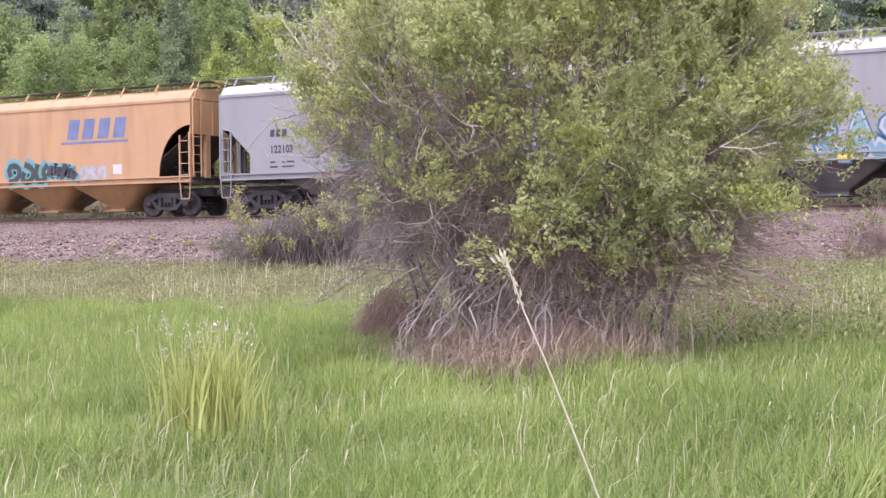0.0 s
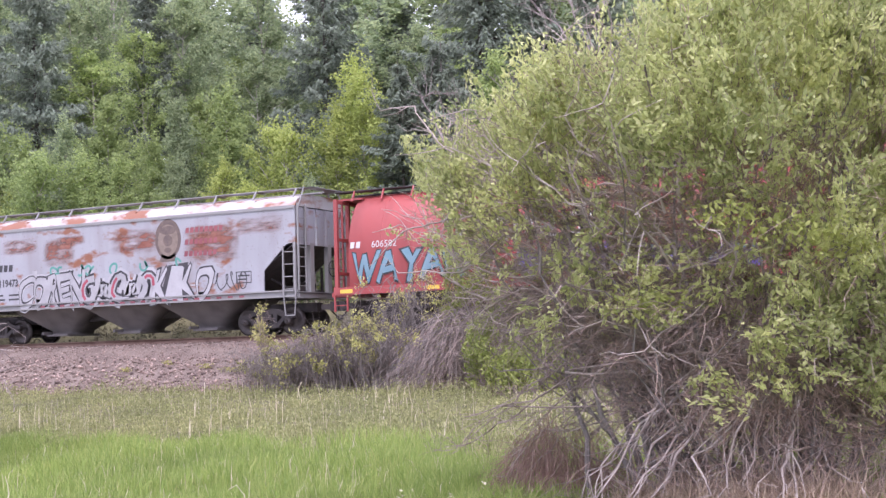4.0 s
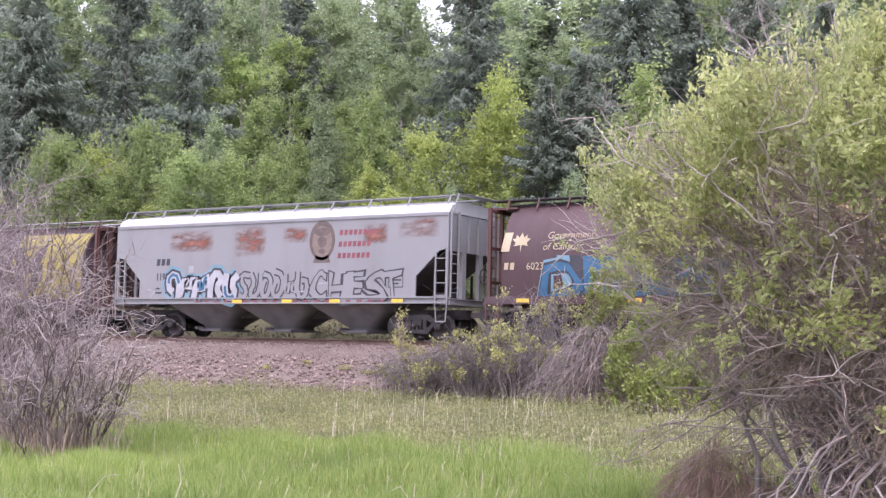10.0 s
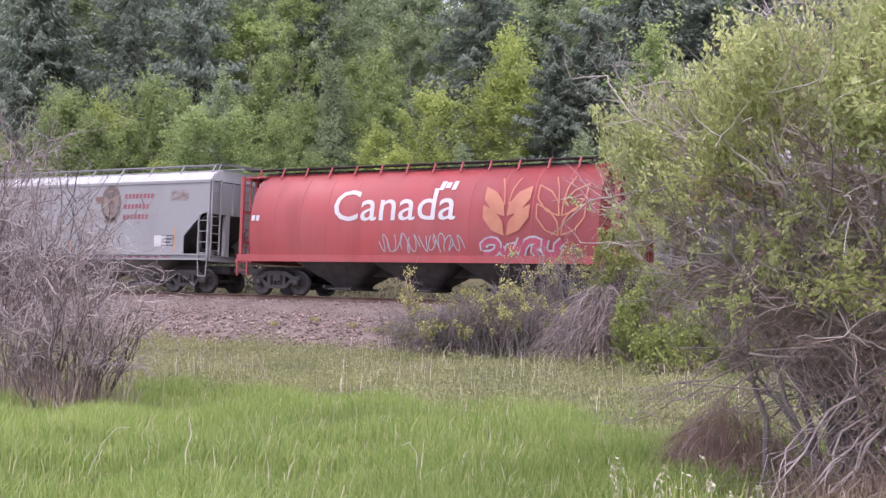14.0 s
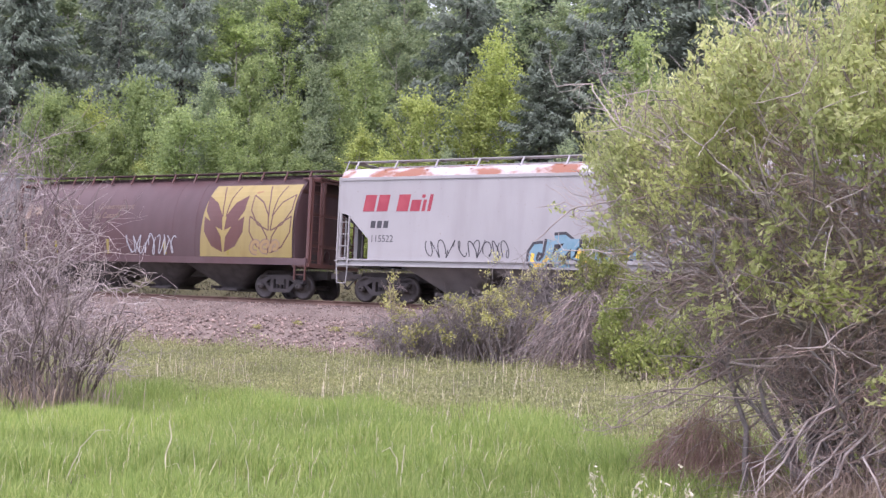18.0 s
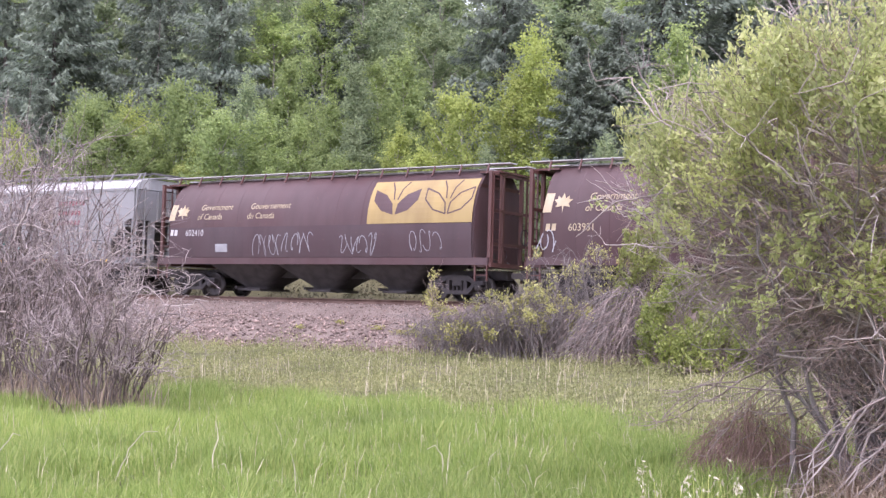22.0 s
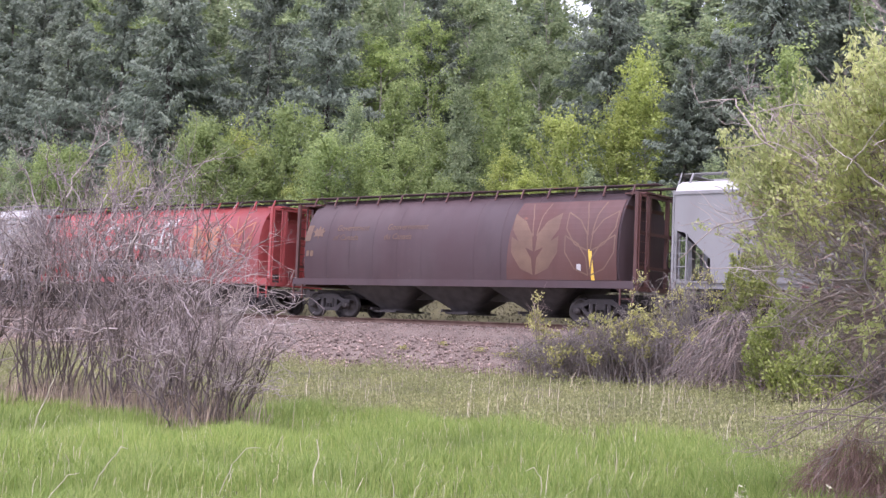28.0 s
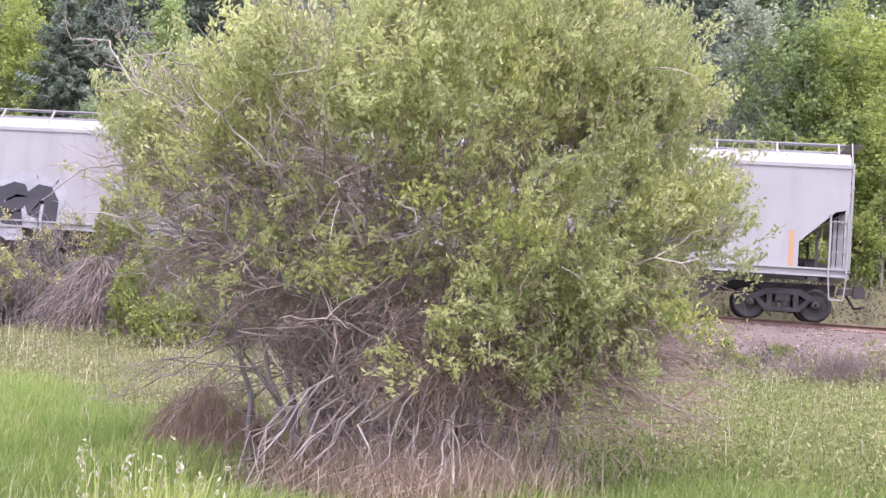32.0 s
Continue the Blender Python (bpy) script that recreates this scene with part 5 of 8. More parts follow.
# 15: brown, two-tone, half panel
c = rounded("two-tone brown cylindrical hopper car with gold wheat and chalk tags", M_BROWN, M_BROWN_END, M_LETTER_WHITE)
bm = bmesh.new()
quad(bm, [(0.7, 1.45), (14.5, 1.45), (14.5, 2.58), (0.7, 2.58)])
layer(c, "repainted_band", bm, M_BROWN_DK, True, 0.003, "darker repainted lower band")
government(c, "602410", M_LETTER_CREAM, paint("straw_yellow_panel", (0.36, 0.26, 0.09), (0.5, 0.42, 0.38), 0.2, seed=24), M_BROWN, 2.6, M_LETTER_WHITE)
scribble(c, 5.0, 6.0, 1.5, 2.3, M_G_GREY, 161, True, 0.02)
scribble(c, 6.4, 7.6, 1.6, 2.4, M_G_GREY, 163, True, 0.025)
scribble(c, 9.0, 10.6, 1.5, 2.3, M_G_SILVER, 162, True, 0.025)
scribble(c, 12.0, 13.2, 1.6, 2.4, M_G_GREY, 164, True, 0.02)
bars(c, [(3.1, 1.65, 0.6, 0.3)], M_G_SILVER, True)
# 16: brown, yellow wheat
c = rounded("oxide brown cylindrical hopper car with a bright yellow wheat panel", M_BROWN, M_BROWN_END, M_LETTER_WHITE)
government(c, "603931", M_LETTER_CREAM, M_YELLOW, M_BROWN)
scribble(c, 0.5, 1.0, 1.6, 2.3, M_G_WHITE, 171, True)
reflectors(c, (3.2, 6.4), True, M_GOLD)
# 17: grey with small end arc openings
c = flat("plain grey hopper car with thin tags and yellow-outlined graffiti", M_GREY_OLD, M_ROOF, M_GREY_OLD)
lettering(c, "SMW", 2.27, 2.4, 0.27, M_LETTER_BLACK)
lettering(c, "843730", 2.28, 1.85, 0.27, M_LETTER_BLACK)
graffiti(c, 4.3, 7.5, 1.3, 2.0, M_GREY_OLD, M_G_GREY, 5, 181, weight=0.4)
scribble(c, 8.6, 9.8, 1.5, 2.1, M_G_BLACK, 182, w=0.02)
scribble(c, 10.3, 12.2, 1.5, 2.2, M_G_BLACK, 183, w=0.04)
stencil_box(c, 12.6, 1.6)
bars(c, [(13.45, 1.5, 0.09, 0.9)], M_GOLD)
# 18: red
c = rounded("bright red cylindrical hopper car with black and silver graffiti", M_RED, M_RED, M_DARK)
canada(c, "607791")
bubble(c, "FUMER", 2.5, 6.6, 1.4, 2.15, M_G_BLACK, M_G_SILVER, True, cloud=M_G_GREY, fat=0.05, seed=191)
bars(c, [(1.9, 1.24, 10.2, 0.18)], M_G_SILVER, True, label="pale sprayed sill")
graffiti(c, 7.1, 11.4, 1.36, 2.25, M_G_SILVER, M_G_GREY, 7, 192, True)
# 19: brown, faint wheat
c = rounded("dark brown cylindrical hopper car with a faded wheat panel", M_BROWN_DK, M_BROWN_END, M_BROWN)
M_FADED = plain("faded_wheat_paint", (0.14, 0.085, 0.058), (0.185, 0.115, 0.075), 1.2, 0.65)
government(c, "", M_FADED, M_BROWN_END, M_FADED)
bars(c, [(13.55, 1.45, 0.13, 1.0)], M_YREFL, True, -0.12, label="slanting yellow strip")
bars(c, [(13.0, 1.75, 0.16, 0.22)], M_LETTER_WHITE, True)
# 20: white-grey with crest
c = flat("pale grey hopper car with oval crest and a small black tag", M_GREY, M_ROOF)
heritage(c, "119304")
stencil_box(c, 8.2, 2.0)
scribble(c, 4.0, 5.9, 1.7, 2.2, M_G_BLACK, 211, w=0.06)
stains(c, [(2.4, 3.6, 1.6, 0.45), (7.6, 3.3, 1.4, 0.35), (7.8, 2.75, 1.6, 0.3)], M_RUST, 15)
# 21: white, red script blocks
c = flat("white hopper car with red lettering blocks and pink graffiti", M_WHITE, M_ROOF_RUST, M_WHITE)
script_car(c, "117864")
graffiti(c, 8.2, 13.4, 1.3, 2.6, M_G_PINK, M_G_PURPLE, 5, 221, weight=0.9, cloud=M_G_PURPLE, accent=M_G_TEAL)
stains(c, [(5.6, 2.6, 1.6, 1.4), (3.0, 3.5, 2.6, 0.6)], M_RUST_PALE, 16)
# 22: white, grey block graffiti
c = flat("white hopper car with red lettering blocks and grey block graffiti", M_WHITE, M_WHITE, M_WHITE)
script_car(c, "")
scribble(c, 0.3, 0.95, 2.6, 3.4, M_G_GREY, 231)
graffiti(c, 3.6, 9.0, 1.26, 2.5, M_G_BLACK, M_G_GREY, 6, 232, weight=1.0, cloud=M_G_SILVER)
bars(c, [(13.55, 1.46, 0.1, 0.8)], M_ORANGE)
# 23: white, the last one seen
c = flat("clean white hopper car with thin roof rail and orange end mark", M_WHITE, M_WHITE, M_WHITE)
small_marks(c, "113834", 2.28, 2.2)
stencil_box(c, 5.3, 2.66)
bars(c, [(13.65, 1.46, 0.13, 0.95), (2.08, 1.9, 0.12, 0.6), (5.53, 1.6, 0.11, 0.42)], M_ORANGE)
bars(c, [(12.5, 1.62, 0.5, 0.32)], M_G_GREY)
scribble(c, 2.5, 4.6, 1.6, 1.95, M_G_SILVER, 241)
scribble(c, 6.2, 7.4, 1.5, 1.9, M_G_GREY, 242)

# ---- track ----
def build_track():
    rail = thing("railway_track", "rusty steel rails on weathered timber ties in gravel", "railway track", kind="structure")
    x0, x1 = -440.0, 400.0
    prof = [(-0.07, -0.17), (0.07, -0.17), (0.07, -0.155), (0.012, -0.14), (0.012, -0.05), (0.036, -0.035), (0.036, 0.0), (-0.036, 0.0), (-0.036, -0.035), (-0.012, -0.05), (-0.012, -0.14), (-0.07, -0.155)]
    for sy in (-1, 1):
        bm = bmesh.new()
        loft(bm, [[(x, TRACK_Y + sy * 0.753 + y, rail_z(x) + z) for y, z in prof] for x in (x0, x1)], True)
        part("rail", bm, M_RAIL, rail)
    bm = bmesh.new()
    box(bm, -0.11, 0.11, -1.3, 1.3, -0.09, 0.09)
    me = bpy.data.meshes.new("tie")
    bm.to_mesh(me)
    bm.free()
    me.materials.append(M_TIE)
    rng = random.Random(4)
    for k in range(150):
        x = -66 + 0.53 * k
        ob = part("tie", me, None, rail)
        ob.matrix_basis = pose(x, TRACK_Y + rng.uniform(-0.03, 0.03), rail_z(x) - 0.26, 0, TILT_Y, rng.uniform(-1.5, 1.5))


TILT_Y = math.degrees(math.atan(-GRADE))
build_track()


def stones():
    """Loose ballast stones over the bank."""
    rng = np.random.default_rng(5)
    n = 36000
    x = rng.uniform(-62, 10, n)
    y = 33.0 + (rng.random(n) ** 1.15) * 4.2
    r = (0.026 + 0.055 * rng.random(n) ** 3) * np.interp(y, [34.6, 35.4], [1.2, 0.62])
    c = np.stack([x, y, ground_z(x, y) + r * 0.25], 1)
    unit = np.array([(1, 0, 0), (-1, 0, 0), (0, 1, 0), (0, -1, 0), (0, 0, 1), (0, 0, -1)], float)
    tri = np.array([(0, 2, 4), (2, 1, 4), (1, 3, 4), (3, 0, 4), (2, 0, 5), (1, 2, 5), (3, 1, 5), (0, 3, 5)])
    v = unit[None] * rng.uniform(0.55, 1.2, (n, 6, 1)) * r[:, None, None]
    a = rng.uniform(0, 6.28, n)
    ca, sa = np.cos(a)[:, None], np.sin(a)[:, None]
    v = np.stack([v[..., 0] * ca - v[..., 1] * sa + 0.3 * v[..., 2], v[..., 0] * sa + v[..., 1] * ca, v[..., 2] * 0.8], -1) + c[:, None]
    f = (np.arange(n)[:, None, None] * 6 + tri[None]).reshape(-1, 3)
    m, nt, bs = fresh("ballast_stone")
    ge = nt.nodes.new("ShaderNodeNewGeometry")
    mx = ramp_mix(nt, ge.outputs["Random Per Island"], (0.085, 0.060, 0.050), (0.41, 0.310, 0.258))
    nt.links.new(mx.outputs[0], bs.inputs["Base Color"])
    bs.inputs["Roughness"].default_value = 0.9
    tagged(new("ballast_stones", np_mesh("ballast_stones", v.reshape(-1, 3), [f], m)), "pinkish grey loose gravel on the railway bank", "gravel", kind="stuff")


stones()

# ---- plants ----
def wander(p0, p1, n, rng, wob=0.12, sag=0.0):
    """A crooked line from p0 to p1."""
    p0, p1 = np.asarray(p0, float), np.asarray(p1, float)
    t = np.linspace(0, 1, n)[:, None]
    ln = np.linalg.norm(p1 - p0)
    off = np.cumsum(rng.normal(size=(n, 3)), 0) * wob * ln / n
    off -= t * off[-1]
    p = p0 + (p1 - p0) * t + off * np.sqrt(np.clip(t, 0, 1))
    p[:, 2] += sag * ln * (t[:, 0] * (1 - t[:, 0]))
    return p


def tube_part(name, lines, sides, mat, parent, label=""):
    v, q = tubes(lines, sides)
    return part(name, np_mesh(name, v, [q], mat, True), None, parent, label)


def fork(lines, line, rng, count, length, spread, r, out=None, depth=1, up=0.2):
    """Side twigs off a line."""
    tips = []
    pts = np.asarray(line)
    for _ in range(count):
        i = rng.integers(len(pts) // 3, len(pts))
        d = pts[min(i + 1, len(pts) - 1)] - pts[max(i - 1, 0)]
        d = d / (np.linalg.norm(d) + 1e-9) + rng.normal(size=3) * spread + np.array([0, 0, up])
        d /= np.linalg.norm(d)
        ln = length * rng.uniform(0.5, 1.2)
        w = wander(pts[i], pts[i] + d * ln, 5, rng, 0.25, rng.uniform(-0.1, 0.15))
        lines.append((w, r, r * 0.4))
        tips.append(w)
        if depth > 1:
            tips += fork(lines, w, rng, 3, length * 0.55, spread, r * 0.6, None, depth - 1, up)
    return tips


def fine_twigs(p, d, length, r, rng, bend=0.35, sides=3):
    """Verts, quads and tips of many thin bent twigs, from points p along d."""
    n = len(p)
    d = d / (np.linalg.norm(d, axis=1)[:, None] + 1e-9)
    s = np.cross(d, rng.normal(size=(n, 3)))
    s /= np.linalg.norm(s, axis=1)[:, None] + 1e-9
    u = np.cross(s, d)
    ln = (length * rng.uniform(0.5, 1.4, n))[:, None]
    k1, k2 = rng.normal(size=(n, 1)) * bend, rng.normal(size=(n, 1)) * bend
    pts = [p, p + d * ln * 0.35 + s * ln * k1 * 0.3, p + d * ln * 0.7 + s * ln * k1 * 0.2 + u * ln * k2 * 0.25, p + d * ln + (s * k2 + u * k1) * ln * 0.3]
    rad = r * rng.uniform(0.7, 1.3, n)[:, None]
    ring = []
    for i, q in enumerate(pts):
        f = rad * (1 - 0.22 * i)
        for j in range(sides):
            t = 2 * np.pi * j / sides
            ring.append(q + f * (np.cos(t) * s + np.sin(t) * u))
    m = 4 * sides
    v = np.stack(ring, 1).reshape(-1, 3)
    q = []
    for i in range(3):
        for j in range(sides):
            k = (j + 1) % sides
            q.append([i * sides + j, i * sides + k, (i + 1) * sides + k, (i + 1) * sides + j])
    quads = (np.arange(n)[:, None, None] * m + np.array(q)[None]).reshape(-1, 4)
    return v, quads, pts


def twig_part(name, p, d, length, r, mat, parent, rng, label="", bend=0.35):
    v, q, pts = fine_twigs(p, d, length, r, rng, bend)
    tagged(part(name, np_mesh(name, v, [q], mat, True), None, parent, label), label, kind="stuff")
    return pts


def along(pts, rng, per, lo=0.3, jitter=0.02):
    """Leaf places and directions along bent twigs."""
    n = len(pts[0])
    t = np.repeat(np.arange(n), per)
    f = rng.uniform(lo, 1.05, len(t))[:, None]
    a, b = np.where(f < 0.7, pts[1][t], pts[2][t]), np.where(f < 0.7, pts[2][t], pts[3][t])
    g = np.where(f < 0.7, (f - 0.35) / 0.35, (f - 0.7) / 0.3)
    d = (b - a) / (np.linalg.norm(b - a, axis=1)[:, None] + 1e-9)
    return a + (b - a) * g + rng.normal(size=(len(t), 3)) * jitter, d + rng.normal(size=(len(t), 3)) * 0.55


BUSH = np.array([-5.1, 12.1, 0.0])


def willow_bush():
    rng = np.random.default_rng(21)
    bush = thing("willow_bush", "large multi-stemmed willow bush, leafy above, bare grey twigs below", "bush", pose(*BUSH))
    g = float(ground_z(BUSH[0], BUSH[1]))
    mid, rad = np.array([-0.1, 0.0, 2.75]), np.array([2.75, 2.0, 1.85])

    def shell(n, lo, hi):
        d = rng.normal(size=(n, 3))
        d /= np.linalg.norm(d, axis=1)[:, None]
        p = mid + d * rad * rng.uniform(lo, hi, (n, 1))
        p[:, 2] += 0.12 * np.sin(p[:, 0] * 2.1 + 0.5) + 0.10 * np.sin(p[:, 0] * 4.7)
        top = np.interp(p[:, 0], [-3.0, -2.3, -1.0, 0.2, 1.4, 2.1, 2.7], [2.95, 3.55, 3.85, 4.35, 4.45, 4.1, 3.2]) + 0.14 * np.sin(p[:, 0] * 7.3 + p[:, 1] * 3.0) + 0.09 * np.sin(p[:, 0] * 15.1 + p[:, 1] * 5.0)
        p[:, 2] = np.minimum(p[:, 2], top - np.abs(rng.normal(size=n)) * 0.18)
        return p

    stems, pale, strands = [], [], []
    ends = shell(60, 0.55, 0.9)
    ends = ends[ends[:, 2] > 1.3]
    for e in ends:
        a = np.array([rng.normal() * 0.35, 0.1 + rng.normal() * 0.35, g - 0.1])
        a[0] += 0.16 * e[0]
        w = wander(a, e, 10, rng, 0.35, 0.05)
        stems.append((w, rng.uniform(0.012, 0.034), 0.006))
        fork(stems, w, rng, 6, 0.9, 0.5, 0.008)
    for _ in range(3):
        a = np.array([rng.uniform(0.5, 1.2), rng.uniform(-0.2, 0.4), g - 0.1])
        stems.append((wander(a, a + np.array([rng.uniform(0.2, 0.9), 0.2, 2.2]), 9, rng, 0.3), 0.034, 0.015))
    for x in (-0.95, -0.8, -0.66):
        a = np.array([x, 0.5, g - 0.1])
        stems.append((wander(a, a + np.array([-0.35, 0.1, 1.9]), 8, rng, 0.25), 0.045, 0.02))
    # pale dead limbs on the outside, most of them on the left
    for k in range(54):
        e = shell(1, 0.98, 1.14)[0]
        if k < 38:
            e[0] = -abs(e[0]) - 0.35
        e[1] = -abs(e[1])
        e[2] = max(e[2], 1.4 + 0.45 * max(0.0, -e[0]))
        a = mid * np.array([1, 1, 0.85]) + (e - mid) * 0.62
        w = wander(a, e + np.array([0, -0.1, 0.08]), 9, rng, 0.6, rng.uniform(-0.25, 0.3))
        pale.append((w, 0.012, 0.004))
        fork(pale, w, rng, 5, 0.45, 0.9, 0.005)
    # long crooked limbs over the front of the western flank
    for k in range(26):
        x = rng.uniform(-2.6, -0.2)
        a = np.array([x * 0.6, -0.9 + 0.2 * rng.normal() + 0.25 * abs(x), rng.uniform(1.9, 3.1)])
        e = np.array([x - rng.uniform(0.1, 0.8), -1.55 + 0.35 * abs(x) + 0.2 * rng.normal(), a[2] + rng.uniform(-0.25, 0.75)])
        w = wander(a, e, 12, rng, 1.0, rng.uniform(-0.4, 0.5))
        pale.append((w, rng.uniform(0.009, 0.015), 0.004))
        fork(pale, w, rng, 4, 0.4, 1.0, 0.0055)
    # curly dead tips that stand out of the crown
    for x, z in ((-2.55, 3.55), (-2.3, 3.75), (-2.7, 3.1), (-1.3, 4.35), (-1.0, 4.5), (-0.6, 4.55), (-2.75, 2.6)):
        w = wander((x * 0.7, -0.5, z - 0.75), (x * 1.05, -0.5, z), 9, rng, 0.6, 0.1)
        pale.append((w, 0.009, 0.004))
        fork(pale, w, rng, 9, 0.4, 0.9, 0.0045, depth=2)
    # bare branches on the right
    for k in range(4):
        w = wander((1.7, -0.9, 2.15), (2.5 + 0.3 * rng.random(), -0.9, 2.35 + 0.6 * rng.random()), 8, rng, 0.35)
        stems.append((w, 0.008, 0.003))
        fork(stems, w, rng, 6, 0.3, 0.8, 0.0038, depth=2)
    # low arching twigs: left and right skirts
    low = []
    for k in range(120):
        s = -1 if rng.random() < 0.35 else 1
        a = np.array([rng.normal() * 0.7, rng.normal() * 0.5, rng.uniform(0.9, 1.7)])
        e = np.array([rng.uniform(1.0, 2.8) if s > 0 else rng.uniform(-2.2, -0.8), rng.uniform(-1.1, 0.7), rng.uniform(0.75, 1.7) if s > 0 else rng.uniform(1.9, 2.6)])
        w = wander(a, e, 8, rng, 0.3, rng.uniform(0.0, 0.35))
        low.append((w, 0.008, 0.003))
        fork(low, w, rng, 7, 0.5, 0.6, 0.0036, up=-0.1)
    # broken pale branches that lean to the ground in front, fanning from the middle
    for k in range(16):
        f = rng.uniform(-1.0, 1.0)
        a = np.array([f * 0.35 + rng.normal() * 0.2, -0.35 + rng.normal() * 0.25, rng.uniform(0.9, 1.8)])
        e = np.array([f * 0.9 - 0.15 + rng.normal() * 0.3, -1.0 - rng.random() * 0.5, g + rng.uniform(0.02, 0.5)])
        w = wander(a, e, 10, rng, 0.6, rng.uniform(0.0, 0.45))
        strands.append((w, rng.uniform(0.006, 0.015), 0.004))
        fork(strands, w, rng, 5, 0.4, 0.8, 0.0035, up=-0.1)
    for k in range(10):
        f = rng.uniform(-1.0, 1.0)
        a = np.array([f * 0.4 + 0.1, -0.6 + rng.normal() * 0.2, rng.uniform(1.0, 1.6)])
        e = np.array([f * 0.95 - 0.1 + rng.normal() * 0.2, -1.35 - rng.random() * 0.4, g + rng.uniform(0.0, 0.25)])
        w = wander(a, e, 11, rng, 0.5, rng.uniform(0.1, 0.4))
        strands.append((w, rng.uniform(0.010, 0.017), 0.005))
        fork(strands, w, rng, 4, 0.45, 0.7, 0.005, up=-0.15)
    tube_part("stem", stems, 6, M_BARK, bush, "grey-brown bark stems")
    tagged(tube_part("dead_branch", pale, 4, M_TWIG, bush, "pale dead branches"), "pale dead branches", kind="stuff")
    tube_part("leaning_branch", strands, 4, M_TWIG, bush, "broken grey branches leaning to the ground")
    tube_part("low_twig", low, 3, M_TWIG_DUSK, bush, "tangled bare brown twigs")

    # dense inner twigs, brown and grey
    def outward(p, up=0.45):
        return (p - mid) / rad * 0.9 + rng.normal(size=p.shape) * 0.45 + np.array([0, 0, up])

    p = shell(2600, 0.15, 0.72)
    p = p[p[:, 2] > 1.15 + 0.5 * np.maximum(0, -p[:, 0])]
    twig_part("twig", p, outward(p), 0.5, 0.0036, M_TWIG_BROWN, bush, rng)
    n = 3000
    p = np.stack([rng.uniform(-2.2, 2.1, n), rng.normal(size=n) * 0.7, rng.uniform(0.9, 2.35, n)], 1)
    p = p[p[:, 2] > 0.85 + np.where(p[:, 0] < 0, 0.62, 0.40) * np.abs(p[:, 0]) - 0.2 * rng.random(n)]
    twig_part("twig", p, outward(p, 0.0), 0.5, 0.0036, M_TWIG_DUSK, bush, rng, "dense grey-brown inner twigs")
    p = shell(1500, 0.85, 1.06)
    p = p[(p[:, 2] > 1.2 + 0.5 * np.maximum(0, -p[:, 0])) & ((p[:, 0] < 0.2) | (rng.random(len(p)) < 0.5))]
    twig_part("dead_branch", p, outward(p, 0.1), 0.36, 0.0034, M_TWIG_BROWN, bush, rng, "thin dead twigs", 0.6)

    n = 1500
    p = np.stack([rng.uniform(-1.6, 2.2, n), -0.35 - 0.85 * rng.random(n), rng.uniform(1.1, 2.3, n)], 1)
    p = p[p[:, 2] > 1.0 + np.where(p[:, 0] < 0, 0.6, 0.3) * np.abs(p[:, 0])]
    twig_part("twig", p, outward(p, 0.1), 0.42, 0.0034, M_TWIG_BROWN, bush, rng, "brown twigs of the bare lower half", 0.5)

    n = 1900
    p = np.stack([rng.uniform(-2.15, 0.25, n), -0.25 - 0.95 * rng.random(n), rng.uniform(1.5, 3.15, n)], 1)
    p = p[p[:, 2] > 1.25 + 0.35 * np.abs(p[:, 0])]
    twig_part("twig", p, outward(p, -0.05) + np.array([-0.35, 0, 0]), 0.42, 0.0034, M_TWIG_DUSK, bush, rng, "grey-brown bare twigs of the western flank", 0.7)
    # leafy shoots on the outside of the crown
    def leafy_zone(c):
        lump = np.sin(c[:, 0] * 2.7 + 1.0) * np.sin(c[:, 2] * 3.4 + c[:, 1] * 1.8) + 0.5 * np.sin(c[:, 0] * 6.1 - c[:, 2] * 5.0)
        keep = (c[:, 2] > 1.8 + 0.35 * np.maximum(0, -c[:, 0])) | ((c[:, 0] > 0.5) & (c[:, 2] > 1.35))
        keep &= lump > -0.45 + 0.5 * rng.random(len(c)) - 0.35 * (c[:, 2] > 3.4)
        keep &= ~((c[:, 0] < -0.15) & (c[:, 2] < 2.95 - 0.1 * c[:, 0]) & (rng.random(len(c)) < 0.68))
        keep &= ~((c[:, 0] < -1.2) & (rng.random(len(c)) < 0.35))
        keep &= ~((c[:, 2] < 2.5) & (rng.random(len(c)) < np.where(c[:, 0] > 0.3, 0.52, 0.64)))
        return keep

    heart = shell(560, 0.78, 1.04)
    heart = heart[leafy_zone(heart)]
    spread = rng.uniform(0.10, 0.24, len(heart))
    pick = rng.integers(0, len(heart), 4300)
    c = heart[pick] + rng.normal(size=(4300, 3)) * spread[pick][:, None] * np.array([1.0, 1.0, 0.8])
    loose = shell(1700, 0.7, 1.02)
    c = np.concatenate([c, loose[leafy_zone(loose)]])
    q = np.stack([rng.uniform(-2.0, 2.2, 520), rng.normal(size=520) * 0.7, rng.uniform(1.8, 2.9, 520)], 1)
    c = np.concatenate([c, q[q[:, 2] > 1.5 + 0.45 * np.maximum(0, -q[:, 0])]])
    pts = twig_part("leafy_shoot", c, outward(c, 0.75), 0.26, 0.003, M_TWIG_DUSK, bush, rng)
    lp, ld = along(pts, rng, 27, 0.0, 0.026)
    part("foliage", leaf_mesh("foliage", lp, ld, 0.058, 0.027, M_WILLOW, rng), None, bush, "small yellowish green willow leaves")
    n = 170
    p = np.stack([rng.uniform(-2.3, 2.3, n), rng.normal(size=n) * 0.8, np.zeros(n)], 1)
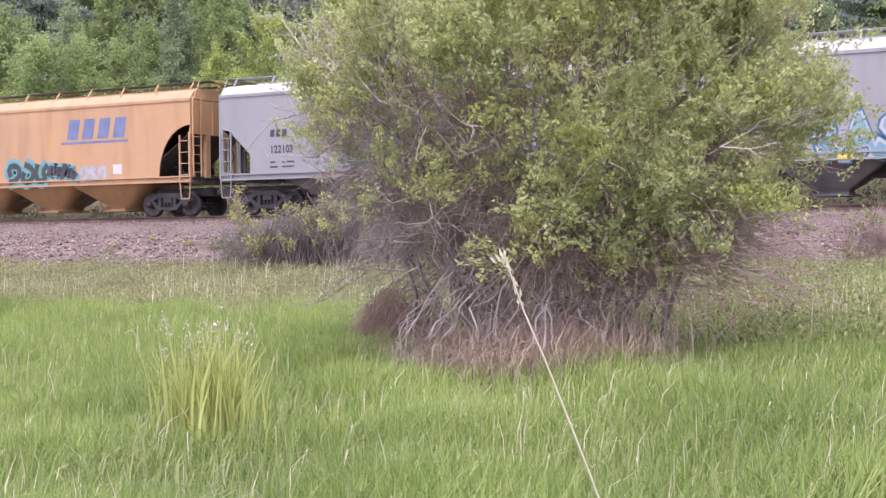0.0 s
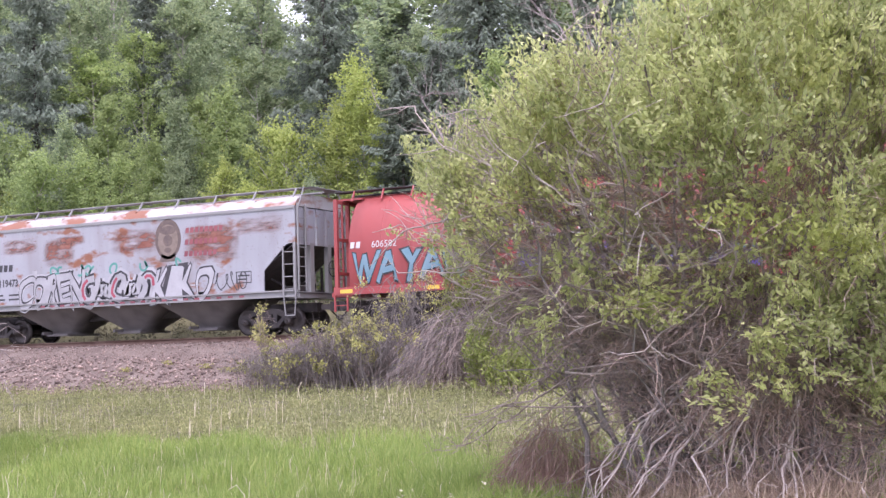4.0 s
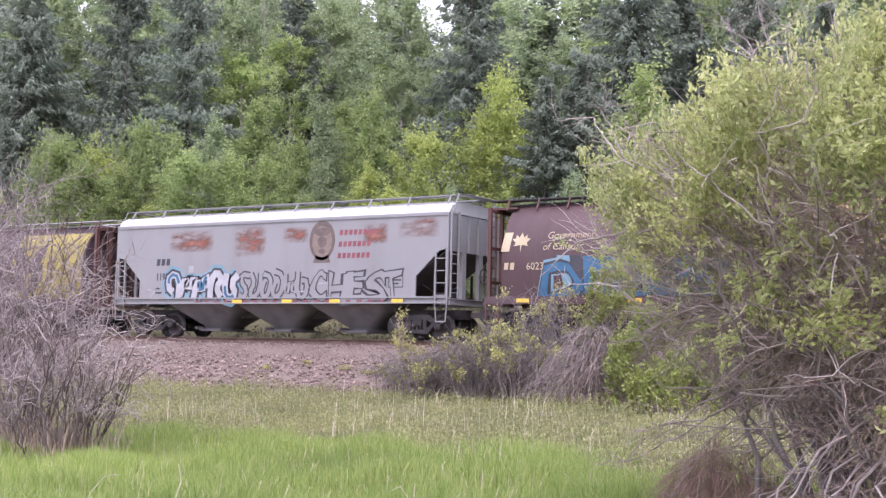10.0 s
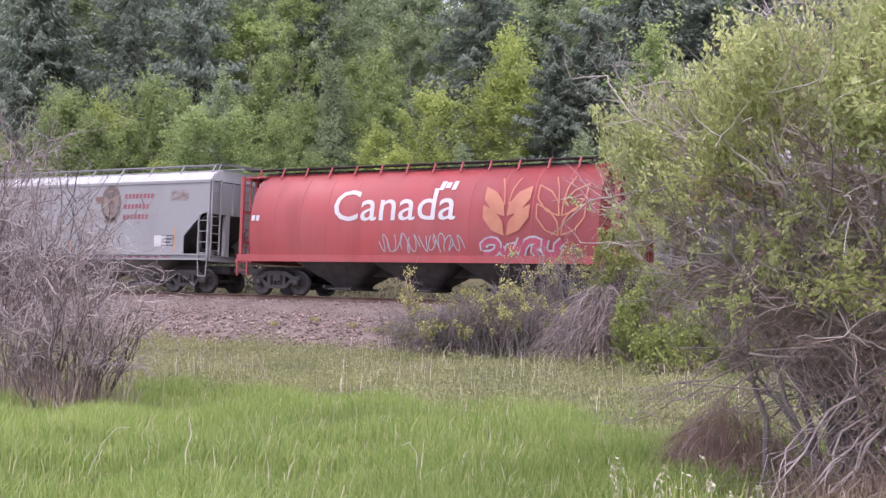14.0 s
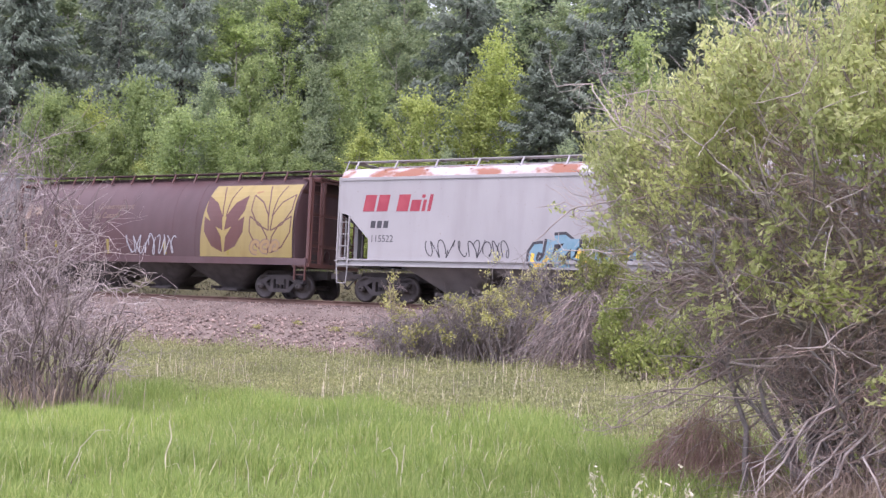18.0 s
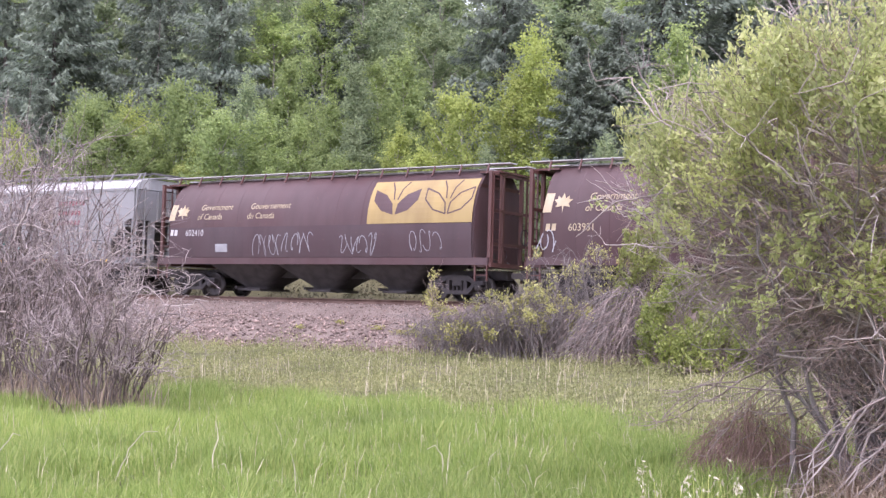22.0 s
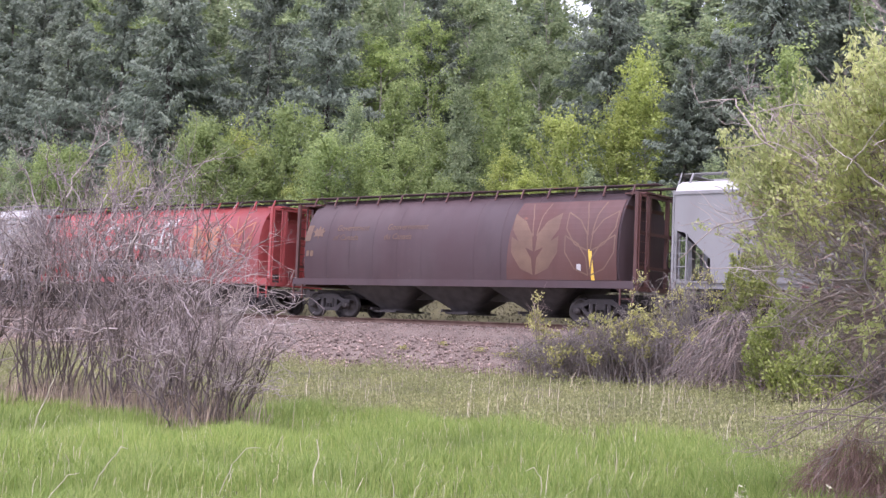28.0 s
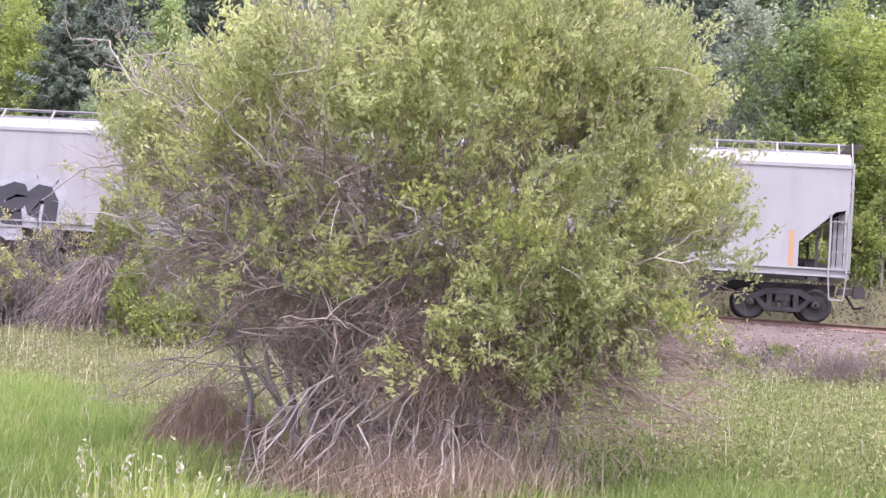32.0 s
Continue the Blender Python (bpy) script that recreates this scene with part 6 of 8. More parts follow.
    p[:, 2] = np.interp(p[:, 0], [-2.3, -1.0, 0.2, 1.4, 2.3], [3.3, 3.7, 4.15, 4.3, 3.7])
    pts = twig_part("leafy_shoot", p, np.array([0, 0, 1.0]) + rng.normal(size=p.shape) * 0.22, 0.5, 0.004, M_TWIG_DUSK, bush, rng, "upright shoots above the crown")
    lp, ld = along(pts, rng, 26, 0.0, 0.03)
    part("foliage", leaf_mesh("foliage", lp, ld, 0.055, 0.0235, M_WILLOW, rng), None, bush, "yellow-green leaves on the upright shoots")
    c = np.array([[2.35, -1.0, 1.75], [2.55, -0.9, 1.7], [2.15, -1.1, 1.85], [0.55, -1.75, 2.5], [0.85, -1.7, 2.4], [0.2, -1.8, 2.6], [1.1, -1.6, 2.3], [-0.4, -1.5, 2.0]])
    p = np.repeat(c, 150, 0)
    p = p + rng.normal(size=p.shape) * np.array([0.14, 0.1, 0.07])
    part("young_foliage", leaf_mesh("young_foliage", p, rng.normal(size=p.shape) + np.array([0, 0, 0.5]), 0.06, 0.028, M_YOUNG, rng), None, bush, "bright young leaves")
    # loose leafy sprigs hanging out of the bare lower half
    n = 26
    c = np.stack([rng.uniform(-1.5, 2.3, n), -1.0 - 0.5 * rng.random(n), rng.uniform(1.25, 2.3, n)], 1)
    c = c[c[:, 2] > 1.2 + 0.45 * np.maximum(0, -c[:, 0])]
    p = np.repeat(c, 9, 0) + rng.normal(size=(len(c) * 9, 3)) * np.array([0.13, 0.1, 0.08])
    pts = twig_part("leafy_shoot", p, rng.normal(size=p.shape) * 0.5 + np.array([0, -0.3, 0.5]), 0.2, 0.003, M_TWIG_DUSK, bush, rng, "loose low sprigs")
    lp, ld = along(pts, rng, 20, 0.0, 0.024)
    part("foliage", leaf_mesh("foliage", lp, ld, 0.06, 0.025, M_WILLOW, rng), None, bush, "yellow-green leaves on loose low sprigs")
    # dead grass and fine twigs round the foot
    n = 14000
    b = np.stack([rng.normal(size=n) * 0.48 + 0.15, -0.85 + rng.normal(size=n) * 0.34, np.full(n, g - 0.02)], 1)
    tagged(part("dead_skirt", blade_mesh("dead_skirt", b, rng.uniform(0.25, 0.95, n), 0.008, 1.2, M_BROWNGRASS, rng, 0.6), None, bush, "matted brown dead grass at the foot"), kind="stuff")
    n = 550
    p = np.stack([rng.normal(size=n) * 0.6 + 0.05, -0.4 + rng.normal(size=n) * 0.35, g + rng.uniform(0.1, 1.1, n)], 1)
    twig_part("dead_skirt", p, rng.normal(size=p.shape) * np.array([1, 0.7, 0.8]) + np.array([0, 0, -0.25]), 0.4, 0.003, M_TWIG_GREY, bush, rng, "fallen grey twigs at the foot", 0.6)
    n = 900
    p = np.stack([rng.normal(size=n) * 0.75 + 0.3, -0.75 + rng.normal(size=n) * 0.25, g + rng.uniform(0.5, 1.6, n)], 1)
    twig_part("low_twig", p, rng.normal(size=p.shape) * np.array([0.8, 0.5, 0.5]) + np.array([0, -0.2, -0.45]), 0.5, 0.0036, M_TWIG_BROWN, bush, rng, "brown drooping twigs under the crown", 0.6)
    n = 260
    p = np.stack([rng.uniform(0.6, 2.4, n), -0.5 + rng.normal(size=n) * 0.3, g + rng.uniform(0.75, 1.5, n)], 1)
    twig_part("low_twig", p, np.array([0.8, -0.1, -0.25]) + rng.normal(size=p.shape) * 0.4, 0.55, 0.0042, M_TWIG_DROOP, bush, rng, "fine brown twigs of the eastern skirt", 0.6)
    # rounded mound of hanging twigs under the arching branches
    n = 1700
    th = rng.uniform(0, 2 * np.pi, n)
    rr = 0.52 * np.sqrt(rng.random(n))
    p = np.stack([-1.75 + rr * np.cos(th) * 1.15, -0.1 + rr * np.sin(th), g + 1.0 - 1.6 * rr ** 2 - 0.45 * rng.random(n) + 0.1 * np.sin(th * 3)], 1)
    d = np.stack([np.cos(th) * rr * 1.1, np.sin(th) * rr * 1.1, -np.ones(n)], 1) + rng.normal(size=(n, 3)) * 0.36
    twig_part("drooping_twig", p, d, 0.5, 0.0028, M_TWIG_DROOP, bush, rng, "brown rounded mound of drooping twigs", 0.5)
    arch = []
    for k in range(13):
        a = np.array([rng.uniform(-1.2, -0.5), rng.uniform(-0.5, 0.2), rng.uniform(1.0, 1.4)])
        e = np.array([rng.uniform(-2.7, -1.9), rng.uniform(-0.7, 0.3), rng.uniform(0.4, 1.05)])
        w = wander(a, e, 10, rng, 0.5, rng.uniform(0.1, 0.4))
        arch.append((w, 0.008, 0.003))
        fork(arch, w, rng, 8, 0.35, 0.7, 0.0035, up=-0.1)
    tube_part("arching_branch", arch, 4, M_TWIG_DUSK, bush)
    # both flanks of the bush trail backwards, the western one further
    for ob in bush.children:
        me = ob.data
        v = np.empty(len(me.vertices) * 3, np.float32)
        me.vertices.foreach_get("co", v)
        v = v.reshape(-1, 3)
        x = v[:, 0].copy()
        v[:, 1] += 0.75 * (np.sqrt(x * x + 0.3) - 0.55)
        v[:, 0] = np.where(x < 0, x * 1.28, x * 0.92)
        v[:, 2] = np.where(v[:, 2] > 1.5, 1.5 + (v[:, 2] - 1.5) * (1 + 0.06 * np.abs(x)), v[:, 2])
        me.vertices.foreach_set("co", v.ravel())
        me.update()
    # the limbs that mark the western side: long pale crooked ones, a dark forked one, and thin trunks below
    def limb(name, key, y, r, mat, label, twigs, length):
        lines = []
        pts = [np.array([x, y - 0.1 * x, z]) for x, z in key]
        w = np.concatenate([wander(a, b, 6, rng, 0.22) for a, b in zip(pts, pts[1:])])
        lines.append((w, r, r * 0.4))
        fork(lines, w, rng, twigs, length, 0.8, r * 0.4, depth=2)
        tube_part(name, lines, 5, mat, bush, label)

    for key in (((-1.7, 3.47), (-2.56, 3.48), (-2.97, 3.81), (-3.15, 4.1), (-3.55, 4.11)), ((-1.98, 3.54), (-2.17, 3.61), (-2.48, 3.45), (-2.94, 3.5)), ((-1.6, 3.2), (-2.03, 3.32), (-2.4, 3.25)),
                ((-2.2, 2.98), (-2.83, 2.98), (-3.31, 2.92), (-3.77, 2.6)), ((-2.2, 2.8), (-2.72, 2.46), (-3.43, 2.51)), ((-1.24, 3.26), (-1.0, 3.09), (-0.93, 2.94), (-1.0, 2.7)), ((-1.7, 1.5), (-1.0, 1.46), (-0.4, 1.42))):
        limb("dead_branch", key, -0.35, 0.012, M_TWIG, "long crooked pale dead limb", 4, 0.28)
    for key in (((-1.43, 4.3), (-1.63, 4.65), (-1.85, 4.8)), ((-1.32, 4.3), (-1.47, 4.7), (-1.52, 4.9)), ((-2.9, 3.7), (-3.15, 4.2), (-3.0, 4.25))):
        limb("dead_branch", key, -0.2, 0.009, M_TWIG_GREY, "bare curled tip above the crown", 7, 0.3)
    limb("stem", ((-1.2, 1.9), (-1.49, 2.76), (-1.81, 3.55), (-1.94, 3.88), (-1.6, 4.35)), -0.6, 0.022, M_BARK, "dark forked limb in front of the crown", 6, 0.4)
    for key in (((-1.45, 1.62), (-2.12, 1.28), (-2.68, 0.96), (-3.14, 0.78)), ((-1.5, 1.6), (-2.39, 1.22), (-2.96, 1.1)), ((-1.4, 1.7), (-2.2, 1.4), (-2.9, 0.9)), ((-1.2, 1.6), (-1.9, 1.25), (-2.4, 0.7))):
        limb("arching_branch", key, 0.0, 0.010, M_TWIG_DUSK, "thin arching branch over the brown mound", 9, 0.32)
    for x in (-0.75, -0.95, -1.15):
        limb("stem", ((x + 0.25, 0.0), (x, 0.8), (x - 0.25, 1.5), (x - 0.3, 2.2)), 0.3, 0.026, M_BARK, "thin dark trunk", 3, 0.4)
    return bush


willow_bush()


def dead_shrub(x, y, rx, h, n, seed, lean=0.0, label="leafless grey-brown shrub with many tangled thin stems"):
    """Bare stems that fan from the ground, fork twice and end in crooked pale twigs."""
    rng = np.random.default_rng(seed)
    g = float(ground_z(x, y))
    ob = thing("dead_shrub", label, "shrub", pose(x, y, g), "leafless shrubs in the grass")
    stems, limbs, ends = [], [], []
    for k in range(n):
        u = rng.uniform(-1, 1)
        a = np.array([u * rx * 0.42 + rng.normal() * 0.06, rng.normal() * rx * 0.25, -0.1])
        e = np.array([a[0] * 1.5 + u * rx * 0.3 + rng.normal() * rx * 0.28 + lean, a[1] * 1.6 + rng.normal() * rx * 0.25, h * rng.uniform(0.45, 0.8) * (1 - 0.25 * abs(u))])
        w = wander(a, e, 11, rng, 0.4, 0.0)
        w[:, 0] += (np.linspace(0, 1, 11) ** 2 - np.linspace(0, 1, 11)) * (e[0] - a[0]) * 0.7
        stems.append((w, rng.uniform(0.012, 0.024), 0.008))
        ends.append(w)
        fork(stems, w, rng, 2, h * 0.28, 0.4, 0.009, up=0.3)
    # crooked pale limbs out of the upper stems, arching over to the sides
    for k in range(int(n * 1.3)):
        w0 = ends[rng.integers(len(ends))]
        a = w0[rng.integers(5, 11)]
        s = 1.0 if rng.random() < 0.55 else -0.8
        e = a + np.array([s * rx * rng.uniform(0.15, 0.75) + lean * 0.3, rng.normal() * rx * 0.3, h * rng.uniform(-0.05, 0.26)])
        e[2] = min(e[2], h * (1.02 - 0.16 * abs(e[0] - lean) / rx))
        w = wander(a, e, 11, rng, 0.75, rng.uniform(0.05, 0.5))
        limbs.append((w, rng.uniform(0.010, 0.014) + 0.0012 * h, 0.006))
        fork(limbs, w, rng, 4, h * 0.17, 0.75, 0.0078, depth=2, up=0.12)
    tube_part("stem", stems, 5, M_STEM_DARK, ob, "dark brown upright stems")
    tagged(tube_part("limb", limbs[::4], 4, M_TWIG, ob, "crooked pale grey limbs"), kind="stuff")
    tagged(tube_part("limb", limbs[1::4] + limbs[2::4] + limbs[3::4], 4, M_TWIG_GREY, ob, "crooked grey-brown limbs"), kind="stuff")
    src = np.concatenate([w for w, r0, r1 in limbs])
    m = int(130 * rx)
    p = src[rng.integers(0, len(src), m)]
    twig_part("twig", p, rng.normal(size=(m, 3)) * 0.8 + np.array([0.2, 0, 0.15]), 0.36, 0.0068, M_TWIG, ob, rng, "tangled thin pale twigs", 0.9)
    m = int(150 * rx)
    p = src[rng.integers(0, len(src), m)]
    twig_part("twig", p, rng.normal(size=(m, 3)) * 0.7 + np.array([0.1, 0, 0.1]), 0.34, 0.0055, M_TWIG_GREY, ob, rng, "tangled thin grey twigs", 0.9)
    src = np.concatenate([w for w, r0, r1 in stems])
    m = int(220 * rx)
    p = src[rng.integers(0, len(src), m)]
    twig_part("twig", p, np.array([0, 0, 0.9]) + rng.normal(size=(m, 3)) * 0.45, 0.42, 0.0055, M_TWIG_DUSK, ob, rng, "brown upright inner twigs", 0.5)
    m = int(620 * rx)
    b = np.stack([rng.normal(size=m) * rx * 0.42, rng.normal(size=m) * rx * 0.34, np.full(m, -0.02)], 1)
    part("dead_grass", blade_mesh("dead_grass", b, 0.2 + 0.8 * rng.random(m) ** 1.5, 0.011, 0.6, M_BROWNGRASS, rng), None, ob, "brown dead grass stalks")["kind"] = "stuff"


dead_shrub(-20.15, 16.3, 1.25, 2.9, 40, 31, 0.15)
dead_shrub(-21.9, 16.9, 1.4, 4.2, 34, 32, 0.3)
dead_shrub(-24.0, 17.5, 1.8, 6.4, 52, 33, 0.6, "tall leafless grey shrub with crooked pale limbs")
dead_shrub(-27.2, 18.0, 1.9, 6.8, 46, 34, 0.6, "tall leafless grey shrub with crooked pale limbs")
dead_shrub(-30.6, 17.6, 2.0, 6.2, 40, 35, 1.5, "leafless grey shrub leaning over the grass with crooked limbs")


def leafy_shrub(name, label, x, y, rx, ry, h, sprigs, mat, twig_mat, seed, per=26, size=0.075, low=0.1, dense=900, shoot=0.32):
    """A shrub of stems, a dark heart of fine twigs, and leafy sprigs in lumps on its outside."""
    rng = np.random.default_rng(seed)
    g = float(ground_z(x, y))
    ob = thing(name, label, "shrub", pose(x, y, g), "shrubs along the railway bank")
    stems = []
    for k in range(int(40 * rx) + 2):
        d = rng.normal(size=3)
        d[2] = abs(d[2]) + 0.25
        d /= np.linalg.norm(d)
        e = d * np.array([rx, ry, h]) * rng.uniform(0.6, 1.0)
        a = np.array([e[0] * 0.35 + rng.normal() * 0.12 * rx, e[1] * 0.3, -0.1])
        w = wander(a, e, 7, rng, 0.3, 0.08)
        stems.append((w, 0.016, 0.006))
        fork(stems, w, rng, 4, 0.6, 0.7, 0.008)
    tube_part("stem", stems, 4, twig_mat, ob)
    m = int(dense * rx) + 1
    q = rng.normal(size=(m, 3))
    q[:, 2] = np.abs(q[:, 2])
    q /= np.linalg.norm(q, axis=1)[:, None]
    p = q * np.array([rx, ry, h]) * rng.random((m, 1)) ** 0.6 * 0.92
    twig_part("twig", p, q * 0.6 + rng.normal(size=p.shape) * 0.5 + np.array([0, 0, 0.25]), 0.42, 0.0075, twig_mat, ob, rng, "", 0.5)
    if not sprigs:
        return ob
    q = rng.normal(size=(sprigs, 3))
    q[:, 2] = np.abs(q[:, 2]) * 1.1 + low
    q /= np.linalg.norm(q, axis=1)[:, None]
    lump = np.sin(q[:, 0] * rx * 3.3 + seed) * np.sin(q[:, 2] * h * 3.0 + seed * 2 + q[:, 1] * 3)
    k = lump > -0.35 + 0.4 * rng.normal(size=sprigs)
    q, lump = q[k], lump[k]
    p = q * np.array([rx, ry, h]) * (0.84 + 0.12 * lump + 0.08 * rng.random(len(q)))[:, None]
    pts = twig_part("sprig", p, q * 0.6 + rng.normal(size=p.shape) * 0.3 + np.array([0, 0, 0.9]), shoot, 0.006, twig_mat, ob, rng)
    lp, ld = along(pts, rng, per, 0.0, size * 0.42)
    part("foliage", leaf_mesh("foliage", lp, ld, size, size * 0.5, mat, rng), None, ob)
    return ob


def arching_shrub(name, label, x, y, rx, ry, h, n, tufts, mat, twig_mat, seed, size=0.09, per=34, lean=0.0):
    """A loose shrub of long stems that rise, lean out and droop, with tufts of leaves along their upper halves."""
    rng = np.random.default_rng(seed)
    ob = thing(name, label, "shrub", pose(x, y, float(ground_z(x, y))), "shrubs along the railway bank")
    stems, spots = [], []
    t = np.linspace(0, 1, 10)[:, None]
    for k in range(n):
        a = np.array([rng.normal() * rx * 0.35, rng.normal() * ry * 0.35, -0.1])
        th = rng.uniform(0, 2 * np.pi)
        d = np.array([np.cos(th) * rx * rng.uniform(0.4, 1.1) + lean * rx, np.sin(th) * ry * rng.uniform(0.4, 1.0), 0.0])
        top = h * rng.uniform(0.55, 1.1)
        w = a + d * t ** 1.3 + np.array([0, 0, 1.0]) * top * (np.sin(t * rng.uniform(1.7, 2.5)))
        w = w + np.cumsum(rng.normal(size=(10, 3)), 0) * 0.03
        stems.append((w, rng.uniform(0.010, 0.018), 0.006))
        fork(stems, w, rng, 5, 0.55, 0.6, 0.0075, up=0.15)
        spots.append(w[4:])
    tube_part("stem", stems, 4, twig_mat, ob, "arching grey-brown stems")
    spots = np.concatenate(spots)
    m = int(5 * n * (rx + 1))
    p = spots[rng.integers(0, len(spots), m)] * np.array([1, 1, 0.85]) + rng.normal(size=(m, 3)) * 0.06
    twig_part("twig", p, rng.normal(size=p.shape) * 0.7 + np.array([0, 0, 0.1]), 0.36, 0.006, twig_mat, ob, rng, "", 0.6)
    if tufts:
        c = spots[rng.integers(0, len(spots), tufts)] + rng.normal(size=(tufts, 3)) * 0.07
        c = np.repeat(c, 4, 0) + rng.normal(size=(tufts * 4, 3)) * 0.07
        pts = twig_part("sprig", c, rng.normal(size=c.shape) * 0.5 + np.array([0, 0, 0.8]), 0.2, 0.005, twig_mat, ob, rng)
        lp, ld = along(pts, rng, per // 4, 0.0, size * 0.4)
        part("foliage", leaf_mesh("foliage", lp, ld, size, size * 0.55, mat, rng), None, ob)
    return ob


def twig_heap(x, y, rx, ry, h, n, seed):
    """Bare twigs that droop from one crest to the ground on all sides."""
    rng = np.random.default_rng(seed)
    ob = thing("brown_shrub", "heap of drooping bare grey-brown twigs", "shrub", pose(x, y, float(ground_z(x, y))), "shrubs along the railway bank")
    lines = []
    t = np.linspace(0, 1, 9)[:, None]
    for k in range(n):
        top = np.array([0.3 * rx + rng.normal() * 0.22 * rx, rng.normal() * 0.2 * ry, h * rng.uniform(0.3, 1.0) ** 0.7])
        th = rng.uniform(0, 2 * np.pi)
        d = np.array([np.cos(th) * rx * rng.uniform(0.3, 1.5) - 0.55 * rx, np.sin(th) * ry, 0.0])
        w = top + d * t + np.array([0, 0, 1.0]) * (0.2 * h * t - (top[2] * rng.uniform(0.6, 1.0) + 0.2 * h) * t ** 1.3)
        w = w + np.cumsum(rng.normal(size=(9, 3)), 0) * 0.045
        lines.append((w, rng.uniform(0.007, 0.012), 0.005))
    tagged(tube_part("drooping_twig", lines[::2], 4, M_TWIG_DUSK, ob), kind="stuff")
    tagged(tube_part("drooping_twig", lines[1::2], 4, M_BARK, ob, "darker grey drooping twigs"), kind="stuff")


BUD = "low brown shrub with scattered yellow-green leaves on the bank"
arching_shrub("budding_shrub", BUD, -23.7, 32.8, 1.4, 0.9, 1.3, 80, 34, M_SHRUB_YEL, M_BARK, 41, 0.095, 30)
arching_shrub("budding_shrub", BUD, -22.1, 32.9, 1.3, 0.9, 1.75, 84, 62, M_SHRUB_YEL, M_BARK, 42, 0.1, 34)
arching_shrub("budding_shrub", BUD, -20.6, 32.8, 1.4, 0.8, 1.95, 84, 66, M_SHRUB_YEL, M_BARK, 58, 0.095, 34)
arching_shrub("budding_shrub", "sparse yellow-green sprig shrub on the gravel edge", -24.7, 33.5, 0.25, 0.2, 2.2, 7, 20, M_SHRUB_YEL, M_TWIG_DUSK, 43, 0.085, 30)
arching_shrub("budding_shrub", "taller brown shrub of bare arching twigs with a few leaves", -19.5, 33.6, 1.6, 0.8, 2.9, 50, 50, M_SHRUB_YEL, M_BARK, 53, 0.075, 20)
twig_heap(-18.0, 31.9, 1.25, 0.8, 2.2, 260, 44)
leafy_shrub("green_shrub", "leafy bright green shrub beside the bank", -15.8, 31.5, 1.2, 1.0, 2.7, 470, M_YOUNG_DEEP, M_TWIG_DUSK, 45, 30, 0.11, dense=500)
leafy_shrub("green_shrub", "low leafy bright green shrub beside the bank", -14.9, 30.9, 1.0, 0.8, 1.4, 290, M_YOUNG_DEEP, M_TWIG_DUSK, 56, 30, 0.11, dense=400)
leafy_shrub("green_shrub", "leafy bright green shrub beside the bank", -14.0, 32.2, 1.7, 1.2, 2.9, 520, M_YOUNG_DEEP, M_TWIG_DUSK, 46, 26, 0.1)
leafy_shrub("green_shrub", "tall leafy green shrub on the gravel edge", -18.0, 33.9, 1.1, 0.9, 3.6, 420, M_SHRUB, M_TWIG_DUSK, 47, 26, 0.1)
leafy_shrub("green_shrub", "leafy bright green shrub beside the bank", -11.6, 32.6, 1.7, 1.2, 2.6, 420, M_SHRUB, M_TWIG_DUSK, 48, 26, 0.1)
arching_shrub("brown_shrub", "brown shrub of bare drooping twigs behind the willow", -4.6, 31.8, 1.5, 0.8, 1.3, 60, 16, M_SCRUB, M_TWIG_BROWN, 59)
arching_shrub("brown_shrub", "dark leafless brush by the gravel", 2.2, 31.2, 1.6, 0.9, 1.1, 60, 30, M_SCRUB, M_TWIG_DUSK, 60)
leafy_shrub("green_shrub", "low green weeds on the gravel edge", -2.2, 33.0, 1.3, 0.5, 1.0, 170, M_SHRUB, M_TWIG_DUSK, 61, 26, 0.09, dense=150, shoot=0.2)
leafy_shrub("green_shrub", "low green weeds on the gravel edge", 1.2, 33.2, 1.4, 0.5, 0.8, 150, M_SHRUB, M_TWIG_DUSK, 62, 26, 0.09, dense=150, shoot=0.2)
leafy_shrub("green_shrub", "low green weeds on the gravel edge", 4.4, 33.0, 1.5, 0.5, 0.9, 150, M_SHRUB, M_TWIG_DUSK, 63, 26, 0.09, dense=150, shoot=0.2)
leafy_shrub("brown_shrub", "dark low shrub by the gravel", 0.6, 32.3, 1.9, 0.8, 0.9, 60, M_SCRUB, M_TWIG_DUSK, 49, 24)
leafy_shrub("brown_shrub", "dark low shrub by the gravel", -3.2, 32.8, 1.9, 0.8, 0.9, 50, M_SCRUB, M_TWIG_DUSK, 50, 24)
leafy_shrub("green_shrub", "low green weeds on the gravel edge", -0.6, 34.0, 0.8, 0.4, 0.5, 50, M_SHRUB, M_BARK, 51, 22, dense=60, shoot=0.15)


def gravel_weed(x, y, r, seed):
    rng = np.random.default_rng(seed)
    ob = thing("weed", "small green weed growing in the gravel", "weed", pose(x, y, float(ground_z(x, y))), "weeds in the gravel")
    n = int(500 * r)
    p = np.stack([rng.normal(size=n) * r * 0.5, rng.normal(size=n) * 0.08, 0.02 + 0.14 * rng.random(n)], 1)
    part("foliage", leaf_mesh("foliage", p, rng.normal(size=p.shape) + np.array([0, 0, 0.6]), 0.06, 0.03, M_SHRUB_YEL, rng), None, ob)


for k, (wx, wy, wr) in enumerate(((-26.3, 34.2, 0.7), (-27.6, 34.4, 0.25), (-29.3, 34.6, 0.2), (-30.8, 34.3, 0.22), (-25.3, 34.0, 0.3))):
    gravel_weed(wx, wy, wr, 300 + k)


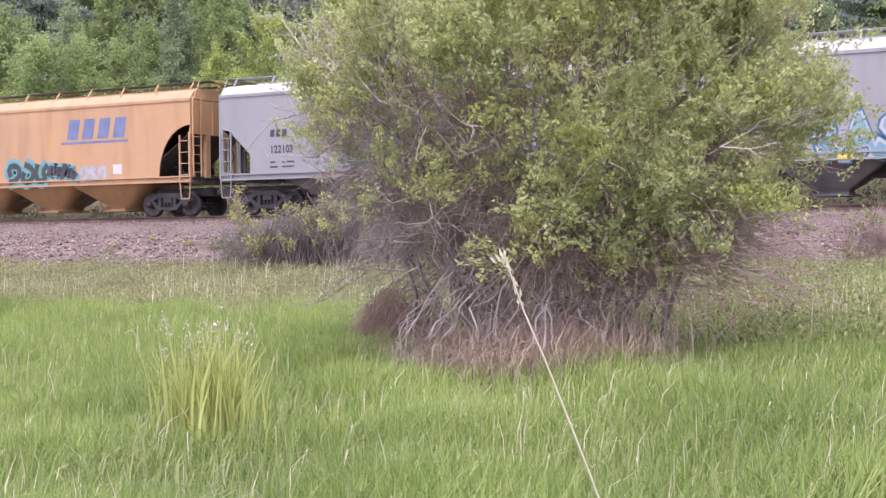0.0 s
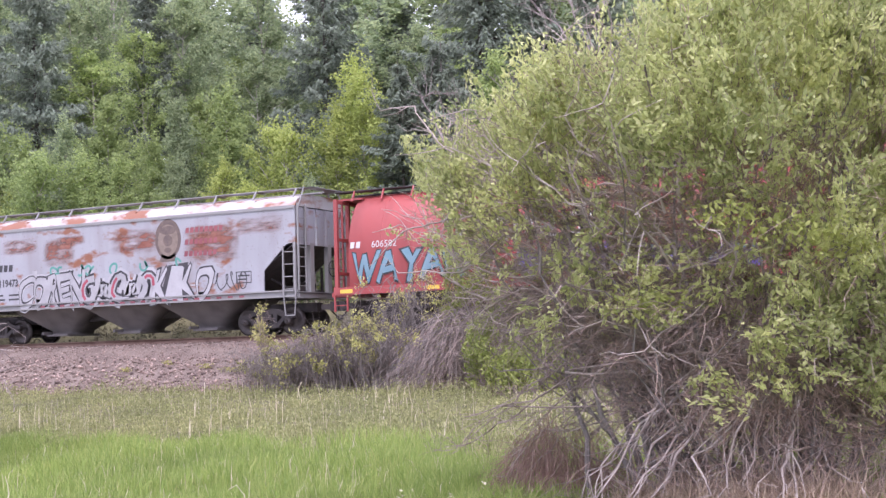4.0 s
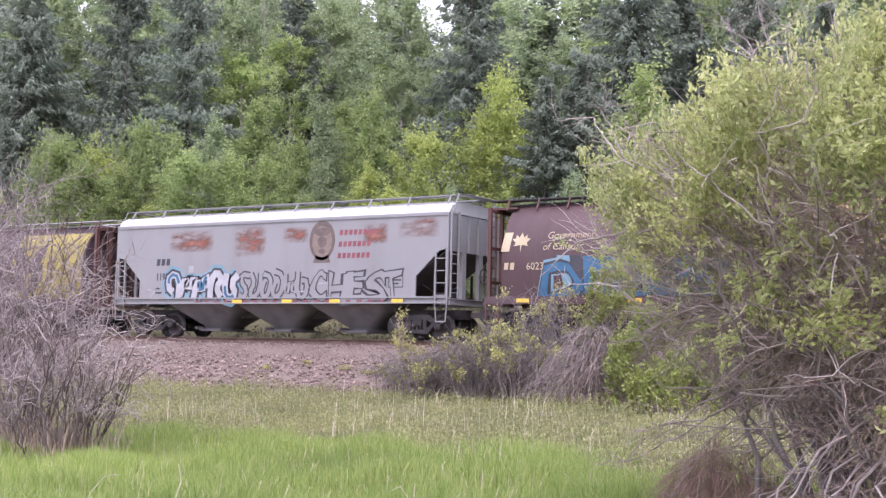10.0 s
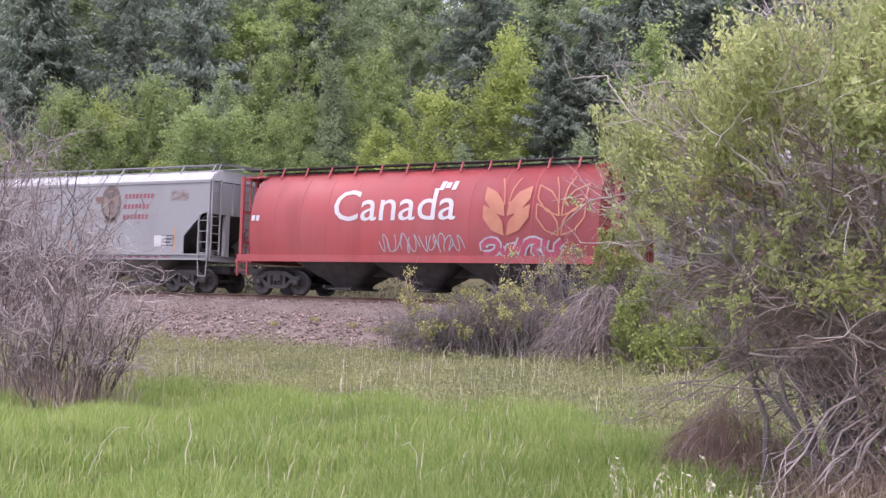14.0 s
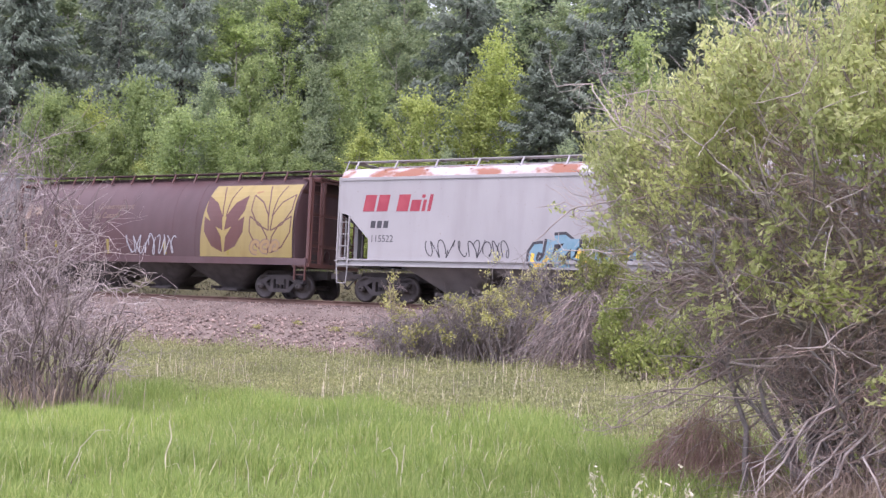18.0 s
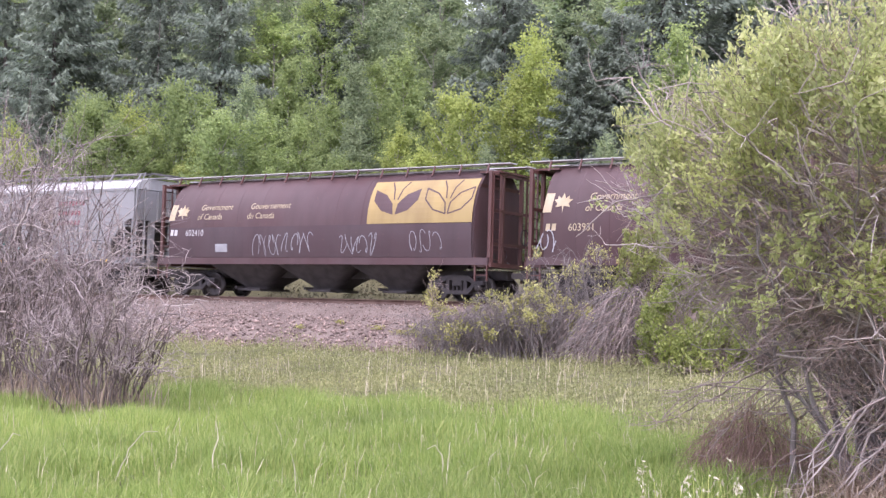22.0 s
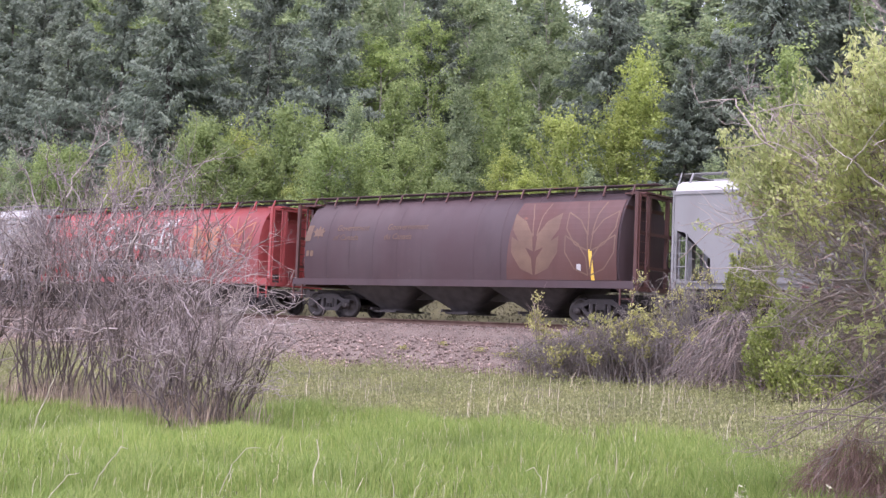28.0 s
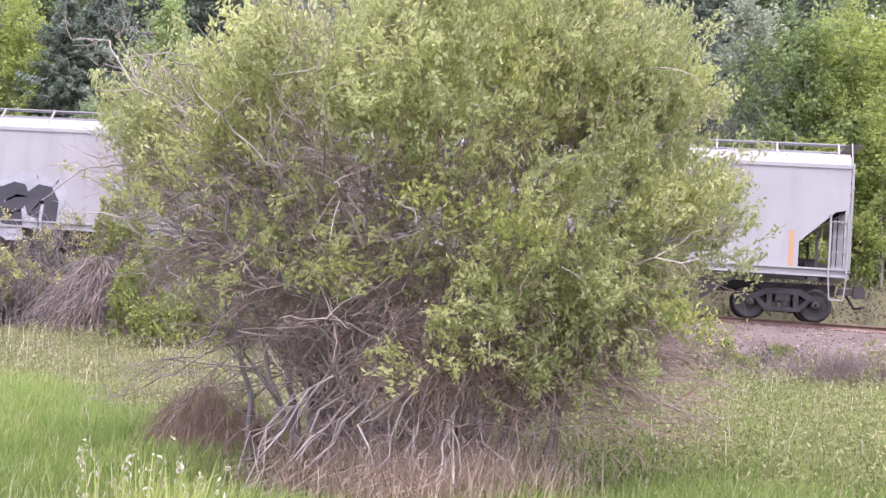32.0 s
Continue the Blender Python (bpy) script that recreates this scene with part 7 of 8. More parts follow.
def field():
    rng = np.random.default_rng(61)

    def wedge(n, d0, d1, a0=-13.0, a1=62.0, power=1.0):
        d = d0 + (d1 - d0) * rng.random(n) ** power
        a = np.radians(90 + rng.uniform(a0, a1, n))
        return -2.4 + d * np.cos(a), 0.9 + d * np.sin(a)

    def lush_edge(x):
        return np.interp(x, [-30, -20, -13, -8.5, -6.5, -4], [21.5, 21.8, 20.5, 17.5, 13.6, 13.2]) + 0.7 * np.sin(x * 1.3) + 0.4 * np.sin(x * 3.1)

    x, y = wedge(345000, 2.5, 31.0, a1=66.0, power=0.9)
    k = y < lush_edge(x) + rng.normal(size=len(x)) * 0.7
    x, y = x[k], y[k]
    tuft = 0.75 + 0.3 * np.sin(x * 1.9 + 0.7 * np.sin(y * 1.3)) * np.sin(y * 1.7 + x * 0.4)
    h = (0.30 + 0.24 * rng.random(len(x))) * tuft
    b = np.stack([x, y, ground_z(x, y) - 0.02], 1)
    tagged(new("grass", blade_mesh("grass", b, h, 0.011, 0.65, M_GRASS, rng)), "lush bright green meadow grass", "grass", kind="stuff")
    # the meadow goes on around and behind the path
    x, y = rng.uniform(-12, 9, 60000), rng.uniform(-9, 5, 60000)
    k = (np.hypot(x + 2.4, y - 0.9) > 0.5) & (np.hypot(x, y) > 0.5)
    x, y = x[k], y[k]
    b = np.stack([x, y, ground_z(x, y) - 0.02], 1)
    tagged(new("grass", blade_mesh("grass", b, rng.uniform(0.12, 0.34, len(x)), 0.014, 0.65, M_GRASS, rng)), "lush bright green meadow grass", "grass", kind="stuff")
    # long single blades close by
    x, y = wedge(11000, 2.4, 11.0, a1=66.0)
    b = np.stack([x, y, ground_z(x, y) - 0.02], 1)
    tagged(new("long_grass_blades", blade_mesh("long_grass_blades", b, rng.uniform(0.32, 0.58, len(x)), 0.009, 1.0, M_BLADE, rng, 0.5)), "long pale green blades standing over the meadow grass", "grass", kind="stuff")
    # taller weeds east of the bush
    x = rng.uniform(-7.5, 9.0, 3000)
    y = 13.0 + 20.0 * rng.random(3000) ** 1.3
    p = np.repeat(np.stack([x, y, ground_z(x, y)], 1), 30, 0)
    hh = np.repeat(0.18 + 0.45 * rng.random(len(x)) ** 1.5, 30)
    p = p + rng.normal(size=p.shape) * np.array([0.13, 0.13, 0])
    p[:, 2] += hh * rng.random(len(p))
    tagged(new("meadow_weeds", leaf_mesh("meadow_weeds", p, rng.normal(size=p.shape) + np.array([0, 0, 1.0]), 0.07, 0.026, M_WEED, rng)), "knee-high green weeds beside the willow bush", "weeds", kind="stuff")
    x = rng.uniform(-7.0, 9.0, 26000)
    y = 12.0 + 20.0 * rng.random(26000) ** 1.3
    b = np.stack([x, y, ground_z(x, y) - 0.02], 1)
    tagged(new("weed_grass", blade_mesh("weed_grass", b, rng.uniform(0.2, 0.55, len(x)), 0.011, 0.6, M_GRASS, rng)), "green grass among the weeds", "grass", kind="stuff")
    # pale seed stalks over the meadow
    x, y = wedge(3200, 3.0, 24.0)
    k = y < lush_edge(x)
    x, y = x[k], y[k]
    b = np.stack([x, y, ground_z(x, y)], 1)
    tagged(new("pale_grass_stalks", blade_mesh("pale_grass_stalks", b, rng.uniform(0.35, 0.62, len(x)), 0.007, 0.9, M_STRAW, rng, 0.7)), "pale dry stalks among the green grass", "grass", kind="stuff")
    # scrub on the rise
    x, y = wedge(15000, 12.0, 60.0, -16, 66, 0.75)
    k = (y > lush_edge(x) - 0.6) & (y < 33.5)
    x, y = x[k], y[k]
    p = np.repeat(np.stack([x, y, ground_z(x, y)], 1), 34, 0)
    hh = np.repeat((0.12 + 0.5 * rng.random(len(x)) ** 2) * np.interp(x, [-8, -4], [1.0, 1.3]), 34)
    hh = hh * (0.75 + 0.6 * np.sin(p[:, 0] * 1.7 + np.sin(p[:, 1] * 1.1)) * np.sin(p[:, 1] * 1.4 - p[:, 0] * 0.5))
    off = rng.normal(size=p.shape) * np.array([0.17, 0.17, 0])
    p = p + off
    p[:, 2] += hh * rng.random(len(p))
    tagged(new("scrub", leaf_mesh("scrub", p, rng.normal(size=p.shape) + np.array([0, 0, 1.0]), 0.074, 0.032, M_SCRUB, rng)), "low dull green scrub and weeds on the rise", "scrub", kind="stuff")
    x, y = wedge(98000, 11.0, 60.0, -16, 66, 0.85)
    k = (y > lush_edge(x) - 0.8) & (y < 33.6)
    x, y = x[k], y[k]
    b = np.stack([x, y, ground_z(x, y) - 0.02], 1)
    tagged(new("scrub_grass", blade_mesh("scrub_grass", b, rng.uniform(0.12, 0.38, len(x)), 0.016, 0.6, M_SCRUB, rng)), "thin olive grass between the weeds", "grass", kind="stuff")
    # weeds over the far side of the bank
    x, y = rng.uniform(-85, 18, 5200), rng.uniform(40.6, 46.5, 5200)
    p = np.repeat(np.stack([x, y, ground_z(x, y)], 1), 16, 0) + rng.normal(size=(5200 * 16, 3)) * np.array([0.22, 0.22, 0])
    p[:, 2] += np.repeat(0.15 + 0.55 * rng.random(5200) ** 2, 16) * rng.random(len(p))
    tagged(new("bank_weeds", leaf_mesh("bank_weeds", p, rng.normal(size=p.shape) + np.array([0, 0, 0.8]), 0.13, 0.06, M_DUSTY, rng)), "dusty grey-green weeds over the bank behind the track", "weeds", kind="stuff")
    x, y = wedge(1700, 14.0, 40.0, -16, 60, 0.8)
    k = (y > lush_edge(x)) & (y < 34.2)
    x, y = x[k], y[k]
    b = np.stack([x, y, ground_z(x, y)], 1)
    tagged(new("straw_stalks", blade_mesh("straw_stalks", b, rng.uniform(0.3, 0.8, len(x)), 0.014, 0.35, M_STRAW, rng)), "dry straw stalks on the rise", "grass", kind="stuff")


field()


def tall_clump(x, y, seed):
    rng = np.random.default_rng(seed)
    g = float(ground_z(x, y))
    ob = thing("grass_clump", "taller grass clump with pale flowering heads", "grass clump", pose(x, y, g))
    n = 380
    b = np.stack([rng.normal(size=n) * 0.19, rng.normal(size=n) * 0.14, np.zeros(n)], 1)
    tagged(part("grass_blade", blade_mesh("grass_blade", b, rng.uniform(0.6, 1.06, n), 0.017, 0.42, M_YOUNG, rng), None, ob, "tall fresh green blades"), kind="stuff")
    heads, P, D = [], [], []
    for k in range(12):
        a = np.array([rng.normal() * 0.09, rng.normal() * 0.08, 0.0])
        e = a + np.array([rng.normal() * 0.17, rng.normal() * 0.1 - 0.04, rng.uniform(0.7, 0.98)])
        side = rng.choice([-1, 1]) * rng.uniform(0.04, 0.09)
        w = wander(a, e, 7, rng, 0.15)
        hook = [w[-1] + np.array([side * f, 0, 0.10 * math.sin(f * 3.6)]) for f in (0.3, 0.6, 0.9, 1.1)]
        w = np.concatenate([w, hook])
        heads.append((w, 0.0035, 0.002))
        for i in range(24):
            j = rng.integers(5, len(w) - 1)
            P.append(w[j] + (w[j + 1] - w[j]) * rng.random() + rng.normal(size=3) * 0.008)
            D.append((w[j + 1] - w[j]) / np.linalg.norm(w[j + 1] - w[j]) + rng.normal(size=3) * 0.45)
    tube_part("flower_stalk", heads, 4, M_BLADE, ob, "pale green stalks")
    part("seed_head", leaf_mesh("seed_head", np.array(P), np.array(D), 0.032, 0.011, M_SEED, rng), None, ob, "drooping pale seed heads")["kind"] = "stuff"


tall_clump(-5.5, 7.0, 71)


def lone_stalk():
    rng = np.random.default_rng(72)
    x, y = -0.53, 2.39
    g = float(ground_z(x, y))
    ob = thing("dry_stalk", "single tall dry grass stalk bending over the meadow", "grass stalk", pose(x, y, g))
    top = np.array([-0.52, -0.12, 1.47 - g])
    w = wander((0, 0, 0), top, 14, rng, 0.04, 0.0)
    tube_part("stalk", [(w, 0.0034, 0.0018)], 5, M_SEED, ob)
    tip = wander(w[-1], w[-1] + np.array([-0.03, 0.01, -0.015]), 5, rng, 0.2)
    pts = np.concatenate([w[-1] + (w[-2] - w[-1]) * rng.random((24, 1)) * 0.9, tip]) + rng.normal(size=(29, 3)) * 0.003
    part("seed_head", leaf_mesh("seed_head", pts, rng.normal(size=pts.shape) * 0.3 + (w[-1] - w[-3]) * 5, 0.018, 0.006, M_SEED, rng), None, ob)["kind"] = "stuff"
    leaf = wander(w[4], w[4] + np.array([-0.075, 0, -0.01]), 7, rng, 0.2, 0.7)
    tube_part("leaf_blade", [(leaf, 0.0035, 0.0018)], 4, M_SEED, ob)


lone_stalk()


def bent_stalk(x, y, path, r, seed):
    """A dead stalk in the meadow; path gives sideways and upward steps in metres."""
    rng = np.random.default_rng(seed)
    ob = thing("dry_stalk", "bleached dead stalk standing out of the green grass", "grass stalk", pose(x, y, float(ground_z(x, y))), "dead stalks in the meadow")
    side = np.array([0.7, 0.7, 0.0])
    key = [side * a + np.array([0, 0, b]) for a, b in path]
    w = np.concatenate([wander(p, q, 5, rng, 0.15) for p, q in zip(key, key[1:])])
    tube_part("stalk", [(w, r, r * 0.6)], 5, M_SEED, ob)


for k, (sx, sy, path, r) in enumerate((
        (-11.77, 10.2, ((-0.03, 0.0), (-0.02, 0.36), (0.03, 0.55), (0.0, 0.72)), 0.008),
        (-12.53, 9.91, ((-0.2, 0.1), (-0.08, 0.42), (0.06, 0.58), (0.2, 0.585)), 0.006),
        (-20.67, 13.2, ((-0.1, 0.0), (0.0, 0.5), (0.18, 0.95), (0.22, 1.12)), 0.012),
        (-9.96, 11.36, ((0.08, 0.1), (0.05, 0.42), (-0.02, 0.52), (-0.1, 0.48)), 0.006),
        (-9.6, 11.0, ((0.0, 0.0), (0.0, 0.4), (0.02, 0.62)), 0.006),
        (-19.2, 23.3, ((0.0, 0.0), (0.01, 0.6), (0.0, 1.1)), 0.007),
        (-13.2, 8.9, ((-0.25, 0.1), (-0.1, 0.4), (0.05, 0.62), (0.12, 0.6)), 0.006),
        (-12.34, 7.74, ((-0.3, 0.1), (-0.12, 0.35), (0.0, 0.5), (0.1, 0.52)), 0.006))):
    bent_stalk(sx, sy, path, r, 500 + k)


# ---- forest behind the track ----
def spruce(seed, h=20.0, r=3.2, thin=1.0):
    rng = np.random.default_rng(seed)
    ob = thing("spruce_tree", "tall dark green spruce in the forest edge", "tree", group="forest trees")
    tube_part("trunk", [(wander((0, 0, -0.5), (rng.normal() * 0.2, rng.normal() * 0.2, h), 12, rng, 0.01), 0.2, 0.02)], 6, M_TRUNK, ob)
    P, D, lines = [], [], []
    z = 1.2
    while z < h - 0.25:
        f = 1 - z / h
        gap = 0.72 + 0.4 * math.sin(z * 1.7 + seed)
        nb = rng.integers(5, 8)
        for k in range(nb):
            a = rng.uniform(0, 2 * np.pi)
            ln = r * (f ** 0.8) * rng.uniform(0.4, 1.15) * (0.75 + 0.35 * gap) + 0.15
            d = np.array([np.cos(a), np.sin(a), -0.30 + 0.55 * (1 - f)])
            s = np.array([-np.sin(a), np.cos(a), 0])
            o = np.array([0, 0, z])
            e = o + d * ln
            lines.append((np.array([o, (e + o) / 2 + np.array([0, 0, -0.05 * ln]), e]), 0.03, 0.008))
            m = int((16 + 44 * ln) * thin)
            t = rng.random(m)[:, None] ** 0.6
            w = rng.normal(size=(m, 1)) * 0.15 * ln * (1.12 - t)
            lift = 0.16 * ln * t ** 3 - 0.10 * ln * t
            p = o + d * ln * t + s * w + np.array([0, 0, 1.0]) * (lift - np.abs(rng.normal(size=(m, 1))) * 0.16)
            P.append(p)
            D.append(d * 0.7 + s * np.sign(w) * 0.5 + np.array([0, 0, -0.75]) + rng.normal(size=(m, 3)) * 0.3)
        z += rng.uniform(0.32, 0.55) * (0.55 + 0.6 * f)
    P, D = np.concatenate(P), np.concatenate(D)
    tagged(tube_part("branch", lines, 3, M_TRUNK, ob), kind="stuff")
    part("crown", leaf_mesh("crown", P, D, 0.30 / thin ** 0.5, 0.095 / thin ** 0.5, M_SPRUCE, rng), None, ob)
    return ob


def poplar(seed, h, r, mat, base=0.1, leaves=13000, size=0.13, limbs=40, spire=0.8, name="poplar_tree", label="leafy green poplar at the forest edge"):
    """A tree of steep limbs with leaves along their side shoots; spire sets how pointed the crown is."""
    rng = np.random.default_rng(seed)
    ob = thing(name, label, "tree", group="forest trees")
    trunk = wander((0, 0, -0.5), (rng.normal() * 0.3, rng.normal() * 0.3, h * 0.97), 14, rng, 0.05)
    part_lines = [(trunk, 0.05 + h * 0.005, 0.015)]
    limb_lines, shoots = [], []
    for k in range(limbs):
        t = base + (0.94 - base) * ((k + rng.random()) / limbs)
        i = min(int(t * 13), 12)
        a = k * 2.4 + rng.normal() * 0.5
        f = (t - base) / (1 - base)
        wid = r * (0.45 + 0.55 * min(1.0, f / 0.22)) * (1 - f) ** spire * rng.uniform(0.45, 1.2) + 0.12
        rise = wid * rng.uniform(0.75, 1.5) + 0.03 * h
        e = trunk[i] + np.array([np.cos(a) * wid, np.sin(a) * wid, min(rise, h * 1.02 - trunk[i][2])])
        w = wander(trunk[i], e, 6, rng, 0.14, -0.12)
        limb_lines.append((w, 0.022 + 0.001 * h, 0.006))
        for j in range(7):
            s = w[1] + (w[-1] - w[1]) * rng.uniform(0.0, 1.0)
            d = (w[-1] - w[0]) / (np.linalg.norm(w[-1] - w[0]) + 1e-6) * 0.7 + rng.normal(size=3) * 0.55 + np.array([0, 0, 0.45])
            ln = rng.uniform(0.35, 1.0) * (0.35 + 0.22 * r)
            shoots.append((s, s + d * ln))
    for j in range(12):
        s = trunk[-1] - np.array([0, 0, rng.uniform(0.0, 0.1) * h])
        shoots.append((s, s + np.array([rng.normal() * 0.2, rng.normal() * 0.2, rng.uniform(0.2, 0.9)])))
    a, b = np.array([s[0] for s in shoots]), np.array([s[1] for s in shoots])
    weight = rng.uniform(0.2, 1.5, len(a))
    n = rng.choice(len(a), leaves, p=weight / weight.sum())
    f = rng.random((leaves, 1)) ** 0.7 * 1.1
    p = a[n] + (b[n] - a[n]) * f + rng.normal(size=(leaves, 3)) * np.array([0.15, 0.15, 0.12]) * (0.7 + 0.16 * r)
    tube_part("trunk", part_lines, 6, M_ASPEN, ob)
    tagged(tube_part("limb", limb_lines, 4, M_ASPEN, ob), kind="stuff")
    part("crown", leaf_mesh("crown", p, rng.normal(size=p.shape) + np.array([0, 0, 0.3]), size, size * 0.8, mat, rng), None, ob)
    return ob


def forest():
    rng = random.Random(8)
    sp = [spruce(81, 20, 4.6), spruce(82, 22, 3.5), spruce(83, 19, 5.4)]
    po = {"A": [poplar(91, 11, 1.9, M_POPLAR), poplar(92, 12, 1.7, M_POPLAR, 0.08)],
          "B": [poplar(95, 11, 1.9, M_POPLAR_DULL, label="dull green poplar with pale limbs at the forest edge")],
          "C": [poplar(94, 12, 1.9, M_POPLAR_BR, 0.1, spire=0.7, label="young bright yellow-green poplar at the forest edge")],
          "D": [poplar(93, 9, 2.0, M_POPLAR_BR, 0.1, 6500, 0.13, 26, 0.6, label="thin-leaved young poplar with pale bare limbs showing")],
          "E": [poplar(101, 9, 2.6, M_POPLAR_BR, 0.04, 13000, 0.14, 40, 0.45, label="rounded bright green poplar thicket at the forest edge"), poplar(102, 9, 2.4, M_POPLAR, 0.04, 13000, 0.14, 40, 0.5, label="rounded leafy poplar thicket at the forest edge")],
          "G": [poplar(103, 12, 2.2, M_SILVER, 0.1, 9000, 0.15, 36, 0.5, label="silvery grey-green leafy tree beside the spruces")]}
    tall = [poplar(96, 19, 3.2, M_POPLAR_DULL, 0.22, 17000, 0.17, 44, 0.5, label="tall leafy poplar with a pale trunk"), poplar(97, 20, 3.0, M_POPLAR, 0.2, 17000, 0.17, 44, 0.55, label="tall leafy poplar with a pale trunk"),
            poplar(98, 19, 2.2, M_POPLAR_DULL, 0.45, 5500, 0.16, 30, 0.5, label="tall thin-crowned poplar with a pale bare trunk")]
    far = [spruce(84, 21, 4.6, 0.55), poplar(99, 19, 3.2, M_POPLAR_DULL, 0.2, 8000, 0.23, 40, 0.5, label="tall leafy poplar far up the slope"), poplar(100, 20, 3.0, M_POPLAR, 0.2, 8000, 0.23, 40, 0.5, label="tall leafy poplar far up the slope")]
    used = set()

    def put(src, x, y, top, wide=1.0):
        """Plant a tree so that its tip reaches the height top."""
        g = float(ground_z(x, y))
        h = max(v[2] for v in src.children[0].bound_box)
        s = (top - g) / h
        f = wide * s ** 0.6
        m = pose(x, y, g, 0, 0, rng.uniform(0, 360)) @ Matrix.Diagonal((f * rng.uniform(0.9, 1.15), f * rng.uniform(0.9, 1.15), s, 1))
        if src in used:
            copy_thing(src, m)
        else:
            src.matrix_basis = m
            used.add(src)

    # young broadleaved trees along the foot of the slope
    front = [(-43.9, 49, 15.9, "A"), (-40.5, 50, 15.3, "B"), (-38.6, 51, 15.6, "A"), (-30.2, 50, 16.0, "C"), (-31.3, 49, 14.6, "C"), (-34.0, 47.5, 12.5, "D"), (-32.6, 47, 11.9, "D"), (-35.4, 46, 11.7, "C"), (-34.1, 45.6, 10.4, "C"),
             (-57.5, 49, 15.0, "E"), (-54.6, 48.5, 14.2, "E"), (-50.1, 48, 13.8, "E"), (-47.7, 47, 13.3, "A"), (-53.5, 46, 11.7, "E"), (-40.7, 48, 12.9, "A"), (-50.2, 53, 16.0, "B"), (-23.5, 49, 14.7, "A"), (-56.8, 47, 13.3, "E"), (-50.2, 46, 12.1, "A"),
             (-44.9, 46, 11.5, "E"), (-43.1, 46.5, 12.2, "A"), (-40.6, 46, 11.5, "A"), (-38.2, 46.5, 11.7, "B"), (-37.1, 47, 11.3, "A"), (-30.7, 46, 9.7, "B"), (-27.5, 47, 11.2, "A"), (-25.3, 46, 9.8, "B"), (-24.2, 47, 11.4, "A"), (-47.0, 45.8, 10.2, "E"), (-37.6, 45.6, 9.0, "E"), (-33.0, 45.6, 8.2, "B"), (-28.4, 45.6, 8.0, "B"), (-41.8, 45.6, 9.2, "A"),
             (-63.2, 47, 14.5, "C"), (-71.7, 48, 14.3, "A"), (-66.6, 46.5, 12.8, "E"), (-73.1, 47, 13.7, "B"), (-61.0, 51, 15.6, "B"), (-60.0, 46, 11.9, "E"), (-77.5, 47, 13.5, "E"), (-82.0, 48, 14.0, "A"), (-86.5, 47, 13.8, "E"),
             (-20.5, 47, 11.5, "A"), (-17.0, 48, 12.5, "B"), (-13.5, 47, 11.5, "A"), (-9.5, 48, 12.0, "B"), (-6.0, 48.5, 12.5, "A"), (-3.4, 47, 10.8, "B"), (-19.0, 45.8, 8.5, "E"), (-15.0, 45.8, 8.3, "E"), (-11.0, 45.8, 8.2, "E"), (-7.0, 45.8, 8.0, "E"), (-4.2, 45.8, 7.8, "B"),
             (-1.3, 49, 14.8, "G"), (0.0, 50, 14.4, "G"), (0.6, 47, 12.4, "E"), (1.9, 48, 14.6, "C"), (3.2, 49, 15.8, "C"), (4.1, 47, 14.4, "C"), (3.7, 45.6, 11.1, "C"), (1.6, 45.6, 9.4, "C"), (0.8, 46, 9.6, "A"), (5.6, 47, 14.5, "E"), (7.3, 48, 14.6, "A"), (8.6, 47, 13.6, "E"), (11.5, 47, 13.0, "A"), (14.5, 46, 12.5, "E")]
    for n, (x, y, top, k) in enumerate(front):
        put(po[k][n % len(po[k])], x, y, top)
    # dark spruces that stand behind and between them
    back = [(-55.1, 56, 27.0, 0), (-50.2, 60, 26.7, 1), (-36.5, 57, 23.1, 0), (-26.2, 54, 23.4, 2), (-25.2, 58, 22.4, 1), (-36.6, 66, 25.1, 1), (-38.7, 68, 25.2, 1), (-11.1, 58, 20.3, 0), (-14.6, 60, 20.5, 1), (-68.7, 55, 28.4, 2), (-76.1, 57, 29.5, 0), (-87.3, 58, 29.1, 0), (-87.8, 62, 28.8, 1),
            (-70.2, 57, 26.6, 2), (-62.5, 58, 27.6, 0), (-91.7, 56, 28.4, 1), (-35.2, 52, 14.7, 1), (-33.7, 53, 14.8, 1), (-27.1, 51, 14.9, 2), (-65.0, 51, 17.3, 1), (-56.1, 50.5, 15.5, 1), (-28.4, 50, 13.4, 0), (-3.1, 55, 17.5, 0), (-4.9, 56, 18.7, 1), (-1.4, 60, 19.4, 1), (-21.4, 57, 19.6, 0), (2.6, 60, 19.7, 1), (-7.4, 57, 18.5, 2), (-17.6, 55, 17.0, 2),
            (-58.6, 54, 21.0, 1), (-81.0, 56, 26.5, 2), (7.5, 58, 20.0, 0), (12.5, 58, 20.0, 1), (-23.4, 55, 18.5, 1)]
    for x, y, top, k in back:
        put(sp[k], x, y, top)
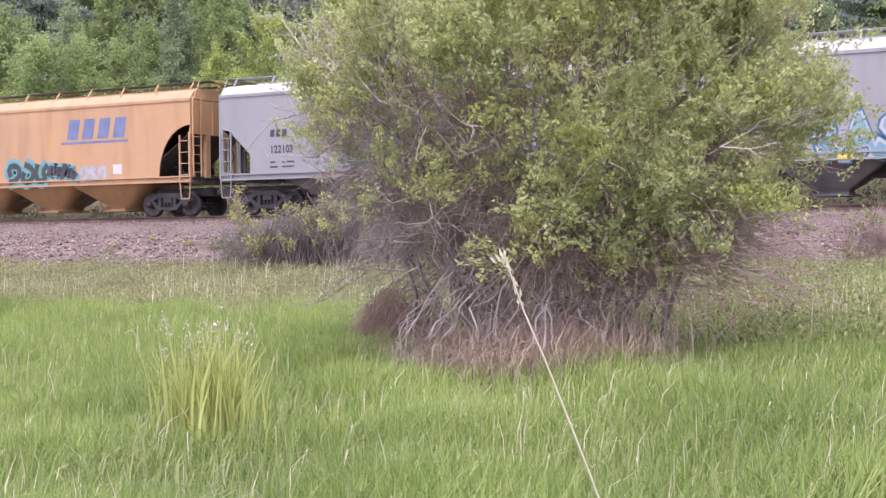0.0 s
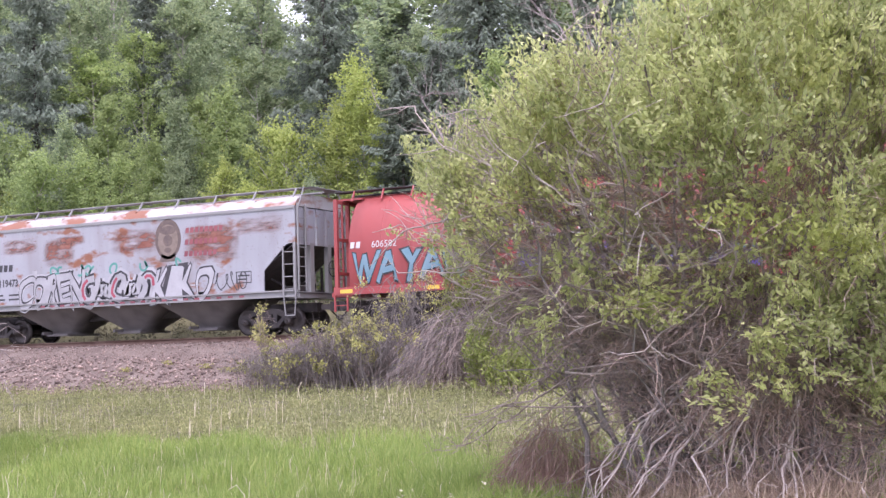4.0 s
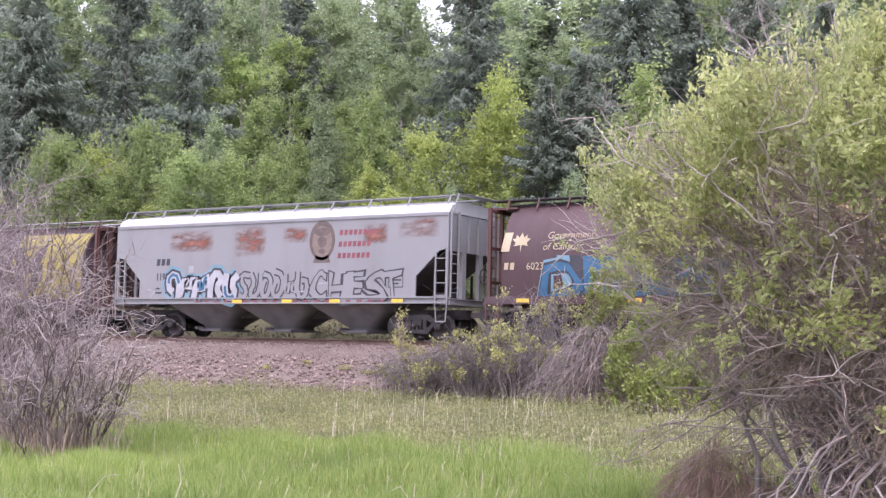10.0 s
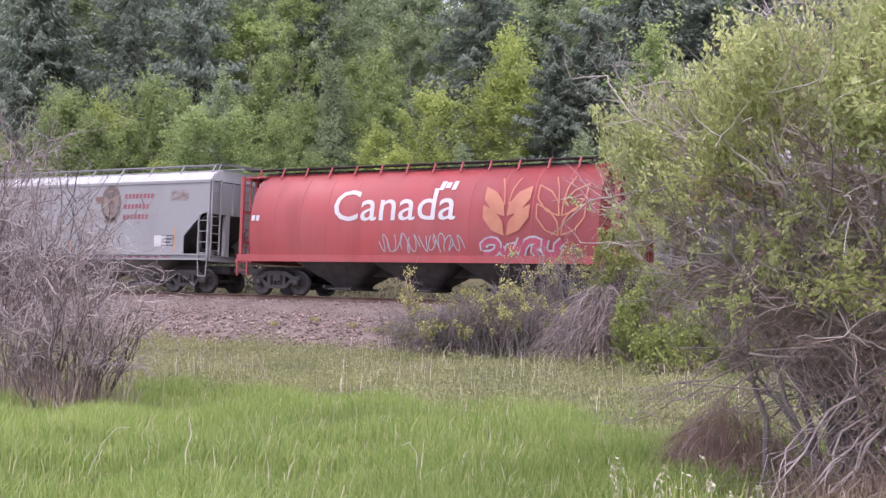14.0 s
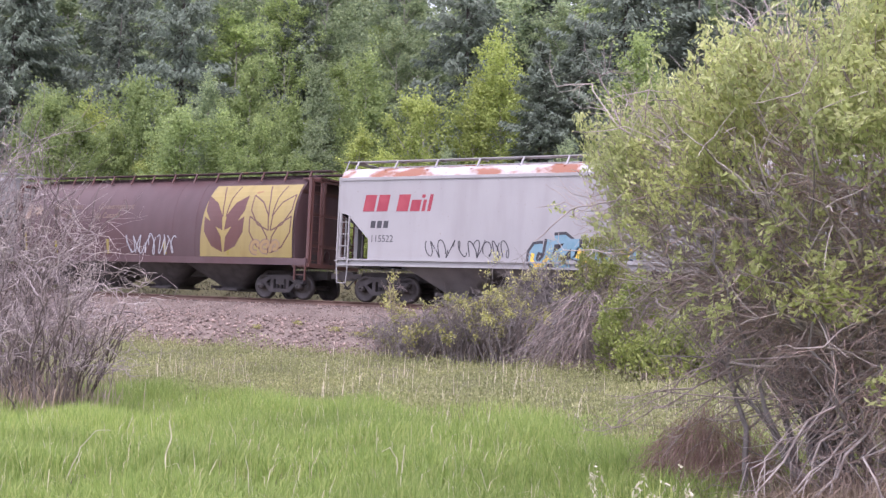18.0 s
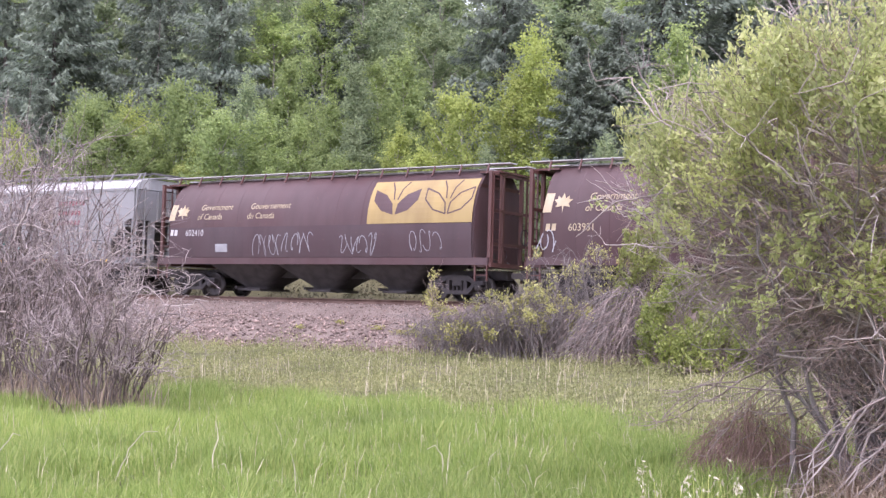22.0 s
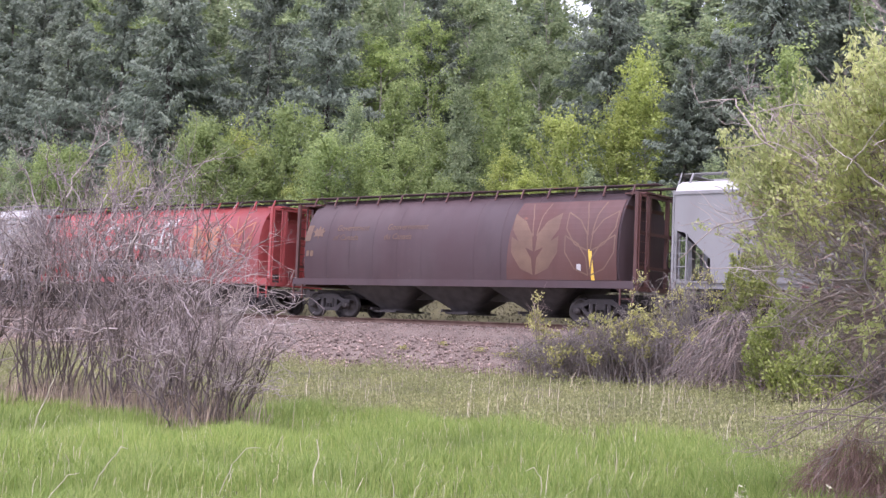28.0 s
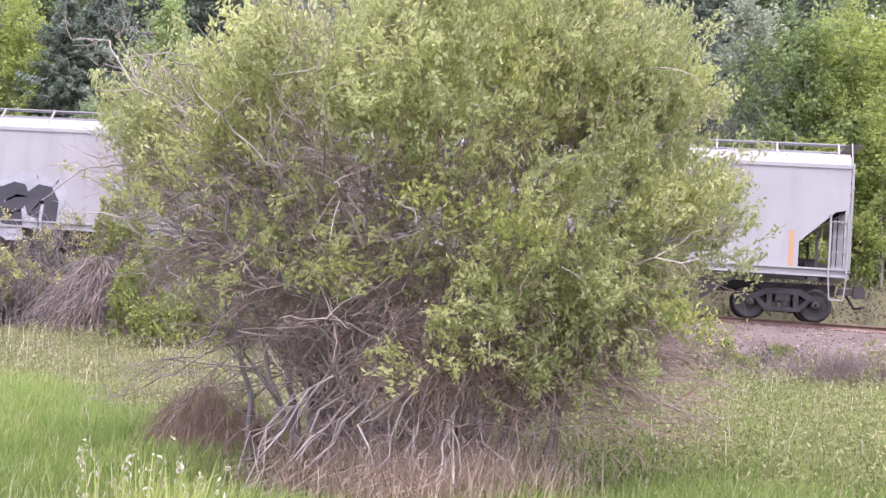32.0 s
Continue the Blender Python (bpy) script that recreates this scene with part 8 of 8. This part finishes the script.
    mid = [(-49.3, 62, 24.4, 0), (-49.9, 59, 21.6, 1), (-47.8, 66, 26.2, 1), (-57.7, 76, 32.1, 0), (-47.9, 70, 26.2, 0), (-39.5, 62, 22.6, 0), (-66.2, 74, 33.7, 2), (-72.7, 78, 36.2, 2), (-65.8, 76, 32.6, 2), (-21.6, 60, 21.0, 1), (-19.2, 62, 21.7, 0), (-17.8, 64, 21.5, 1), (-24.1, 60, 19.1, 1), (-71.4, 70, 33.8, 0), (-88.0, 66, 30.3, 0),
           (-63.0, 64, 23.7, 2), (-45.0, 58, 20.6, 1), (-42.5, 60, 21.4, 0), (-33.0, 62, 22.0, 0), (-30.6, 60, 20.6, 1), (-53.5, 64, 24.0, 2), (-61.0, 70, 29.5, 2), (-12.8, 64, 20.8, 0), (-8.3, 64, 20.2, 1), (2.0, 64, 20.0, 0), (8.0, 66, 21.0, 1)]
    for x, y, top, k in mid:
        put(tall[k], x, y, top)
    # filling ranks, and the closing ones up the hill
    def rank(n, x0, step, y0, lift, pool):
        for i in range(n):
            x = x0 + step * i + rng.uniform(-1.2, 1.2)
            y = y0 + 8 * rng.random()
            put(pool[rng.randrange(len(pool))], x, y, 1.7 + (lift + 0.055 * min(1.0, max(0.0, (x / y + 0.52) / 0.16))) * rng.uniform(0.90, 1.03) * math.hypot(x + 3, y - 1), 1.15)

    rank(34, -112, 3.7, 66, 0.262, far[:1] + far[1:] * 2)
    rank(50, -150, 3.6, 78, 0.285, far[:1] + far[1:] * 2)
    rank(40, -165, 4.8, 92, 0.292, far)
    thicket = po["A"] + po["B"] + po["E"]
    for i in range(24):
        x = -72 + 3.6 * i + rng.uniform(-1.0, 1.0)
        put(thicket[rng.randrange(len(thicket))], x, 53 + 4 * rng.random(), 12.0 - 0.03 * (x + 40) + rng.uniform(-1.5, 1.0))


forest()


# ---- what moves ----
def train_x(t):
    return float(np.interp(t, [r[0] for r in S_ROWS], [r[1] for r in S_ROWS]))




def motions():
    """The train rolls to the left; wheelsets turn while their car is in view."""
    for k, car in enumerate(CARS):
        walk(car, [(t, pose(s + PITCH * k, TRACK_Y, rail_z(s + PITCH * k), 0, TILT_Y, 0)) for t, s in S_ROWS])
    for ws, off, k in SPINNERS:
        car_t = [t for t in np.arange(0, 32.01, 0.5) if -62 < train_x(t) + PITCH * k < 6]
        t0, t1 = frame(min(car_t)) - 1, frame(max(car_t)) - 1
        rows, base = [], train_x(0)
        steps = ([0] if t0 > 0 else []) + list(range(t0, t1 + 1)) + ([960] if t1 < 960 else [])
        for f in steps:
            f2 = min(max(f, t0), t1)
            turn = math.degrees((train_x(f2 / 30) - base) / WHEEL_R)
            rows.append((f / 30, pose(off, 0, WHEEL_R, 0, turn % 360, 0)))
        walk(ws, rows)


motions()
